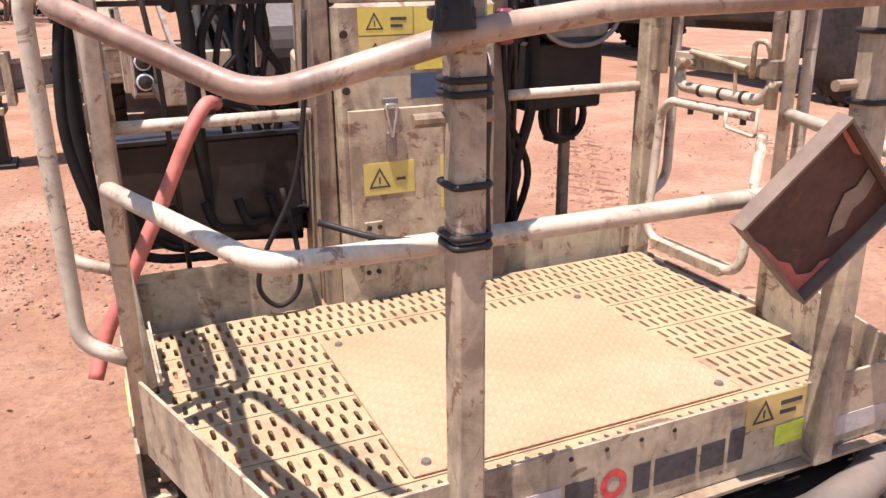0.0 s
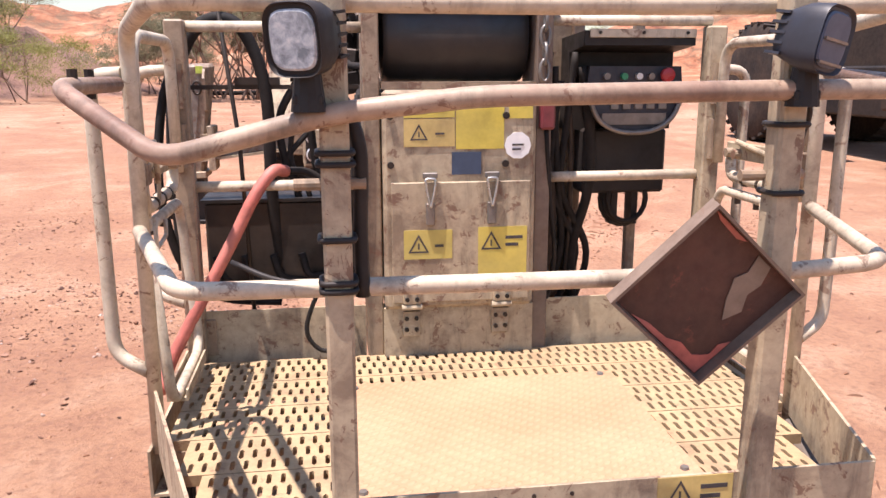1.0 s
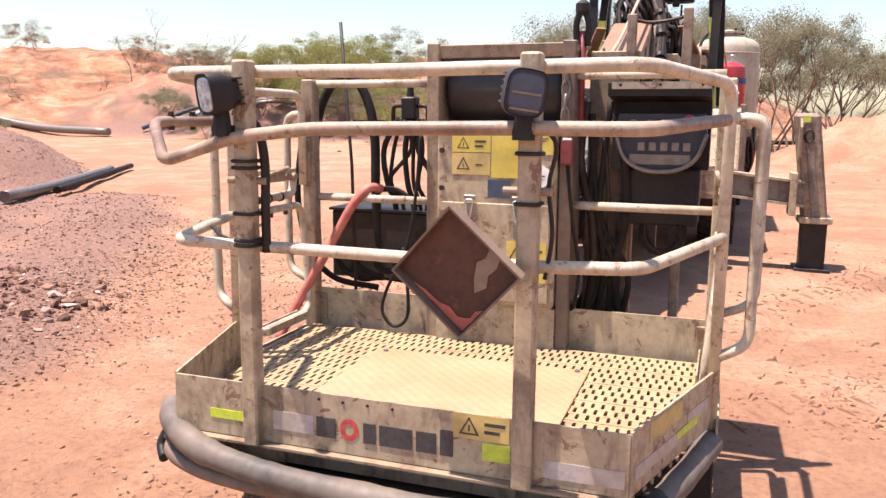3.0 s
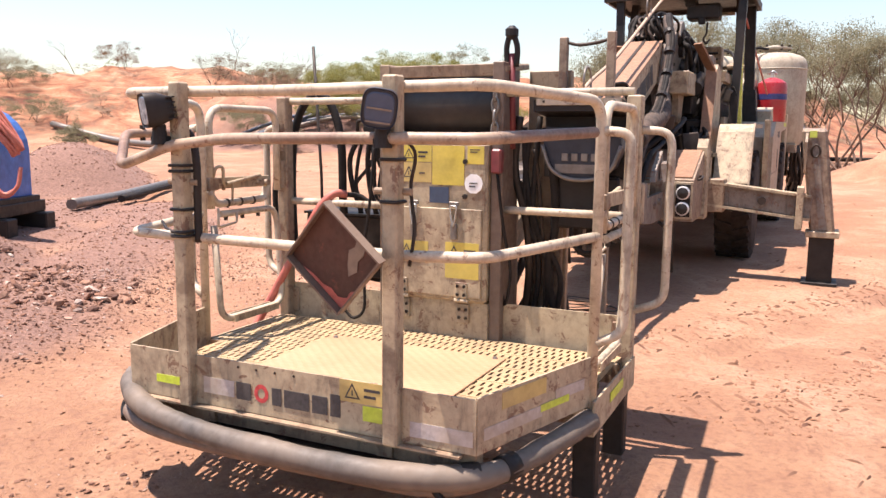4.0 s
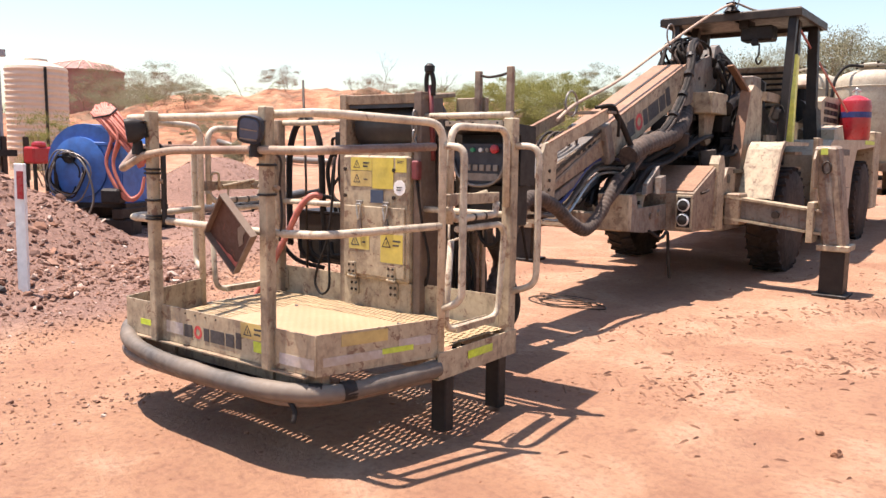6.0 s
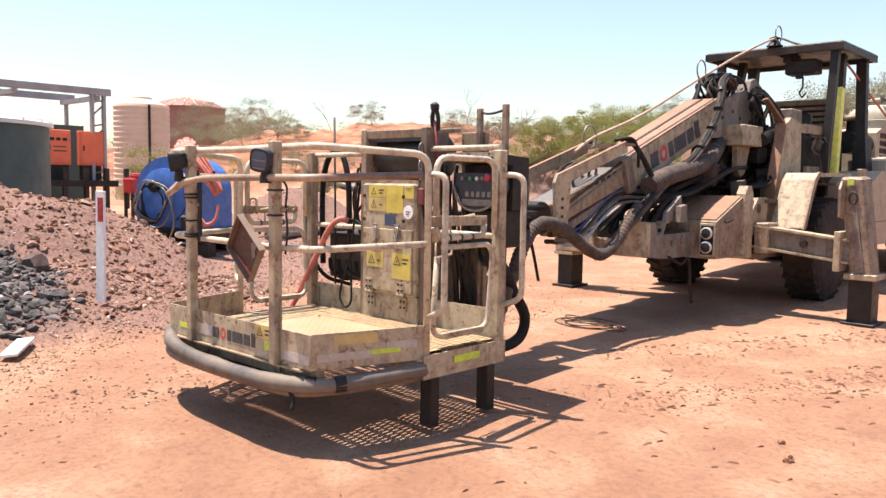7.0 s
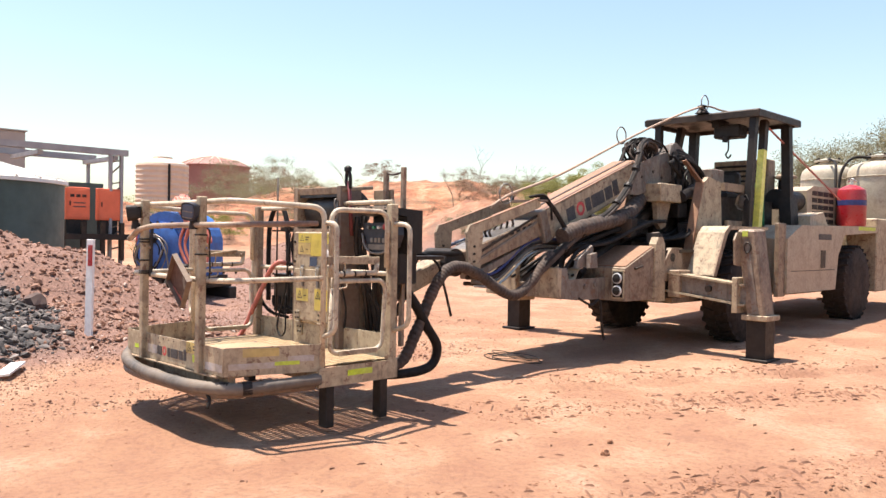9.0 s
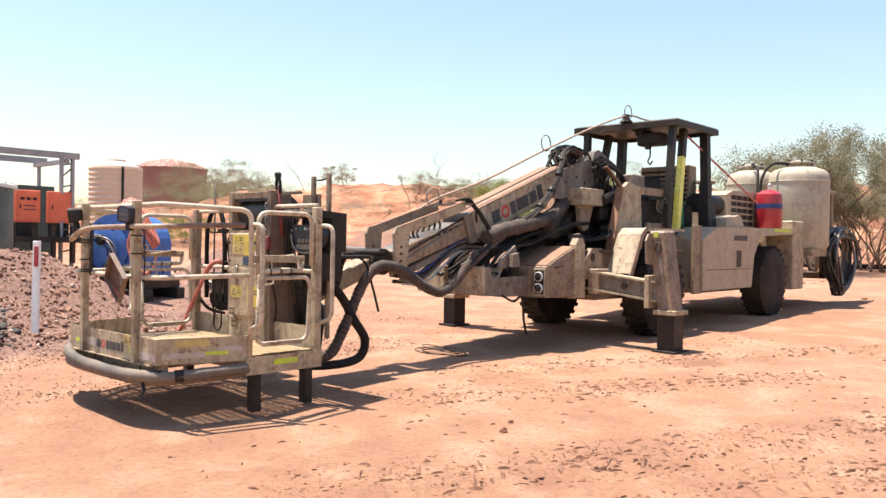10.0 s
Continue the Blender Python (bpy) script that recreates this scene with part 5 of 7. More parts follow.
# hoses from the boom head down the side
random.seed(21)
SPINE = ((1.05, 7.35, 2.52), (1.12, 7.02, 2.56), (1.17, 6.78, 2.46), (1.22, 6.66, 2.30), (1.235, 6.52, 2.08), (1.245, 6.30, 1.86), (1.25, 6.02, 1.66), (1.25, 5.66, 1.50), (1.27, 5.30, 1.34), (1.27, 4.98, 1.16), (1.25, 4.80, 1.02))
for k in range(8):
    a = 2 * math.pi * k / 7
    o = Vector((0.026 * math.cos(a), 0.012 * math.sin(a), 0.036 * math.sin(a))) * (0.0 if k == 7 else 1.0)
    pts = [Vector(p) + o * random.uniform(0.8, 1.35) for p in SPINE]
    bm = nb()
    tube(bm, curve_through(pts, 6), 0.019 if k % 2 else 0.016, 7)
    C("boom_hose", bm, RUBBER if k % 3 else WRAP)
for i in range(1, 9):
    p, q = Vector(SPINE[i]), Vector(SPINE[i + 1])
    for f in (0.45,):
        c = p + (q - p) * f
        d = (q - p).normalized() * 0.022
        bm = nb()
        rod(bm, c - d, c + d, 0.050, None, 12)
        C("hose_tie", bm, BLACK)
for k in range(9):
    bm = nb()
    x0 = MX + random.uniform(-0.22, 0.22)
    pts = [(x0, 7.0 + random.uniform(-.1, .3), 2.3), (x0 + random.uniform(-.08, .08), 7.0 + random.uniform(-.2, .2), 2.46 + random.uniform(0, .12)), (x0 + random.uniform(-.1, .1), 7.35 + random.uniform(-.1, .2), 2.52 + random.uniform(0, .10)), (x0 + random.uniform(-.1, .1), 7.80, 2.25), (x0, 7.9, 1.7)]
    tube(bm, curve_through(pts, 6), random.choice((0.014, 0.02)), 7)
    C("head_hose", bm, RUBBER)
for k in range(10):
    bm = nb()
    x0 = 1.0 + 0.05 * k
    pts = [(x0, 7.95, 2.3 - 0.05 * k), (x0 + .05, 8.05, 1.9), (x0, 7.7 + random.uniform(-.1, .2), 1.6), (x0 + random.uniform(-.1, .15), 7.3, 1.42), (x0 - .1, 6.8, 1.36)]
    tube(bm, curve_through(pts, 5), 0.02, 7)
    C("deck_hose", bm, RUBBER)
# loops lying in a heap over the head
for k in range(9):
    bm = nb()
    cy, cz, ra = 7.02 + random.uniform(-.10, .22), 2.42 + random.uniform(-.04, .06), random.uniform(0.10, 0.19)
    tube(bm, [(0.98 + 0.025 * k - 0.08 + 0.04 * math.sin(2 * t), cy + ra * math.cos(t), cz + ra * 0.85 * math.sin(t)) for t in (2 * math.pi * j / 18 for j in range(18))], random.choice((0.013, 0.017)), 7, True)
    C("head_loop", bm, RUBBER if k % 4 else WRAP)
# ribbed hoses arched from the head to the deck behind it
for k in range(4):
    bm = nb()
    e = 0.035 * k
    tube(bm, curve_through([(1.10, 7.45, 2.46 - e), (1.18 + 0.02 * k, 7.66, 2.50 - e), (1.22 + 0.03 * k, 7.95, 2.40 - e), (1.24 + 0.03 * k, 8.14, 2.18 - e), (1.22 + 0.03 * k, 8.20, 1.95), (1.15, 8.05, 1.6)], 8), 0.026, 8)
    C("arched_hose", bm, RUBBER)
for k in range(6):
    bm = nb()
    x0 = 1.18 + random.uniform(0, 0.10)
    y0 = random.uniform(7.35, 7.8)
    pts = [(x0, y0, 2.42 + random.uniform(-.1, .05)), (x0 + 0.05, y0 + random.uniform(-.15, .15), 2.30), (x0 + random.uniform(0, .08), y0 + random.uniform(-.1, .25), 2.08), (x0, y0 + random.uniform(0, .3), 1.80), (x0 - 0.05, y0 + 0.25, 1.5)]
    tube(bm, curve_through(pts, 5), random.choice((0.014, 0.018, 0.024)), 8)
    C("cheek_hose", bm, RUBBER)
# dark hydraulic blocks packed round the boom foot
random.seed(44)
for k in range(34):
    x_, y_ = random.uniform(0.45, 1.42), random.uniform(6.35, 8.2)
    z_ = random.uniform(1.30, 1.50 + 0.55 * smoothstep(6.3, 7.4, y_))
    bm = nb()
    if k % 3:
        box(bm, (x_, y_, z_), (random.uniform(.1, .26), random.uniform(.12, .35), random.uniform(.1, .26)), (random.uniform(-8, 8), random.uniform(-8, 8), random.uniform(-30, 30)), 0.01)
    else:
        rod(bm, (x_, y_ - .2, z_), (x_ + random.uniform(-.1, .1), y_ + .25, z_ + random.uniform(-.1, .15)), random.uniform(.04, .08), None, 12)
    C("hydraulic_block", bm, random.choice((BLACK, DARKSTEEL, BLACK)))
for k in range(16):
    x_ = random.uniform(0.7, 1.35)
    pts = [(x_, 4.9 + random.uniform(0, .4), 0.95), (x_ + random.uniform(-.1, .1), 5.4, 1.1 + random.uniform(0, .15)), (x_ + random.uniform(-.1, .1), 6.0, 1.30 + random.uniform(0, .15)), (x_ + random.uniform(-.1, .1), 6.6, 1.42 + random.uniform(0, .2)), (x_, 7.2, 1.6)]
    bm = nb()
    tube(bm, curve_through(pts, 5), random.choice((0.016, 0.022, 0.03)), 7)
    C("deck_hose", bm, RUBBER)
# chassis
# dark colour of frame and nose floor holds both grease and the shade there
bm = nb()
prism(bm, [(5.85, 0.71), (5.85, 0.86), (6.35, 1.24), (7.0, 1.26), (7.0, 0.70), (6.0, 0.70)], "x", 0.32, 1.58)
front = C("front_frame", bm, DARKSTEEL)
bm = nb()
span(bm, (0.40, 5.05, 0.74), (1.34, 5.90, 0.80), 0.004)
part("nose_floor", bm, DARKSTEEL, front, "oily nose floor coloured darker for shade")
bm = nb()
span(bm, (0.62, 4.99, 0.745), (1.28, 5.12, 0.895), 0.01)
part("nose_cross_beam", bm, CREAM_DIRTY, front)
# bent bracket plate on the nose
bm = nb()
box(bm, (1.28, 5.30, 0.985), (0.13, 0.012, 0.16), (-38, 0, 8), 0.003)
box(bm, (1.28, 5.38, 1.05), (0.12, 0.10, 0.012), (10, 0, 8), 0.003)
brk = part("bracket_plate", bm, CREAM_CLEAN, front, "pale bent bracket plate")
for dx in (-0.035, 0.035):
    bm = nb()
    rod(bm, (1.28 + dx, 5.285, 0.99), (1.28 + dx, 5.265, 0.975), 0.014, None, 8)
    part("bolt", bm, DARKSTEEL, brk)
for s in (-1, 1):
    xs = MX + s * 0.40
    # cheek wall that rises toward the boom foot, with its front block
    bm = nb()
    low = [(4.99, 0.75), (4.99, 1.06), (5.10, 1.06), (5.14, 0.94), (5.82, 0.95), (5.82, 0.72), (5.3, 0.72)]
    high = [(4.99, 0.75), (4.99, 1.06), (5.10, 1.06), (5.55, 1.06), (6.30, 1.32), (6.5, 1.32), (6.5, 0.72), (5.3, 0.72)]
    prism(bm, low if s > 0 else high, "x", xs - 0.014, xs + 0.014)
    wall = C("nose_cheek", bm, HEADSTEEL)
    bm = nb()
    span(bm, (xs - 0.16 if s < 0 else xs - 0.27, 4.95, 0.755), (xs + 0.27 if s < 0 else xs + 0.016, 5.02, 1.065), 0.008)
    part("front_block", bm, CREAM, wall)
    for yy, zz in ((5.42, 0.86), (5.60, 0.88)):
        bm = nb()
        rod(bm, (xs + s * 0.012, yy, zz), (xs + s * 0.035, yy, zz), 0.028, None, 12)
        part("boss", bm, HEADSTEEL, wall)
    # lamp box with its dusty ramp
    xa, xb = sorted((MX + s * 0.42, MX + s * 0.665))
    bm = nb()
    prism(bm, [(5.80, 0.705), (5.80, 1.055), (6.40, 1.295), (6.50, 1.295), (6.50, 0.705)], "x", xa - (0.30 if s > 0 else 0), xb + (0.30 if s < 0 else 0))
    lampbox = C("lamp_box", bm, CREAM_GRIMY)
    bm = nb()
    prism(bm, [(5.83, 1.072), (6.38, 1.292), (6.38, 1.300), (5.83, 1.080)], "x", xa - (0.28 if s > 0 else -0.02), xb + (0.28 if s < 0 else -0.02))
    part("ramp_top", bm, RUSTTOP, lampbox, "dust-brown ramp plate")
    xm = MX + s * 0.585
    bm = nb()
    span(bm, (xm - 0.078, 5.785, 0.725), (xm + 0.078, 5.797, 1.04), 0.004)
    part("lamp_frame", bm, CREAM, lampbox)
    bm = nb()
    span(bm, (xm - 0.060, 5.780, 0.745), (xm + 0.060, 5.784, 1.02), 0.001)
    part("lamp_recess", bm, BLACK, lampbox)
    for z in (0.815, 0.948):
        bm = nb()
        lathe(bm, (xm, 5.779, z), [(0.046, 0.0), (0.058, -0.004), (0.058, -0.018), (0.046, -0.024), (0.02, -0.012)], 20, "y")
        lm = part("headlamp", bm, SILVER, lampbox)
        bm = nb()
        lathe(bm, (xm, 5.779, z), [(0.001, -0.018), (0.047, -0.020), (0.047, -0.024), (0.001, -0.032)], 16, "y")
        part("lens", bm, BLACK_GLOSS, lm)
    bm = nb()
    tube(bm, rounded([(MX + s * 0.668, 5.98, 1.05), (MX + s * 0.70, 5.99, 1.06), (MX + s * 0.70, 6.10, 1.08), (MX + s * 0.668, 6.11, 1.07)], 0.02, 3), 0.012, 6)
    part("grab_loop", bm, DARKSTEEL, lampbox)
    bm = nb()
    prism(bm, [(6.36, 0.68), (6.38, 1.32), (6.43, 1.40), (6.52, 1.40), (6.57, 1.32), (6.59, 0.68)], "x", *sorted((MX + s * 0.60, MX + s * 0.69)))
    C("lug_plate", bm, CREAM)
    bm = nb()
    prism(bm, [(6.62, 0.9), (6.62, 1.12), (6.78, 1.28), (7.02, 1.28), (7.02, 0.9)], "x", *sorted((MX + s * 0.60, MX + s * 0.66)))
    lug = C("lug_plate", bm, CREAM_DIRTY)
    bm = nb()
    rod(bm, (MX + s * 0.59, 6.80, 1.17), (MX + s * 0.664, 6.80, 1.17), 0.05, None, 16)
    part("eye", bm, BLACK, lug)
bm = nb()
prism(bm, [(5.22, 1.06), (5.25, 1.15), (5.5, 1.30), (5.52, 1.24), (5.40, 1.07)], "x", 1.36, 1.40)
prism(bm, [(5.36, 1.06), (5.38, 1.2), (5.48, 1.22), (5.5, 1.06)], "x", 1.41, 1.47)
C("nose_bracket", bm, HEADSTEEL)
bm = nb()
tube(bm, curve_through([(1.45, 5.2, 0.75), (1.5, 5.35, 0.68), (1.5, 5.5, 0.72), (1.5, 5.55, 0.45), (1.5, 5.6, 0.30)], 5), 0.014, 6)
C("loose_hose", bm, RUBBER)
bm = nb()
span(bm, (0.40, 7.0, 0.62), (1.50, 10.2, 1.22))
C("centre_frame", bm, CREAM_DIRTY)
bm = nb()
span(bm, (0.25, 6.95, 1.222), (1.62, 8.55, 1.26))
C("deck_plate", bm, DARKSTEEL)
bm = nb()
span(bm, (0.45, 8.3, 1.26), (1.45, 9.9, 1.95))
C("cab_interior", bm, BLACK)
bm = nb()
span(bm, (0.75, 9.2, 1.95), (1.25, 9.35, 2.35), 0.04)
span(bm, (0.75, 8.85, 1.95), (1.25, 9.3, 2.07), 0.04)
C("driver_seat", bm, BLACK)


def wheel(x, y, z, r, w, s):
    wh = part("wheel", lathe(nb(), (x, y, z), [(r * 0.55, -w / 2), (r * 0.9, -w / 2), (r * 0.985, -w * 0.40), (r * 0.985, w * 0.40), (r * 0.9, w / 2), (r * 0.55, w / 2)], 40, "x"), TYRE, carrier, "dusty black tyre", True)
    for k in range(26):
        a = 2 * math.pi * k / 26
        for sd in (-1, 1):
            bm = nb()
            m = Matrix.Translation((x, y, z)) @ Matrix.Rotation(a + sd * 0.06, 4, "X")
            box(bm, (sd * w * 0.25, 0, r * 0.985), (w * 0.46, 0.055, 0.045), (0, 0, sd * 18))
            bmesh.ops.transform(bm, matrix=m, verts=bm.verts)
            part("tread_lug", bm, TYRE, wh)
    bm = nb()
    lathe(bm, (x, y, z), [(r * 0.2, -w * 0.44), (r * 0.24, -w * 0.36), (r * 0.45, -w * 0.34), (r * 0.56, -w * 0.47), (r * 0.56, w * 0.47), (r * 0.45, w * 0.34), (r * 0.24, w * 0.36), (r * 0.2, w * 0.44)], 28, "x")
    part("rim", bm, CREAM_DIRTY, wh)
    for k in range(8):
        a = 2 * math.pi * k / 8
        bm = nb()
        rod(bm, (x + s * w * 0.34, y + r * 0.36 * math.cos(a), z + r * 0.36 * math.sin(a)), (x + s * w * 0.40, y + r * 0.36 * math.cos(a), z + r * 0.36 * math.sin(a)), 0.018, None, 6)
        part("wheel_nut", bm, DARKSTEEL, wh)
    return wh


for x, s in ((0.12, -1), (1.78, 1)):
    wheel(x, 8.05, ground_z(x, 8.05) + 0.56, 0.57, 0.36, s)
    wheel(x + 0.12 * s, 11.65, ground_z(x, 11.65) + 0.555, 0.565, 0.36, s)
for s in (-1, 1):
    xl = MX + s * 1.67
    gz = ground_z(xl, 6.87)
    bm = nb()
    LEAN_X = s * 0.125
    span(bm, (xl - 0.105, 6.745, 0.56), (xl + 0.105, 6.995, 1.50), 0.022)
    for v in bm.verts:
        v.co.x -= LEAN_X * (v.co.z - 0.56) / 0.94
        v.co.z += 0.05 * (v.co.y - 6.87) * (v.co.z > 1.2)
    leg = C("outrigger_leg", bm, CREAM_GRIMY)
    bm = nb()
    prism(bm, [(0.60, xl - 0.03), (1.40, xl - 0.03 - LEAN_X * 0.9), (1.40, xl + 0.02 - LEAN_X * 0.9), (0.60, xl + 0.03)], "y", 6.735, 6.744)
    bmesh.ops.transform(bm, matrix=Matrix(((0, 0, 1, 0), (0, 1, 0, 0), (1, 0, 0, 0), (0, 0, 0, 1))), verts=bm.verts)
    part("scraped_face", bm, HEADSTEEL, leg, "scraped grey strip down the leg")
    bm = nb()
    span(bm, (xl - 0.105, 6.75, gz - 0.01), (xl + 0.105, 6.99, 0.58), 0.006)
    part("inner_leg", bm, BLACK, leg, "black inner leg")
    bm = nb()
    span(bm, (xl - 0.15, 6.70, gz - 0.01), (xl + 0.15, 7.04, gz + 0.025), 0.004)
    part("foot", bm, BLACK, leg)
    bm = nb()
    span(bm, (xl - 0.14, 6.705, 0.53), (xl + 0.14, 7.035, 0.585), 0.006)
    part("collar", bm, CREAM, leg)
    bm = nb()
    prism(bm, [(6.60, 1.12), (6.58, 1.38), (6.64, 1.46), (6.744, 1.46), (6.744, 1.10)], "x", *sorted((xl - s * 0.19, xl - s * 0.17)))
    part("bracket", bm, CREAM_DIRTY, leg)
    bm = nb()
    tube(bm, [(xl - s * 0.10 + 0.035 * math.cos(t), 6.735, 1.30 + 0.055 * math.sin(t)) for t in (2 * math.pi * j / 12 for j in range(12))], 0.010, 6, True)
    part("lifting_eye", bm, DARKSTEEL, leg)
    bm = nb()
    span(bm, (xl - s * 0.13 - 0.03, 6.730, 1.42), (xl - s * 0.13 + 0.03, 6.738, 1.48))
    part("yellow_mark", bm, LIME, leg)
    bm = nb()
    beam(bm, (MX + s * 0.66, 6.80, 0.90), (xl - s * 0.1, 6.81, 0.79), 0.14, 0.20, 0.01)
    arm = C("outrigger_beam", bm, HEADSTEEL)
    bm = nb()
    span(bm, (MX + s * 0.745 - 0.075, 6.68, 0.72), (MX + s * 0.745 + 0.075, 6.93, 1.03), 0.01)
    part("beam_socket", bm, CREAM_DIRTY, arm)
    bm = nb()
    beam(bm, (MX + s * 0.60, 6.775, 1.005), (xl - s * 0.11, 6.795, 0.895), 0.20, 0.022)
    beam(bm, (MX + s * 0.60, 6.775, 0.795), (xl - s * 0.11, 6.795, 0.685), 0.20, 0.022)
    part("flange", bm, CREAM, arm)
    bm = nb()
    rod(bm, (MX + s * 1.15, 6.69, 0.84), (MX + s * 1.15, 6.88, 0.84), 0.035, None, 12)
    part("pin", bm, DARKSTEEL, arm)
    bm = nb()
    span(bm, (xl - s * 0.20 - 0.03, 6.66, 0.60), (xl - s * 0.20 + 0.03, 6.90, 0.98), 0.005)
    part("stop_plate", bm, CREAM, arm)
    bm = nb()
    prism(bm, [(7.13, 0.97), (7.40, 1.47), (7.52, 1.55), (8.60, 1.56), (8.60, 1.52), (7.56, 1.51), (7.45, 1.44), (7.18, 0.97)], "x", *sorted((MX + s * 0.66, MX + s * 1.0)))
    guard = C("front_mudguard", bm, CREAM)
    bm = nb()
    prism(bm, [(7.125, 0.96), (7.39, 1.475), (7.515, 1.56), (7.60, 1.56), (7.45, 1.43), (7.20, 0.96)], "x", *sorted((MX + s * 0.985, MX + s * 1.003)))
    part("edge_strip", bm, CREAM_DIRTY, guard)
    bm = nb()
    prism(bm, [(7.42, 1.26), (7.56, 1.75), (7.66, 2.08), (7.80, 2.17), (8.12, 2.12), (8.2, 1.26)], "x", MX + s * 0.52, MX + s * 0.58)
    C("side_plate", bm, CREAM)
    bm = nb()
    for p, q in (((7.40, 1.26), (7.56, 1.78)), ((7.56, 1.78), (7.67, 2.10)), ((7.67, 2.10), (7.50, 2.36))):
        beam(bm, (MX + s * 0.53, p[0], p[1]), (MX + s * (0.53 if q[1] < 2.2 else 0.40), q[0], q[1]), 0.11, 0.02)
    C("plate_flange", bm, RUSTTOP, "dust-brown flange of the side plate")
    bm = nb()
    span(bm, (MX + s * 0.36 - 0.12, 8.10, 2.06), (MX + s * 0.36 + 0.12, 8.42, 2.30), 0.012)
    C("fuse_box", bm, HEADSTEEL)
    bm = nb()
    beam(bm, (MX + s * 0.70, 8.80, 3.04), (MX + s * 0.66, 8.70, 1.3), 0.09, 0.09)
    pil = C("cab_pillar", bm, BLACK)
    bm = nb()
    beam(bm, (MX + s * 0.645, 9.20, 2.62), (MX + s * 0.70, 8.95, 1.55), 0.085, 0.10)
    strut = C("reflective_strut", bm, YELLOWSTRIP, "yellow reflective cab strut")
    bm = nb()
    beam(bm, (MX + s * 0.62, 9.30, 3.04), (MX + s * 0.645, 9.20, 2.62), 0.088, 0.104)
    part("dark_end", bm, DARKSTEEL, strut)
    bm = nb()
    beam(bm, (MX + s * 0.70, 9.85, 3.04), (MX + s * 0.74, 9.85, 1.9), 0.12, 0.12)
    beam(bm, (MX + s * 0.74, 9.85, 2.0), (MX + s * 0.80, 9.83, 1.3), 0.16, 0.26)
    C("cab_pillar", bm, BLACK)
    bm = nb()
    span(bm, (MX + s * 1.04 - 0.03, 8.78, 0.66), (MX + s * 1.04 + 0.03, 9.0, 1.62), 0.006)
    C("step_post", bm, CREAM_DIRTY)
    for z in (0.75, 1.0, 1.25, 1.42):
        bm = nb()
        span(bm, (MX + s * 0.75 - 0.14, 8.45, z), (MX + s * 0.75 + 0.14, 8.80, z + 0.03))
        C("cab_step", bm, CREAM_DIRTY)
    bm = nb()
    span(bm, (MX + s * 0.58, 8.25, 1.57), (MX + s * 0.62, 9.1, 1.64))
    span(bm, (MX + s * 0.56, 8.15, 2.02), (MX + s * 0.62, 9.0, 2.12))
    C("cab_rail", bm, CREAM_DIRTY)
# canopy
bm = nb()
box(bm, (MX - 0.04, 9.40, 3.10), (1.68, 1.36, 0.05), None, 0.012)
roof = C("canopy_roof", bm, DARKSTEEL, "dark dusty canopy roof")
for c, sz in (((MX - 0.04, 8.725, 3.065), (1.70, 0.04, 0.09)), ((MX - 0.04, 10.075, 3.065), (1.70, 0.04, 0.09)), ((MX - 0.87, 9.40, 3.065), (0.04, 1.31, 0.09)), ((MX + 0.79, 9.40, 3.065), (0.04, 1.31, 0.09)), ((MX - 0.02, 9.40, 3.05), (0.06, 1.31, 0.05))):
    bm = nb()
    box(bm, c, sz, None, 0.004)
    part("roof_edge", bm, DARKSTEEL, roof)
bm = nb()
span(bm, (1.0, 8.95, 2.80), (1.38, 9.20, 2.98), 0.02)
span(bm, (0.98, 8.93, 2.95), (1.10, 9.22, 3.06), 0.01)
span(bm, (1.14, 8.93, 2.74), (1.22, 9.0, 2.82), 0.01)
C("cab_lamp_box", bm, BLACK)
bm = nb()
tube(bm, rounded([(1.25, 8.9, 2.75), (1.25, 8.9, 2.62), (1.21, 8.9, 2.56), (1.25, 8.9, 2.50), (1.29, 8.9, 2.56)], 0.02, 3), 0.012, 6)
C("hook", bm, DARKSTEEL)
bm = nb()
span(bm, (1.15, 9.4, 2.90), (1.5, 9.5, 2.93))
C("cab_strip_lamp", bm, CREAM)
bm = nb()
lathe(bm, (0.95, 8.72, 3.13), [(0.10, 0.0), (0.07, 0.03), (0.04, 0.08), (0.07, 0.10), (0.02, 0.12)], 14)
C("roof_beacon", bm, BLACK)
bm = nb()
box(bm, (1.55, 8.72, 1.9), (0.16, 0.05, 0.22), (10, 20, 0), 0.05)
C("rag", bm, GREYSTEEL, "grey rag tied to the cab")
bm = nb()
tube(bm, curve_through([(1.52, 9.0, 2.12), (1.56, 9.15, 2.14), (1.58, 9.25, 2.05), (1.58, 9.3, 1.6)], 6), 0.02, 8)
C("green_hose", bm, GREENPAINT, "green cab hose")
bm = nb()
beam(bm, (1.6, 9.35, 2.95), (1.8, 11.6, 2.05), 0.02, 0.02)
C("tie_rod", bm, REDHOSE)
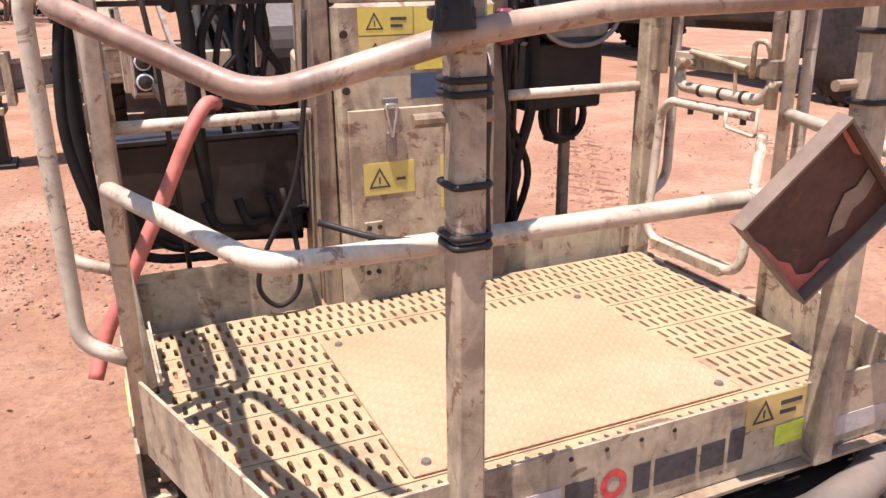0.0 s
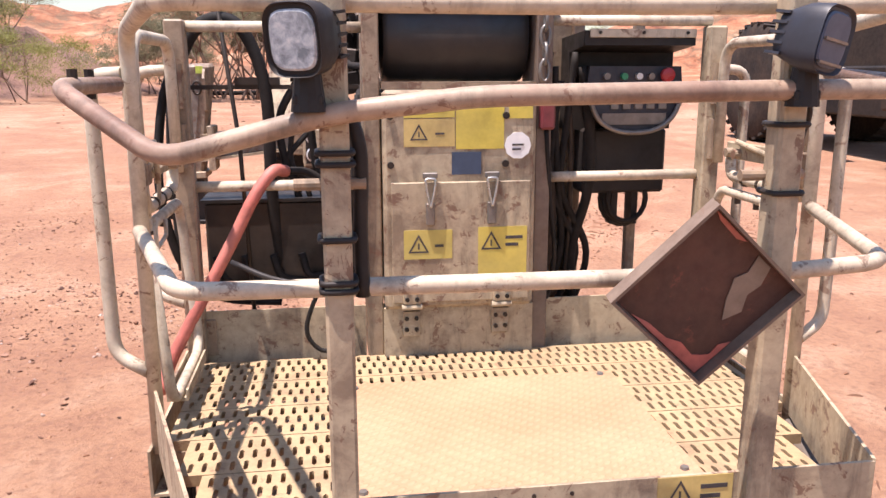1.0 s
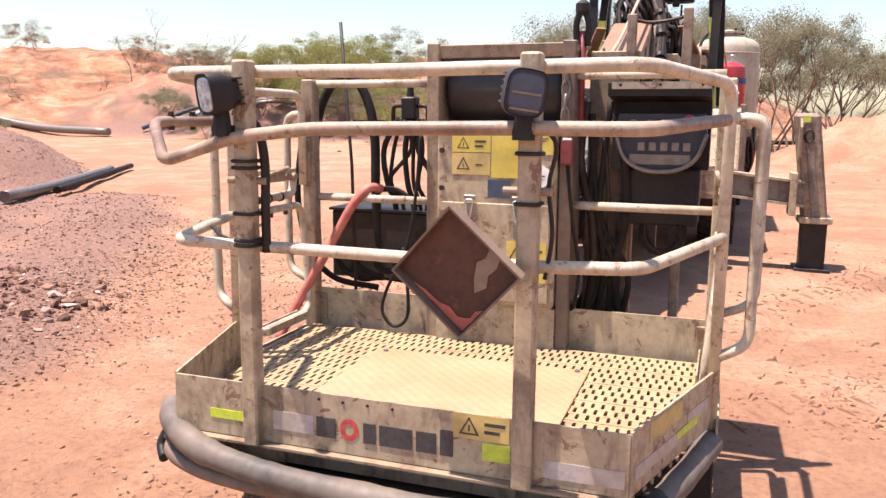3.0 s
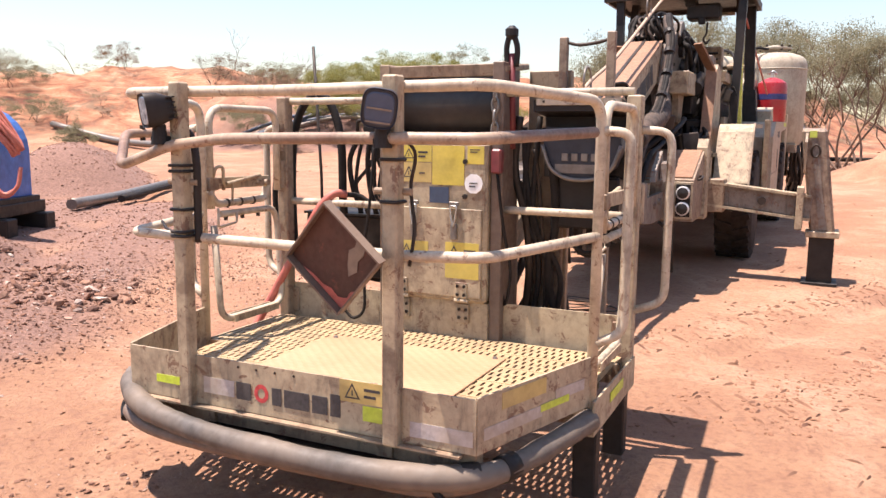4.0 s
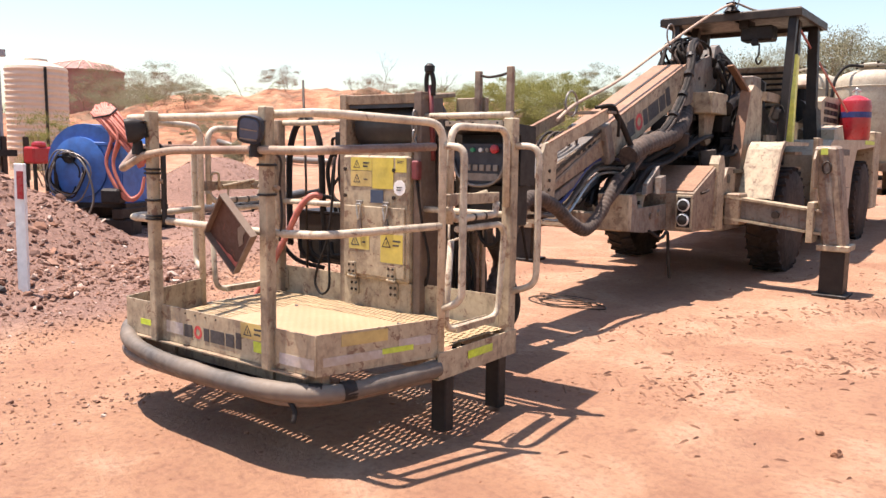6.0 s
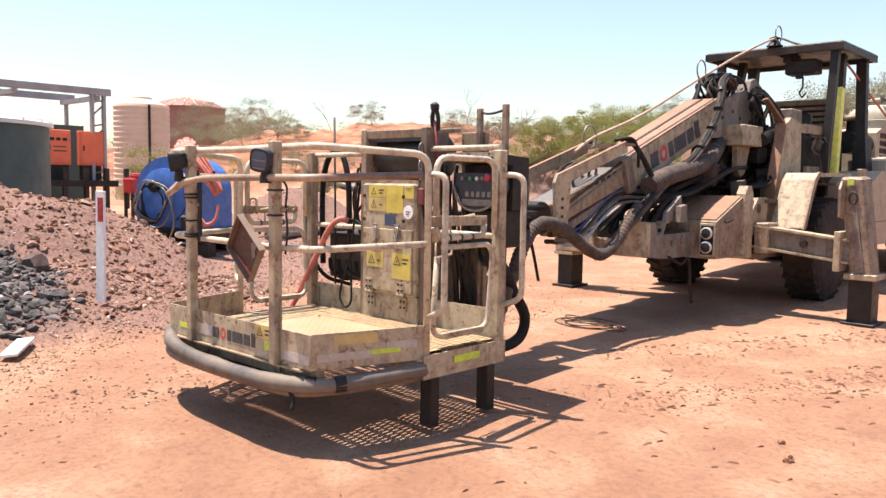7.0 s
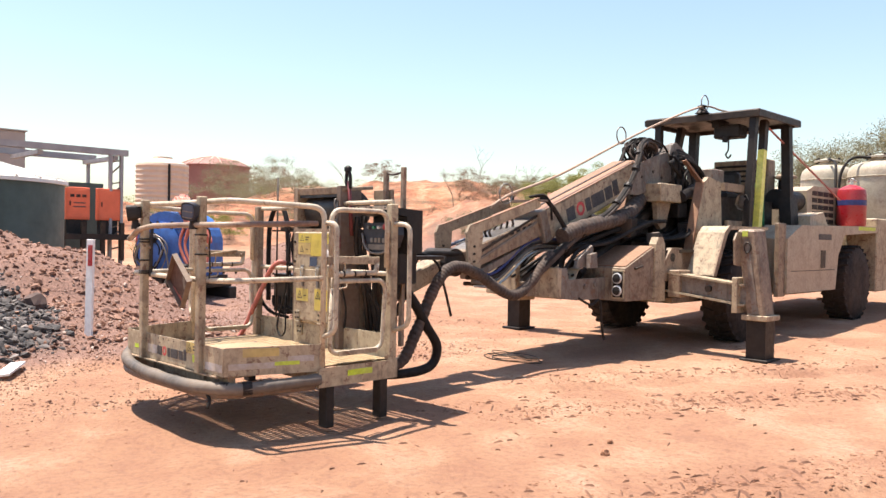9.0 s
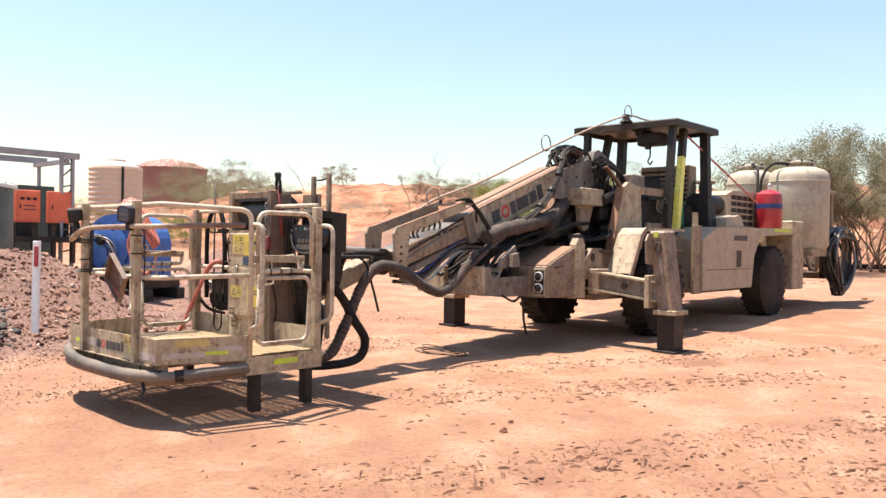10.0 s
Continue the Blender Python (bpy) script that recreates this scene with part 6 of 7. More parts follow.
# rear body
bm = nb()
prism(bm, [(8.98, 0.70), (8.98, 1.42), (9.45, 1.61), (12.60, 1.66), (12.60, 1.56), (11.1, 1.50), (10.85, 1.2), (10.75, 0.70)], "x", 1.55, 2.05)
rear = C("rear_body", bm, CREAM_CLEAN)
bm = nb()
prism(bm, [(8.98, 0.70), (8.98, 1.42), (9.45, 1.61), (12.60, 1.66), (12.60, 1.56), (11.1, 1.50), (10.85, 1.2), (10.75, 0.70)], "x", -0.15, 0.35)
C("rear_body", bm, CREAM_CLEAN)
for y0, y1, z0, z1, mt in ((10.15, 10.33, 1.02, 1.27, BLACK), (9.1, 10.7, 0.985, 0.995, DARKSTEEL), (10.05, 10.55, 1.42, 1.50, INK)):
    bm = nb()
    span(bm, (2.051, y0, z0), (2.0535, y1, z1))
    part("panel_mark", bm, mt, rear)
bm = nb()
span(bm, (2.051, 11.7, 1.585), (2.0535, 12.5, 1.64))
part("reflective_tape", bm, LIME, rear)
bm = nb()
span(bm, (1.3, 12.60, 0.60), (2.05, 13.15, 1.80), 0.02)
C("rear_column", bm, CREAM)
bm = nb()
span(bm, (-0.15, 12.60, 0.60), (0.6, 13.15, 1.80), 0.02)
C("rear_column", bm, CREAM)
bm = nb()
span(bm, (0.4, 10.2, 0.60), (1.5, 14.6, 1.41))
span(bm, (-0.1, 13.15, 1.18), (2.2, 14.4, 1.31))
C("rear_frame", bm, CREAM_DIRTY)
bm = nb()
prism(bm, [(10.75, 1.55), (10.75, 2.16), (11.0, 2.24), (12.25, 2.28), (12.25, 1.55)], "x", 0.5, 1.62)
eng = C("engine_cover", bm, CREAM_CLEAN)
for k in range(5):
    for j in range(4):
        bm = nb()
        y0, z0 = 10.95 + 0.23 * j, 1.68 + 0.105 * k
        span(bm, (1.618, y0, z0), (1.628, y0 + 0.19, z0 + 0.07))
        part("grille_slot", bm, BLACK, eng)
bm = nb()
rod(bm, (1.45, 10.0, 2.0), (1.45, 10.75, 2.0), 0.15, None, 18)
rod(bm, (1.45, 10.35, 2.14), (1.45, 10.35, 2.30), 0.10, None, 14)
C("air_cleaner", bm, BLACK)
bm = nb()
lathe(bm, (1.45, 10.35, 2.30), [(0.08, 0), (0.16, 0.02), (0.16, 0.05), (0.05, 0.10)], 16)
C("intake_cap", bm, CREAM_DIRTY)
bm = nb()
prism(bm, [(10.0, 1.6), (10.0, 1.75), (10.5, 1.82), (10.7, 1.6)], "x", 1.5, 1.95)
C("battery_cover", bm, CREAM_CLEAN)
# cooler behind the cab
bm = nb()
span(bm, (0.45, 10.1, 1.95), (1.3, 10.35, 2.60), 0.015)
cooler = C("cooler", bm, CREAM_DIRTY)
for k in range(7):
    bm = nb()
    box(bm, (0.875, 10.085, 2.06 + 0.075 * k), (0.76, 0.03, 0.025), (25, 0, 0))
    part("cooler_slat", bm, BLACK, cooler)


def pressure_tank(x, y, r, z0, z1):
    bm = nb()
    lathe(bm, (x, y, 0), [(r * 0.9, z0), (r, z0 + 0.08), (r, z1 - 0.28), (r * 0.985, z1 - 0.18), (r * 0.93, z1 - 0.10), (r * 0.80, z1 - 0.045), (r * 0.55, z1)], 40)
    t = C("pressure_tank", bm, TANK, "beige pressure tank", None, True)
    bm = nb()
    lathe(bm, (x, y, 0), [(r * 0.35, z1 - 0.02), (r * 0.35, z1 + 0.06), (r * 0.5, z1 + 0.07), (r * 0.5, z1 + 0.10), (r * 0.1, z1 + 0.14)], 28)
    part("lid", bm, TANK, t)
    for k in range(6):
        a = 2 * math.pi * k / 6
        bm = nb()
        rod(bm, (x + r * 0.43 * math.cos(a), y + r * 0.43 * math.sin(a), z1 + 0.05), (x + r * 0.43 * math.cos(a), y + r * 0.43 * math.sin(a), z1 + 0.14), 0.022, None, 6)
        part("lid_bolt", bm, DARKSTEEL, t)
    bm = nb()
    tube(bm, [(x + (r + 0.004) * math.cos(t_), y + (r + 0.004) * math.sin(t_), z1 - 0.27) for t_ in (2 * math.pi * j / 40 for j in range(40))], 0.010, 6, True)
    part("weld_band", bm, TANK, t)


pressure_tank(1.75, 13.72, 0.53, 1.30, 2.82)
pressure_tank(0.78, 13.95, 0.46, 1.40, 2.82)
bm = nb()
tube(bm, curve_through([(1.66, 13.45, 2.88), (1.45, 13.2, 2.86), (1.32, 13.05, 2.6), (1.30, 13.0, 2.1)], 6), 0.024, 8)
tube(bm, curve_through([(0.90, 13.65, 2.92), (1.12, 13.35, 2.80), (1.20, 13.15, 2.45), (1.22, 13.05, 2.0)], 6), 0.024, 8)
C("tank_hose", bm, RUBBER)
for yy in (14.35, 14.75):
    bm = nb()
    span(bm, (1.95, yy - 0.05, 0.75), (2.05, yy + 0.05, 2.45), 0.01)
    C("tank_upright", bm, CREAM_DIRTY)
bm = nb()
span(bm, (1.4, 14.28, 2.38), (2.08, 14.82, 2.44), 0.008)
C("tank_top_plate", bm, CREAM_DIRTY)
bm = nb()
span(bm, (1.2, 14.30, 0.75), (2.06, 14.80, 0.86), 0.008)
C("hanger_base", bm, CREAM_DIRTY)
bm = nb()
lathe(bm, (1.84, 12.0, 0), [(0.19, 1.63), (0.215, 1.68), (0.215, 2.16), (0.20, 2.23), (0.13, 2.28), (0.05, 2.31)], 28)
cyl = C("red_cylinder", bm, RED, "red cylinder with navy band", None, True)
bm = nb()
lathe(bm, (1.84, 12.0, 0), [(0.2165, 1.98), (0.2175, 1.985), (0.2175, 2.06), (0.2165, 2.065)], 28)
part("band", bm, BLUEBAND, cyl)
bm = nb()
rod(bm, (1.84, 12.0, 2.30), (1.84, 12.0, 2.38), 0.03, None, 8)
tube(bm, rounded([(1.78, 12.0, 2.36), (1.84, 12.0, 2.42), (1.90, 12.0, 2.36)], 0.03, 3), 0.012, 6)
part("valve", bm, STEEL, cyl)
# hose bundle on the rear hanger
random.seed(8)
hb = thing("charging_hose", (2.0, 14.6, 0.45), "bundle of black charging hose hung at the rear of the carrier", "hose")
for k in range(22):
    bm = nb()
    ry, rz = random.uniform(0.40, 1.02), random.uniform(0.46, 0.66)
    cxk, cyk = 2.16 + random.uniform(-0.08, 0.12), 14.85 + random.uniform(-0.14, 0.14)
    ph = random.uniform(0, 6.28)
    tube(bm, [(cxk + 0.05 * math.sin(2 * t + ph), cyk + ry * math.cos(t) * (0.8 + 0.2 * math.sin(t)), 1.08 + rz * math.sin(t)) for t in (2 * math.pi * j / 26 for j in range(26))], 0.026, 7, True)
    part("coil", bm, BLACK_GLOSS if k % 4 else GREYSTEEL, hb)
bm = nb()
beam(bm, (1.9, 14.85, 1.62), (2.30, 14.85, 1.66), 0.07, 0.07)
part("hanger", bm, CREAM_DIRTY, hb)

# ground coil of wire beside the boom shadow
wire = thing("wire_coil", (0.85, 4.85, ground_z(0.85, 4.85)), "loose coil of thin dark wire lying on the ground", "wire")
for k in range(5):
    bm = nb()
    rx, ry = random.uniform(0.16, 0.34), random.uniform(0.14, 0.26)
    ox, oy = random.uniform(-.06, .06), random.uniform(-.06, .06)
    tube(bm, [(0.85 + ox + rx * math.cos(t), 4.85 + oy + ry * math.sin(t), ground_z(0.85 + ox + rx * math.cos(t), 4.85 + oy + ry * math.sin(t)) + 0.006 + 0.008 * k * (1 + math.sin(t + k))) for t in (2 * math.pi * j / 24 for j in range(24))], 0.0045, 6, True)
    part("strand", bm, DARKSTEEL, wire)

# stay cable with its rings, from the boom to the canopy
stay = thing("stay_cable", (1.0, 8.7, 3.2), "dusty stay hose slung from the boom guard to the canopy", "cable")
bm = nb()
cl = curve_through([(1.02, 4.30, 1.66), (1.02, 4.6, 1.80), (1.02, 5.4, 2.05), (1.02, 6.6, 2.52), (1.0, 7.7, 2.92), (0.97, 8.70, 3.22), (1.1, 9.0, 3.19), (1.3, 9.4, 3.14)], 8)
tube(bm, cl, 0.014, 8)
part("line", bm, ROPE, stay)
for y, z in ((4.53, 1.80), (6.60, 2.60), (8.65, 3.26)):
    bm = nb()
    tube(bm, [(1.02, y + 0.10 * math.cos(t), z + 0.10 * math.sin(t)) for t in (2 * math.pi * j / 18 for j in range(18))], 0.008, 6, True)
    part("ring", bm, GREYSTEEL, stay)


# ---- surroundings ----
def ico():
    bm = nb()
    bmesh.ops.create_icosphere(bm, subdivisions=1, radius=1.0)
    v = np.array([p.co[:] for p in bm.verts])
    f = np.array([[q.index for q in p.verts] for p in bm.faces])
    bm.free()
    return v, f


ICO_V, ICO_F = ico()


def scatter(name, spots, material, label, category, flat=0.7, seed=1):
    """Many stones in one mesh; spots are (x, y, size)."""
    rng = np.random.default_rng(seed)
    V, F = [], []
    k = len(ICO_V)
    for n, (x, y, s) in enumerate(spots):
        q = rng.normal(size=4)
        q /= np.linalg.norm(q)
        a, b, c, d = q
        R = np.array([[1 - 2 * (c * c + d * d), 2 * (b * c - a * d), 2 * (b * d + a * c)], [2 * (b * c + a * d), 1 - 2 * (b * b + d * d), 2 * (c * d - a * b)], [2 * (b * d - a * c), 2 * (c * d + a * b), 1 - 2 * (b * b + c * c)]])
        p = ICO_V * rng.uniform(0.55, 1.3, (k, 1)) * np.array([1.0, rng.uniform(0.5, 0.9), rng.uniform(0.3, 0.7)])
        p = (p @ R.T) * s
        p[:, 2] *= flat
        p += np.array([x, y, ground_z(x, y) + s * flat * 0.25])
        V.append(p)
        F.append(ICO_F + n * k)
    me = bpy.data.meshes.new(name)
    me.from_pydata(np.concatenate(V).tolist(), [], np.concatenate(F).tolist())
    me.materials.append(material)
    return tagged(new(name, me), label, category, kind="stuff")


rng = random.Random(4)
grey, red, clods = [], [], []
while len(grey) < 9500:
    x, y = rng.uniform(-6, -0.6), rng.uniform(-4.0, 3.0)
    if rng.random() < grey_zone(x, y):
        grey.append((x, y, 0.011 + 0.058 * rng.random() ** 3 + (0.05 if rng.random() < 0.012 else 0)))
while len(red) < 8500:
    x, y = rng.uniform(-8, -0.6), rng.uniform(-4.5, 5.2)
    if x < -2.0 and y < 3.7 and mound(x, y) > 0.04 and (rng.random() > grey_zone(x, y) or rng.random() < 0.15):
        red.append((x, y, 0.009 + 0.042 * rng.random() ** 3 + 0.05 * rng.random() ** 14))
while len(red) < 17000:
    x, y = rng.uniform(-13, -0.4), rng.uniform(1.5, 13)
    if mound(x, y) > 0.025:
        red.append((x, y, 0.006 + 0.018 * rng.random() ** 3 + 0.02 * rng.random() ** 12))
pebbles = []
while len(pebbles) < 15000:
    x, y = rng.uniform(-4.6, 0.3), rng.uniform(-0.6, 7.0)
    n = noise.noise((x * 0.55 + 3.0, y * 0.55, 12.0)) + 0.9 * ridge(x, y, -1.6, 0.6, -2.9, 4.6, 1.1)
    if rng.random() < smoothstep(-0.15, 0.75, n) + 0.05:
        pebbles.append((x, y, 0.0035 + 0.013 * rng.random() ** 3 + 0.014 * rng.random() ** 16))
scatter("ground_pebbles", pebbles, ROCK_RED, "loose reddish pebbles strewn on the flat", "pebbles", 0.7, 9)
scatter("grey_rubble", grey, ROCK_GREY, "broken grey and whitish rock on the mound", "rubble", 0.75, 2)
scatter("red_rubble", red, ROCK_RED, "loose reddish gravel on mound and windrow", "rubble", 0.75, 3)
for _ in range(7000):
    x, y = rng.uniform(-6, 11), rng.uniform(-4, 16)
    clods.append((x, y, 0.004 + 0.020 * rng.random() ** 5))
for _ in range(6500):
    x, y = rng.uniform(-4.5, 1.0), rng.uniform(-0.5, 8)
    clods.append((x, y, 0.004 + 0.012 * rng.random() ** 3))
for _ in range(420):
    x, y = rng.uniform(-12, 20), rng.uniform(14, 40)
    clods.append((x, y, 0.03 + 0.08 * rng.random() ** 3))
TRACKS = (((3.45, 0.75), (5.6, 5.2), 80), ((4.05, 2.4), (6.0, 3.9), 40), ((2.27, 2.8), (4.05, 5.9), 50), ((1.5, 3.85), (4.6, 9.5), 60), ((1.85, 2.6), (4.3, 6.6), 50), ((3.2, 0.9), (6.0, 6.2), 70), ((4.3, 0.9), (6.6, 5.3), 50))
# lugs of tyre tracks pressed up beside the carrier
for (ax, ay), (bx, by), n in TRACKS:
    dx, dy = bx - ax, by - ay
    L = math.hypot(dx, dy)
    nx, ny = -dy / L, dx / L
    for k in range(n):
        t = k / n
        for side in (-1, 1):
            if rng.random() < 0.3:
                continue
            for j in range(9):
                w = side * (0.04 + 0.026 * j) + rng.uniform(-.035, .035)
                u = t + (0.028 * j + rng.uniform(-.06, .06)) / L
                clods.append((ax + dx * u + nx * w, ay + dy * u + ny * w, 0.005 + 0.017 * rng.random() ** 2))


def tyre_marks():
    """Low ridges of pressed earth: the rungs and broken edges of the tracks, and stray scuffs."""
    r = random.Random(52)
    V, F = [], []

    def ridge_bit(x, y, ang, length, width, high):
        c, s = math.cos(ang), math.sin(ang)
        i = len(V)
        for a, b, up in ((-0.5, r.uniform(-.3, .3), 0), (-0.25, 0.5, 0), (0.2, r.uniform(.3, .6), 0), (0.5, r.uniform(-.3, .3), 0), (0.25, -0.5, 0), (-0.2, -r.uniform(.3, .6), 0), (-0.15, 0.05, 1), (0.2, -0.05, 1)):
            px, py = x + a * length * c - b * width * s, y + a * length * s + b * width * c
            V.append((px, py, ground_z(px, py) + (high if up else -0.004)))
        F.extend([(i, i + 6, i + 1), (i + 1, i + 6, i + 7, i + 2), (i + 2, i + 7, i + 3), (i + 3, i + 7, i + 4), (i + 4, i + 7, i + 6, i + 5), (i + 5, i + 6, i)])

    for (ax, ay), (bx, by), _ in TRACKS:
        dx, dy = bx - ax, by - ay
        L = math.hypot(dx, dy)
        ang = math.atan2(dy, dx)
        dx, dy = dx / L, dy / L
        d = 0.0
        while d < L:
            d += 0.19 + r.uniform(-.02, .02)
            fade = noise.noise((ax + dx * d * 0.9, ay + dy * d * 0.9, 4.0))
            if fade < -0.12:
                continue
            x, y = ax + dx * d, ay + dy * d
            ridge_bit(x, y, ang + 1.25 + r.uniform(-.15, .15), r.uniform(.13, .25), r.uniform(.014, .034), 0.012)
            for side in (-1, 1):
                for _ in range(2):
                    if r.random() < 0.6:
                        w = side * 0.15 + r.uniform(-.03, .03)
                        u = r.uniform(0, .19)
                        ridge_bit(x + dx * u - dy * w, y + dy * u + dx * w, ang + r.uniform(-.35, .35), r.uniform(.04, .13), r.uniform(.008, .026), 0.012)
    for _ in range(420):
        x, y = r.uniform(1.9, 6.5), r.uniform(0.6, 9.0)
        if noise.noise((x * 0.9, y * 0.9, 2.0)) > -0.05:
            ridge_bit(x, y, 1.05 + r.gauss(0, .6), r.uniform(.02, .11), r.uniform(.006, .020), 0.010)
    me = bpy.data.meshes.new("tyre_marks")
    me.from_pydata(V, [], F)
    me.materials.append(TRACK)
    tagged(new("tyre_marks", me), "broken tyre tread marks pressed in red earth", "tyre marks", kind="stuff")


tyre_marks()
scatter("earth_clods", clods, CLOD, "small clods of dry red earth on the flat", "clods", 0.4, 5)

# single stones that stand out
for x, y, s, mt, lb in ((3.42, 2.74, 0.028, CLOD, "fist-sized brown stone on the flat ground"), (3.30, 2.98, 0.022, CLOD, "small brown stone on the flat ground"), (-3.3, 1.5, 0.12, ROCK_BROWN, "large dark brown boulder on the rubble mound"), (-2.9, 0.4, 0.14, ROCK_GREY, "grey boulder on the rubble mound"), (-1.9, 0.35, 0.09, ROCK_GREY, "pale grey stone at the mound's foot")):
    bm = nb()
    bmesh.ops.create_icosphere(bm, subdivisions=2, radius=s, matrix=Matrix.Translation((x, y, ground_z(x, y) + s * 0.45)))
    for v in bm.verts:
        v.co += (v.co - Vector((x, y, ground_z(x, y) + s * 0.45))).normalized() * s * 0.55 * noise.noise(v.co * (1.2 / s))
    ob = part("stone", bm, mt)
    tagged(ob, lb, "stone", "loose stones")

# pale board on the mound's foot
bd_ = thing("board_offcut", (-1.55, 0.75, ground_z(-1.55, 0.75)), "pale broken board lying on rubble", "board")
bm = nb()
box(bm, (-1.55, 0.75, ground_z(-1.55, 0.75) + 0.05), (0.34, 0.13, 0.02), (6, 10, -40))
part("plank", bm, WHITE, bd_)

# guide post
gx, gy = -2.39, 1.76
gp = thing("guide_post", (gx, gy, ground_z(gx, gy)), "white road guide post with red reflector in rubble", "guide post")
bm = nb()
box(bm, (gx, gy, ground_z(gx, gy) + 0.48), (0.10, 0.03, 1.10), (0, 1.0, 20), 0.004)
part("post", bm, WHITE, gp)
bm = nb()
box(bm, (gx + 0.030, gy - 0.012, ground_z(gx, gy) + 0.86), (0.055, 0.012, 0.22), (0, 1.0, 20))
part("reflector", bm, RED, gp)

# blue hose reel on its skid
rx_, ry_ = -5.95, 4.55
rz0 = 0.27
reel = thing("hose_reel", (rx_, ry_, rz0), "blue powered hose reel on a dark timber skid", "hose reel")
rm = Matrix.Translation((rx_, ry_, rz0)) @ pose(0, 0, 0, 0, 0, 25) @ Matrix.Scale(0.98, 4)


def R(name, bm, material, label="", smooth=False):
    bmesh.ops.transform(bm, matrix=rm, verts=bm.verts)
    return part(name, bm, material, reel, label, smooth)


for y in (-0.42, 0.42):
    R("skid_beam", span(nb(), (-0.85, y - 0.11, -0.02), (0.75, y + 0.11, 0.22), 0.015), BLACK)
for x in (-0.6, 0.0, 0.55):
    R("cross_beam", span(nb(), (x - 0.08, -0.55, 0.22), (x + 0.08, 0.55, 0.36), 0.01), DARKSTEEL)
R("base_plate", span(nb(), (-0.62, -0.45, 0.36), (0.62, 0.45, 0.42), 0.006), BLACK)
bm = nb()
arc = [(-0.55, 0.42)] + [(0.55 * math.cos(math.pi - a), 0.95 + 0.50 * math.sin(a)) for a in (math.pi * j / 14 for j in range(15))] + [(0.55, 0.42)]
prism(bm, arc, "y", -0.40, 0.40)
R("housing", bm, BLUE, "blue rounded housing")
R("face_disc", lathe(nb(), (-0.05, -0.40, 0.88), [(0.40, 0.0), (0.40, -0.05), (0.30, -0.08), (0.001, -0.08)], 32, "y"), BLUE, "", True)
R("hub", lathe(nb(), (-0.16, -0.48, 1.02), [(0.09, 0.0), (0.09, -0.04), (0.04, -0.06)], 18, "y"), BLACK)
R("side_panel", prism(nb(), [(0.20, 0.44), (0.20, 1.16), (0.54, 1.16), (0.54, 0.44)], "y", -0.425, -0.402), BLUE)
R("panel_ledge", span(nb(), (-0.12, -0.45, 1.165), (0.54, -0.40, 1.215), 0.01), BLUE)
R("frame_bar", span(nb(), (-0.42, -0.47, 0.42), (-0.36, -0.41, 1.0)), DARKSTEEL)
R("motor", span(nb(), (0.35, -0.62, 0.42), (0.62, -0.42, 0.62), 0.03), BLACK)
random.seed(31)
for k in range(6):
    rr = random.uniform(0.26, 0.36)
    bm = nb()
    cxr, czr = -0.24 + 0.03 * k, 0.78 + random.uniform(-.04, .06)
    tube(bm, [(cxr + rr * 0.92 * math.cos(t) + 0.03 * math.sin(3 * t), -0.53 - 0.012 * k, czr + rr * math.sin(t)) for t in (0.5 * k + 1.85 * math.pi * j / 22 for j in range(23))], 0.010, 6)
    R("cable_loop", bm, GREYSTEEL if k % 2 else RUBBER)
bm = nb()
tube(bm, curve_through([(-0.10, -0.56, 1.05), (0.08, -0.60, 0.98), (0.22, -0.62, 0.76), (0.26, -0.62, 0.45), (0.12, -0.66, 0.15), (-0.08, -0.70, -0.02)], 6), 0.014, 6)
R("cable_loop", bm, GREYSTEEL)
for k in range(24):
    bm = nb()
    a = (k % 8) / 8
    row = k // 8
    j1, j2 = random.uniform(-.02, .02), random.uniform(-.03, .03)
    pts = [(0.06 + 0.26 * a + j1, -0.30 + 0.06 * row, 1.60 + 0.05 * row + j2), (0.16 + 0.26 * a, -0.40 + 0.06 * row, 1.56 + 0.04 * row), (0.44 + 0.22 * a, -0.46 + 0.05 * row + j1, 1.30 + 0.05 * a + 0.03 * row), (0.70 + 0.16 * a, -0.46 + 0.05 * row, 1.05 + 0.06 * a + j2), (0.80 + 0.12 * a + j1, -0.42, 0.88 + 0.10 * a)]
    if k % 4 == 0:
        pts = pts[:3] + [(0.40 + 0.2 * a, -0.52, 0.92), (0.66 + 0.1 * a, -0.54, 0.50 + j2), (0.86, -0.50, 0.56), (0.90, -0.46, 0.78)]
    tube(bm, curve_through(pts, 6), 0.021, 7)
    R("red_hose", bm, REDSTRAP, "orange-red hose bundle")
bm = nb()
tube(bm, rounded([(0.14, -0.42, 1.52), (0.42, -0.44, 1.56), (0.42, -0.26, 1.66), (0.14, -0.24, 1.60)], 0.06, 4, True), 0.014, 6, True)
R("bundle_tie", bm, BLACK)
# pipes lying about
def pipe(pts, r, material, label, group="poly pipes"):
    p = [(x, y, ground_z(x, y) + r + dz) for x, y, dz in pts]
    ob = thing("poly_pipe", p[0], label, "pipe", group)
    bm = nb()
    tube(bm, curve_through(p, 6), r, 8)
    part("tube", bm, material, ob)


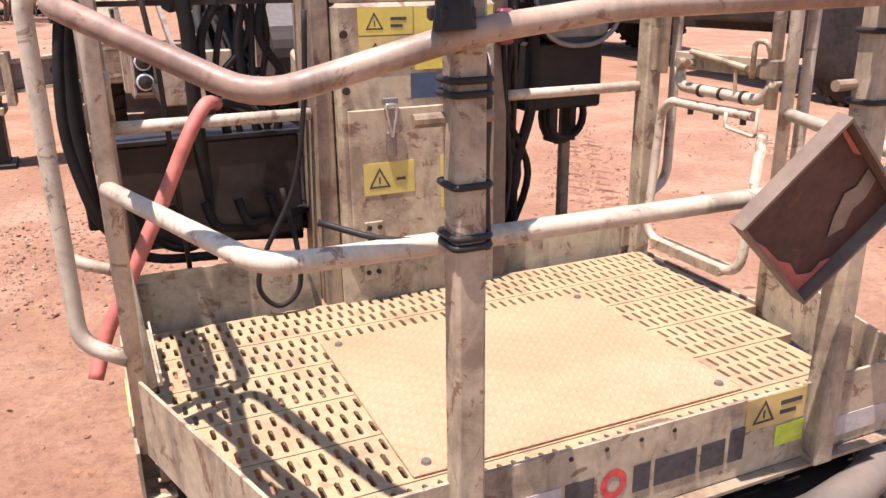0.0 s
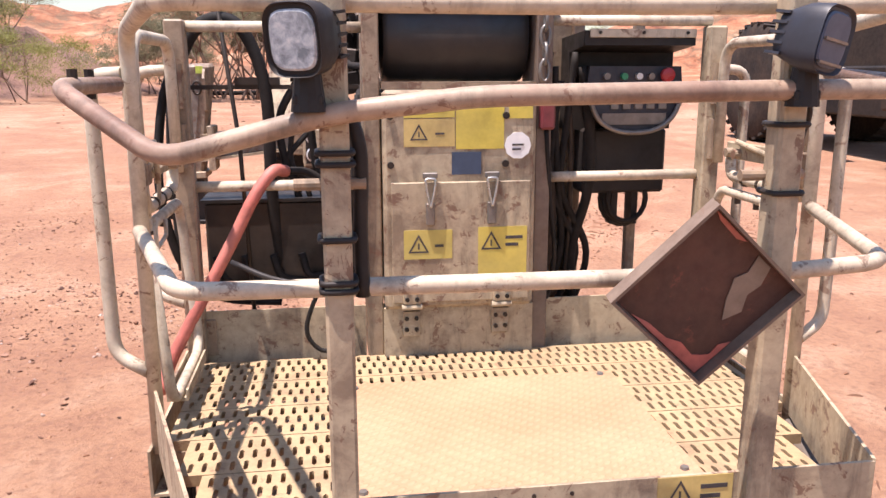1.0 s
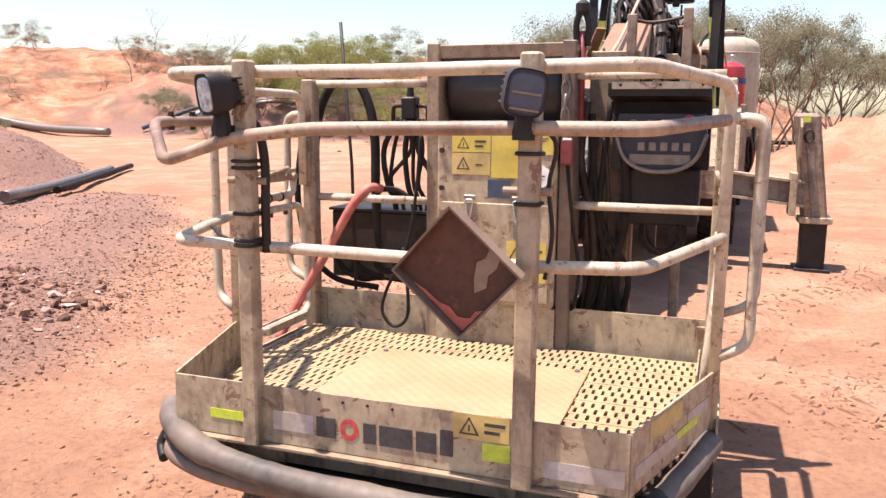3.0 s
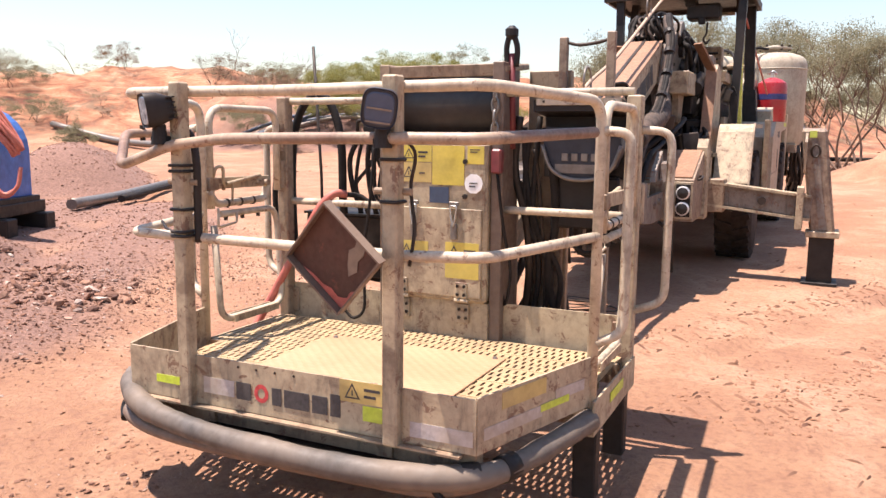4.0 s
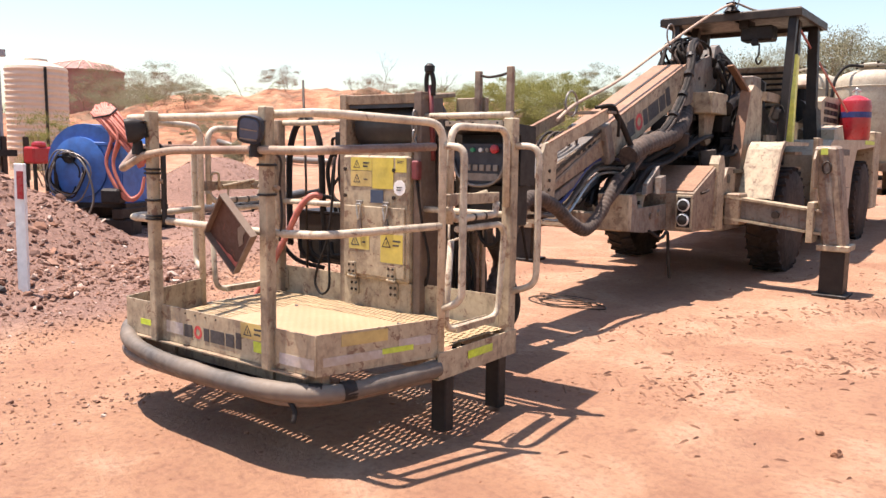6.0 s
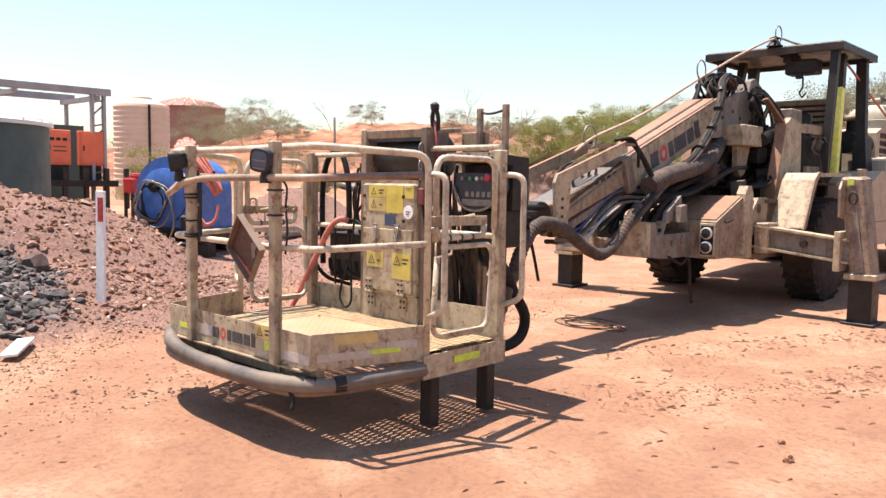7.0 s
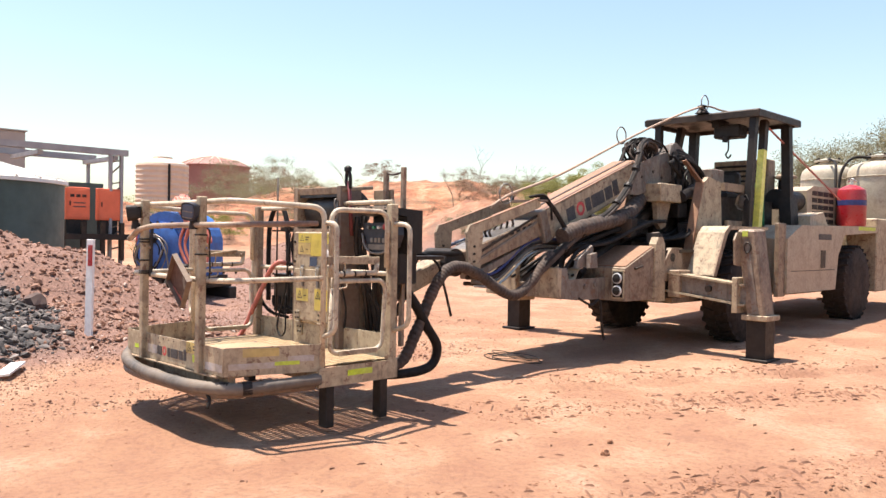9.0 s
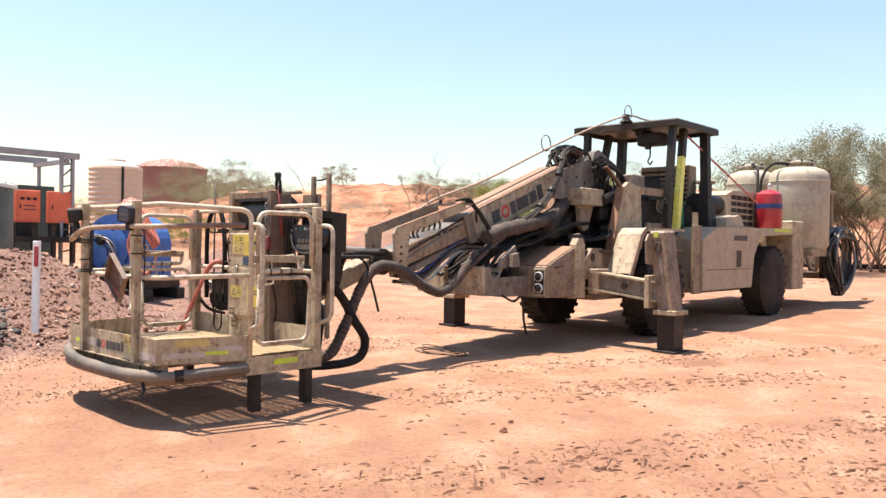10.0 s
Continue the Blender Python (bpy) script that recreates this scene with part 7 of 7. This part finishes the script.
pipe([(-6.4, 6.3, 0.02), (-7.7, 8.4, 0.03), (-9.3, 11.3, 0.02)], 0.075, GREYSTEEL, "grey poly pipe lying on the windrow")
pipe([(-6.9, 7.6, 0.04), (-8.2, 9.7, 0.05), (-9.6, 12.2, 0.03)], 0.055, RUBBER, "black poly pipe lying on the windrow")
for k in range(5):
    pipe([(-19.4 + 0.4 * k, 24.2 + 0.2 * k, 0.08), (-17.9 + 0.5 * k, 26.0 + 0.2 * k, 0.25), (-16.4 + 0.5 * k, 27.7 + 0.2 * k, 0.22), (-15.2 + 0.6 * k, 29.2, 0.1)] if k < 3 else [(-17.6, 24.6 + 0.4 * k, 0.1), (-15.2, 25.9 + 0.3 * k, 0.2), (-12.8, 26.4 + 0.3 * k, 0.12)], 0.08, GREYSTEEL if k % 2 else BLUEPLASTIC, "grey poly pipe piled at the dune foot")
pipe([(-27.5, 23.0, 0.05), (-24.0, 23.4, 0.05), (-20.2, 23.3, 0.05)], 0.14, GREYSTEEL, "long grey pipe lying before the dune foot")
pipe([(-4, 28, 0.05), (5, 31, 0.05), (14, 31, 0.05), (26, 27, 0.05)], 0.08, RUBBER, "long black pipe along the dune foot")


# plants
def leaf_cloud(name, centre, rad, n, size, material, parent, seed, clump=14, tips=()):
    r = random.Random(seed)
    V, F = [], []
    centres = []
    for _ in range(clump):
        while True:
            p = Vector((r.uniform(-1, 1), r.uniform(-1, 1), r.uniform(-0.75, 1)))
            if 0.25 < p.length < 1:
                break
        centres.append((Vector(centre) + Vector((p.x * rad[0], p.y * rad[1], p.z * rad[2])), r.uniform(0.10, 0.30)))
    if tips:
        centres = [(p, r.uniform(0.07, 0.19)) for p in tips]
        clump = len(centres)
    for k in range(n):
        c, s = centres[k % clump]
        d = Vector((r.gauss(0, 1), r.gauss(0, 1), r.gauss(0, 0.8)))
        if d.length > 1.7:
            d *= r.uniform(0.5, 1.7) / d.length
        p = c + Vector((d.x * rad[0], d.y * rad[1], d.z * rad[2])) * s * 0.72
        u = Vector((r.gauss(0, 1), r.gauss(0, 1), r.gauss(0, 1))).normalized()
        w = u.orthogonal().normalized()
        a = size * r.uniform(0.6, 1.5)
        i = len(V)
        V += [p - u * a, p + w * a * 0.5, p + u * a, p - w * a * 0.5]
        F.append((i, i + 1, i + 2, i + 3))
    me = bpy.data.meshes.new(name)
    me.from_pydata([tuple(v) for v in V], [], F)
    me.materials.append(material)
    ob = new(name, me)
    ob.parent = parent
    ob.matrix_parent_inverse = world_of(parent).inverted()
    return ob


def limbs(bm, p, d, length, r, depth, rnd, ends):
    q = p + d * length
    mid = (p + q) / 2 + Vector((rnd.uniform(-1, 1), rnd.uniform(-1, 1), 0)) * length * 0.08
    tube(bm, curve_through([p, mid, q], 3), r, 6, False, [r * (1 - 0.4 * i / 6) for i in range(7)])
    if depth == 0:
        ends.append(q)
        return
    for _ in range(rnd.choice((2, 3))):
        n = (d + Vector((rnd.uniform(-0.8, 0.8), rnd.uniform(-0.8, 0.8), rnd.uniform(-0.15, 0.5)))).normalized()
        limbs(bm, q, n, length * rnd.uniform(0.55, 0.8), r * 0.58, depth - 1, rnd, ends)


def shrub(x, y, h, w, leaf, label, n=1500, seed=0, dead=False, name="shrub", lift=0.0):
    rnd = random.Random(seed)
    z = ground_z(x, y)
    ob = thing(name, (x, y, z), label, "dead tree" if dead else ("tree" if name == "tree" else "shrub"), "dead trees" if dead else "desert shrubs")
    ends = []
    for k in range(1 if dead else (7 if name == "tree" else 4)):
        bm = nb()
        d = Vector((rnd.uniform(-0.75, 0.75), rnd.uniform(-0.75, 0.75), 1)).normalized()
        limbs(bm, Vector((x + rnd.uniform(-.1, .1) * w, y + rnd.uniform(-.1, .1) * w, z - 0.1)), d, h * (0.42 if dead else (0.34 if name == "tree" else 0.36)), 0.007 * h + 0.006, 3 if dead or name == "tree" else 2, rnd, ends)
        part("trunk" if dead else "stem", bm, BARK, ob)
    if not dead:
        leaf_cloud("crown", (x, y, z + h * (0.50 + lift)), (w / 2, w / 2, h * (0.46 - lift * 0.5)), int(n * (10.0 if name == "tree" else 9.0)), (0.0030 if name == "tree" else 0.0036) * math.sqrt(h * w) + 0.009, leaf, ob, seed + 100, 12 + int(w * 9), [e + Vector((rnd.uniform(-.1, .1), rnd.uniform(-.1, .1), rnd.uniform(-.25, .1))) * h * 0.3 for e in ends for _ in range(2)] if name == "tree" else ())
    return ob


OL, YG, DR = "olive-green desert shrub on the red dune", "yellow-green desert shrub on the red dune", "dry grey-brown bush on the red dune"
for k, (x, y, h, w) in enumerate(((-18.7, 25.2, 2.4, 3.0), (-16.1, 23.9, 1.8, 2.6), (-22.5, 32.3, 2.3, 3.2), (-28.9, 23.1, 1.6, 3.4), (-36.2, 23.8, 2.0, 5.0), (-32.9, 25.2, 1.8, 4.0), (-23.4, 35.6, 2.2, 3.6), (-40, 27, 2.4, 4.5), (-38, 20, 2.0, 4.0))):
    shrub(x, y, h * 0.75, w * 0.85, LEAF, OL, 1500, 10 + k)
for k, (x, y, h, w) in enumerate(((-11.3, 26.3, 2.4, 4.2), (-8.4, 24.6, 2.6, 4.0), (-10.4, 30.1, 2.3, 3.2), (-13.3, 31.0, 1.7, 3.4), (-23.1, 20.7, 1.1, 1.8), (-16.4, 32.1, 2.4, 5.0), (-18.6, 34.2, 1.5, 3.4), (-29.7, 19.0, 1.5, 3.0), (-6.0, 29.5, 2.2, 4.0), (-14.2, 29.0, 2.0, 3.0))):
    shrub(x, y, h, w, LEAF_YELLOW if k % 2 else LEAF, YG, 1700, 40 + k)
for k, (x, y, top, w) in enumerate(((-13.3, 26.9, 4.6, 4.2), (-11.6, 27.6, 4.8, 4.4), (-15.6, 26.4, 4.2, 3.0))):
    shrub(x, y, top - ground_z(x, y), w, LEAF_YELLOW, YG, 3200, 60 + k)
for k, (x, y, h, w) in enumerate(((4.7, 24.9, 5.0, 3.6), (-0.6, 28.4, 6.2, 5.4), (-2.1, 30.4, 4.2, 4.4), (2.7, 26.8, 6.0, 5.4), (-3.9, 32.7, 4.6, 4.6), (-6.2, 34.8, 4.0, 4.2), (-1.5, 31.3, 4.6, 4.4), (1.0, 30.5, 6.6, 5.6), (5.2, 29.0, 4.6, 5.2), (-4.8, 29.8, 3.4, 4.4), (-3.4, 27.4, 6.0, 4.8), (-1.9, 26.4, 7.0, 5.0), (3.2, 23.6, 5.6, 4.6))):
    shrub(x, y, h * 0.84, w * 0.95, LEAF, "tall thin-leaved desert tree behind the carrier", 2800, 70 + k, False, "tree", 0.10)
for k, (x, y, h, w) in enumerate(((-18.4, 31.5, 1.5, 2.6), (-31.5, 30.5, 1.4, 2.6), (-26.5, 33.0, 1.6, 3.0), (-20.5, 29.0, 1.3, 2.4), (1.2, 25.0, 2.4, 2.6))):
    shrub(x, y, h, w, LEAF_DRY, DR, 800, 100 + k)
DEAD = ((-24.9, 30.3, 2.6), (-27.3, 34.8, 2.6), (-19.3, 28.5, 2.4), (-21.5, 31.0, 2.2), (-33.0, 29.0, 2.2), (2.2, 24.0, 3.0))
for k, (x, y, h) in enumerate(DEAD):
    shrub(x, y, h, 1, LEAF, "bare dead tree on the dune crest", 0, 300 + k, True, "dead_tree")
# low dry tufts over the dune face
rnd = random.Random(77)
for k in range(230):
    az = radians(rnd.uniform(-38, 78))
    dd = rnd.uniform(33, 56)
    x, y = -math.sin(az) * dd, 4 + math.cos(az) * dd
    shrub(x, y, rnd.uniform(0.4, 1.1), rnd.uniform(0.8, 2.6), rnd.choice((LEAF_DRY, LEAF_DRY, LEAF_DRY, LEAF, LEAF_YELLOW)), DR, 110, 500 + k)

# ---- far left: tanks, generator frame ----
gt = thing("water_tank", (-9.56, 2.2, 0.5), "dark green round water tank with pale ribbed roof", "water tank")
bm = nb()
lathe(bm, (-9.56, 2.2, 0), [(1.70, 0.4), (1.70, 2.2)], 48)
part("wall", bm, GREEN, gt, "", True)
bm = nb()
lathe(bm, (-9.56, 2.2, 0), [(1.76, 2.17), (1.76, 2.23), (1.2, 2.42), (0.5, 2.58), (0.3, 2.62)], 48)
part("roof", bm, OFFWHITE, gt)
for k in range(24):
    a = 2 * math.pi * k / 24
    bm = nb()
    beam(bm, (-9.56 + 1.76 * math.cos(a), 2.2 + 1.76 * math.sin(a), 2.25), (-9.56 + 0.4 * math.cos(a), 2.2 + 0.4 * math.sin(a), 2.62), 0.04, 0.03)
    part("roof_rib", bm, OFFWHITE, gt)
fr = thing("gantry", (-15.3, 6.0, 0.6), "dark steel gantry frame over the electrical cabinets", "steel frame")
for x, y in ((-15.0, 7.05), (-15.0, 7.34), (-15.0, 0.5), (-17.2, 7.3), (-17.2, 0.5)):
    bm = nb()
    span(bm, (x - 0.06, y - 0.035, 0.4), (x + 0.06, y + 0.035, 3.52))
    part("post", bm, GREYPAINT, fr)
for k in range(9):
    bm = nb()
    z0 = 0.9 + 0.29 * k
    beam(bm, (-15.0, 7.09, z0), (-15.0, 7.30, z0 + (0.20 if k % 2 else 0.05)), 0.04, 0.035)
    part("lattice", bm, BROWNSTEEL, fr)
for x in (-15.0, -17.2):
    bm = nb()
    span(bm, (x - 0.08, -1.0, 3.40), (x + 0.08, 7.5, 3.56))
    part("beam", bm, GREYPAINT, fr)
for y in (0.5, 3.0, 5.3, 7.2):
    bm = nb()
    span(bm, (-17.2, y - 0.06, 3.28), (-15.0, y + 0.06, 3.39))
    part("cross_beam", bm, GREYPAINT, fr)
bm = nb()
span(bm, (-17.0, -1.0, 0.5), (-16.6, 7.5, 2.72))
part("back_wall", bm, GREEN, fr)
bm = nb()
span(bm, (-15.6, -1.0, 1.15), (-14.6, 7.5, 1.30))
part("skid", bm, BLACK, fr)
for k in range(6):
    bm = nb()
    span(bm, (-14.75, 5.2 + 0.5 * k, 0.6), (-14.65, 5.3 + 0.5 * k, 1.6))
    part("rail_post", bm, DARKSTEEL, fr)
for y, mt in ((5.91, 0), (6.71, 1)):
    cb = thing("electrical_cabinet", (-15, y, 1.3), "orange-red electrical cabinet on the dark steel frame", "cabinet", "electrical cabinets")
    bm = nb()
    span(bm, (-15.12, y, 1.66), (-14.95, y + 0.60, 2.50), 0.015)
    part("body", bm, ORANGE, cb)
    bm = nb()
    span(bm, (-14.948, y + 0.04, 1.72), (-14.935, y + 0.56, 2.44), 0.004)
    dr = part("door", bm, ORANGE, cb)
    bm = nb()
    span(bm, (-14.934, y + 0.08, 2.02), (-14.915, y + 0.11, 2.14))
    part("handle", bm, BLACK, dr)
    if not mt:
        for k in range(3):
            bm = nb()
            span(bm, (-14.934, y + 0.10 + 0.15 * k, 2.24), (-14.925, y + 0.20 + 0.15 * k, 2.31))
            part("vent", bm, BLACK, dr)
        for z in (2.08, 1.98):
            bm = nb()
            span(bm, (-14.934, y + 0.18, z), (-14.93, y + 0.48, z + 0.03))
            part("text_bar", bm, INK, dr)
    bm = nb()
    span(bm, (-15.12, y + 0.05, 1.30), (-15.0, y + 0.55, 1.66))
    part("stand", bm, BLACK, cb)
bt = thing("corrugated_tank", (-25.3, 13.35, 1.0), "beige corrugated rainwater tank beside the dunes", "water tank")
bm = nb()
lathe(bm, (-25.3, 13.35, 0), [(1.02, 0.5)] + [(1.02 + (0.035 if k % 2 else 0.0), 1.0 + k * 0.10) for k in range(33)] + [(0.4, 4.42), (0.38, 4.5)], 44)
part("wall", bm, BEIGE, bt, "", True)
bm = nb()
rod(bm, (-24.27, 13.15, 1.0), (-24.27, 13.15, 4.15), 0.05)
part("downpipe", bm, BLACK, bt)
rt = thing("red_tank", (-65.6, 37.7, 3.0), "large red-roofed tank on the horizon", "water tank")
bm = nb()
lathe(bm, (-65.6, 37.7, 0), [(3.4, 2.0), (3.4, 8.0)], 48)
part("wall", bm, REDTANK, rt, "", True)
bm = nb()
lathe(bm, (-65.6, 37.7, 0), [(3.52, 7.95), (3.52, 8.05), (2.4, 8.6), (0.8, 8.98), (0.3, 9.1)], 48)
part("roof", bm, REDTANK, rt)
for k in range(20):
    a = 2 * math.pi * k / 20
    bm = nb()
    tube(bm, [(-65.6 + r_ * math.cos(a), 37.7 + r_ * math.sin(a), z_) for r_, z_ in ((3.52, 8.08), (2.4, 8.63), (0.8, 9.01))], 0.05, 5)
    part("roof_rib", bm, BEIGE, rt)
pz = ground_z(-13.0, 7.3)
pump = thing("pump_set", (-13.0, 7.3, pz), "small red pump set on a black stand", "pump")
bm = nb()
span(bm, (-13.3, 7.0, pz + 0.72), (-12.85, 7.52, pz + 1.08), 0.04)
part("engine", bm, RED, pump)
bm = nb()
lathe(bm, (-13.0, 7.2, pz + 1.08), [(0.14, 0.0), (0.15, 0.04), (0.13, 0.09), (0.04, 0.11)], 16)
part("fuel_tank", bm, RED, pump)
for x in (-13.25, -12.9):
    for y in (7.05, 7.47):
        bm = nb()
        span(bm, (x - 0.03, y - 0.03, pz - 0.02), (x + 0.03, y + 0.03, pz + 0.72))
        part("leg", bm, BLACK, pump)
for k, (x, y, h, w) in enumerate(((-55.0, 32.5, 4.6, 5.5), (-52.0, 32.8, 4.0, 6.0), (-48.5, 32.0, 3.6, 6.0), (-45.0, 32.0, 3.0, 6.0), (-50.0, 35.5, 4.2, 5.0))):
    shrub(x, y, h, w, (LEAF, LEAF_DRY)[k % 2], "grey-green desert bush before the far tank", 1300, 950 + k)
shrub(-16.6, 9.1, 2.0, 1.9, LEAF_YELLOW, "yellow-green bush beside the corrugated tank", 700, 901)
sh = thing("site_shed", (-26, 6.2, 1.0), "plain grey-beige site shed far behind the frame", "shed")
bm = nb()
span(bm, (-28, 2.0, 0.6), (-25, 8.0, 4.95), 0.02)
part("wall", bm, SHED, sh)
bm = nb()
span(bm, (-28.05, 1.95, 4.95), (-24.95, 8.05, 5.0))
part("roof", bm, SHED, sh)

# ---- parked haul truck on the other side ----
ht = thing("haul_truck", (8.2, 9.5, 0.2), "large dark mining truck parked beside the carrier", "mining truck")


def big_wheel(x, y, r, w):
    z = ground_z(x, y) + r * 0.985
    wh = part("wheel", lathe(nb(), (x, y, z), [(r * 0.5, -w / 2), (r * 0.88, -w / 2), (r * 0.97, -w * 0.40), (r * 0.97, w * 0.40), (r * 0.88, w / 2), (r * 0.5, w / 2)], 40, "x"), TYRE, ht, "big dusty tyre", True)
    for k in range(30):
        for sd in (-1, 1):
            bm = nb()
            box(bm, (sd * w * 0.25, 0, r * 0.975), (w * 0.47, 0.08, 0.05), (0, 0, sd * 20))
            bmesh.ops.transform(bm, matrix=Matrix.Translation((x, y, z)) @ Matrix.Rotation(2 * math.pi * k / 30 + sd * 0.05, 4, "X"), verts=bm.verts)
            part("tread_lug", bm, TYRE, wh)
    bm = nb()
    lathe(bm, (x, y, z), [(r * 0.15, -w * 0.46), (r * 0.2, -w * 0.30), (r * 0.42, -w * 0.28), (r * 0.52, -w * 0.47), (r * 0.52, w * 0.47), (r * 0.15, w * 0.30)], 28, "x")
    part("rim", bm, GREYSTEEL, wh)


for x in (7.45, 9.6):
    big_wheel(x, 6.3, 0.88, 0.55)
    big_wheel(x + 0.25, 13.3, 1.05, 0.6)
bm = nb()
span(bm, (7.85, 4.6, 0.75), (9.5, 15.0, 1.5), 0.03)
part("chassis", bm, BLACK, ht)
bm = nb()
prism(bm, [(7.6, 1.5), (7.6, 2.2), (11.0, 2.3), (11.6, 1.8), (11.6, 1.5)], "x", 7.9, 9.8)
part("dump_body", bm, DARKSTEEL, ht)
bm = nb()
span(bm, (7.5, 4.2, 1.5), (9.8, 7.2, 2.3), 0.05)
part("engine_hood", bm, DARKSTEEL, ht)
bm = nb()
span(bm, (7.3, 7.3, 0.9), (8.0, 9.6, 1.5), 0.03)
part("side_tank", bm, DARKSTEEL, ht)
bm = nb()
lathe(bm, (7.3, 10.4, 1.25), [(0.05, -0.12), (0.17, -0.12), (0.17, 0.0), (0.06, 0.02)], 18, "x")
part("filter_cap", bm, YELLOW_DIRTY, ht)
ht.location.x += 0.58
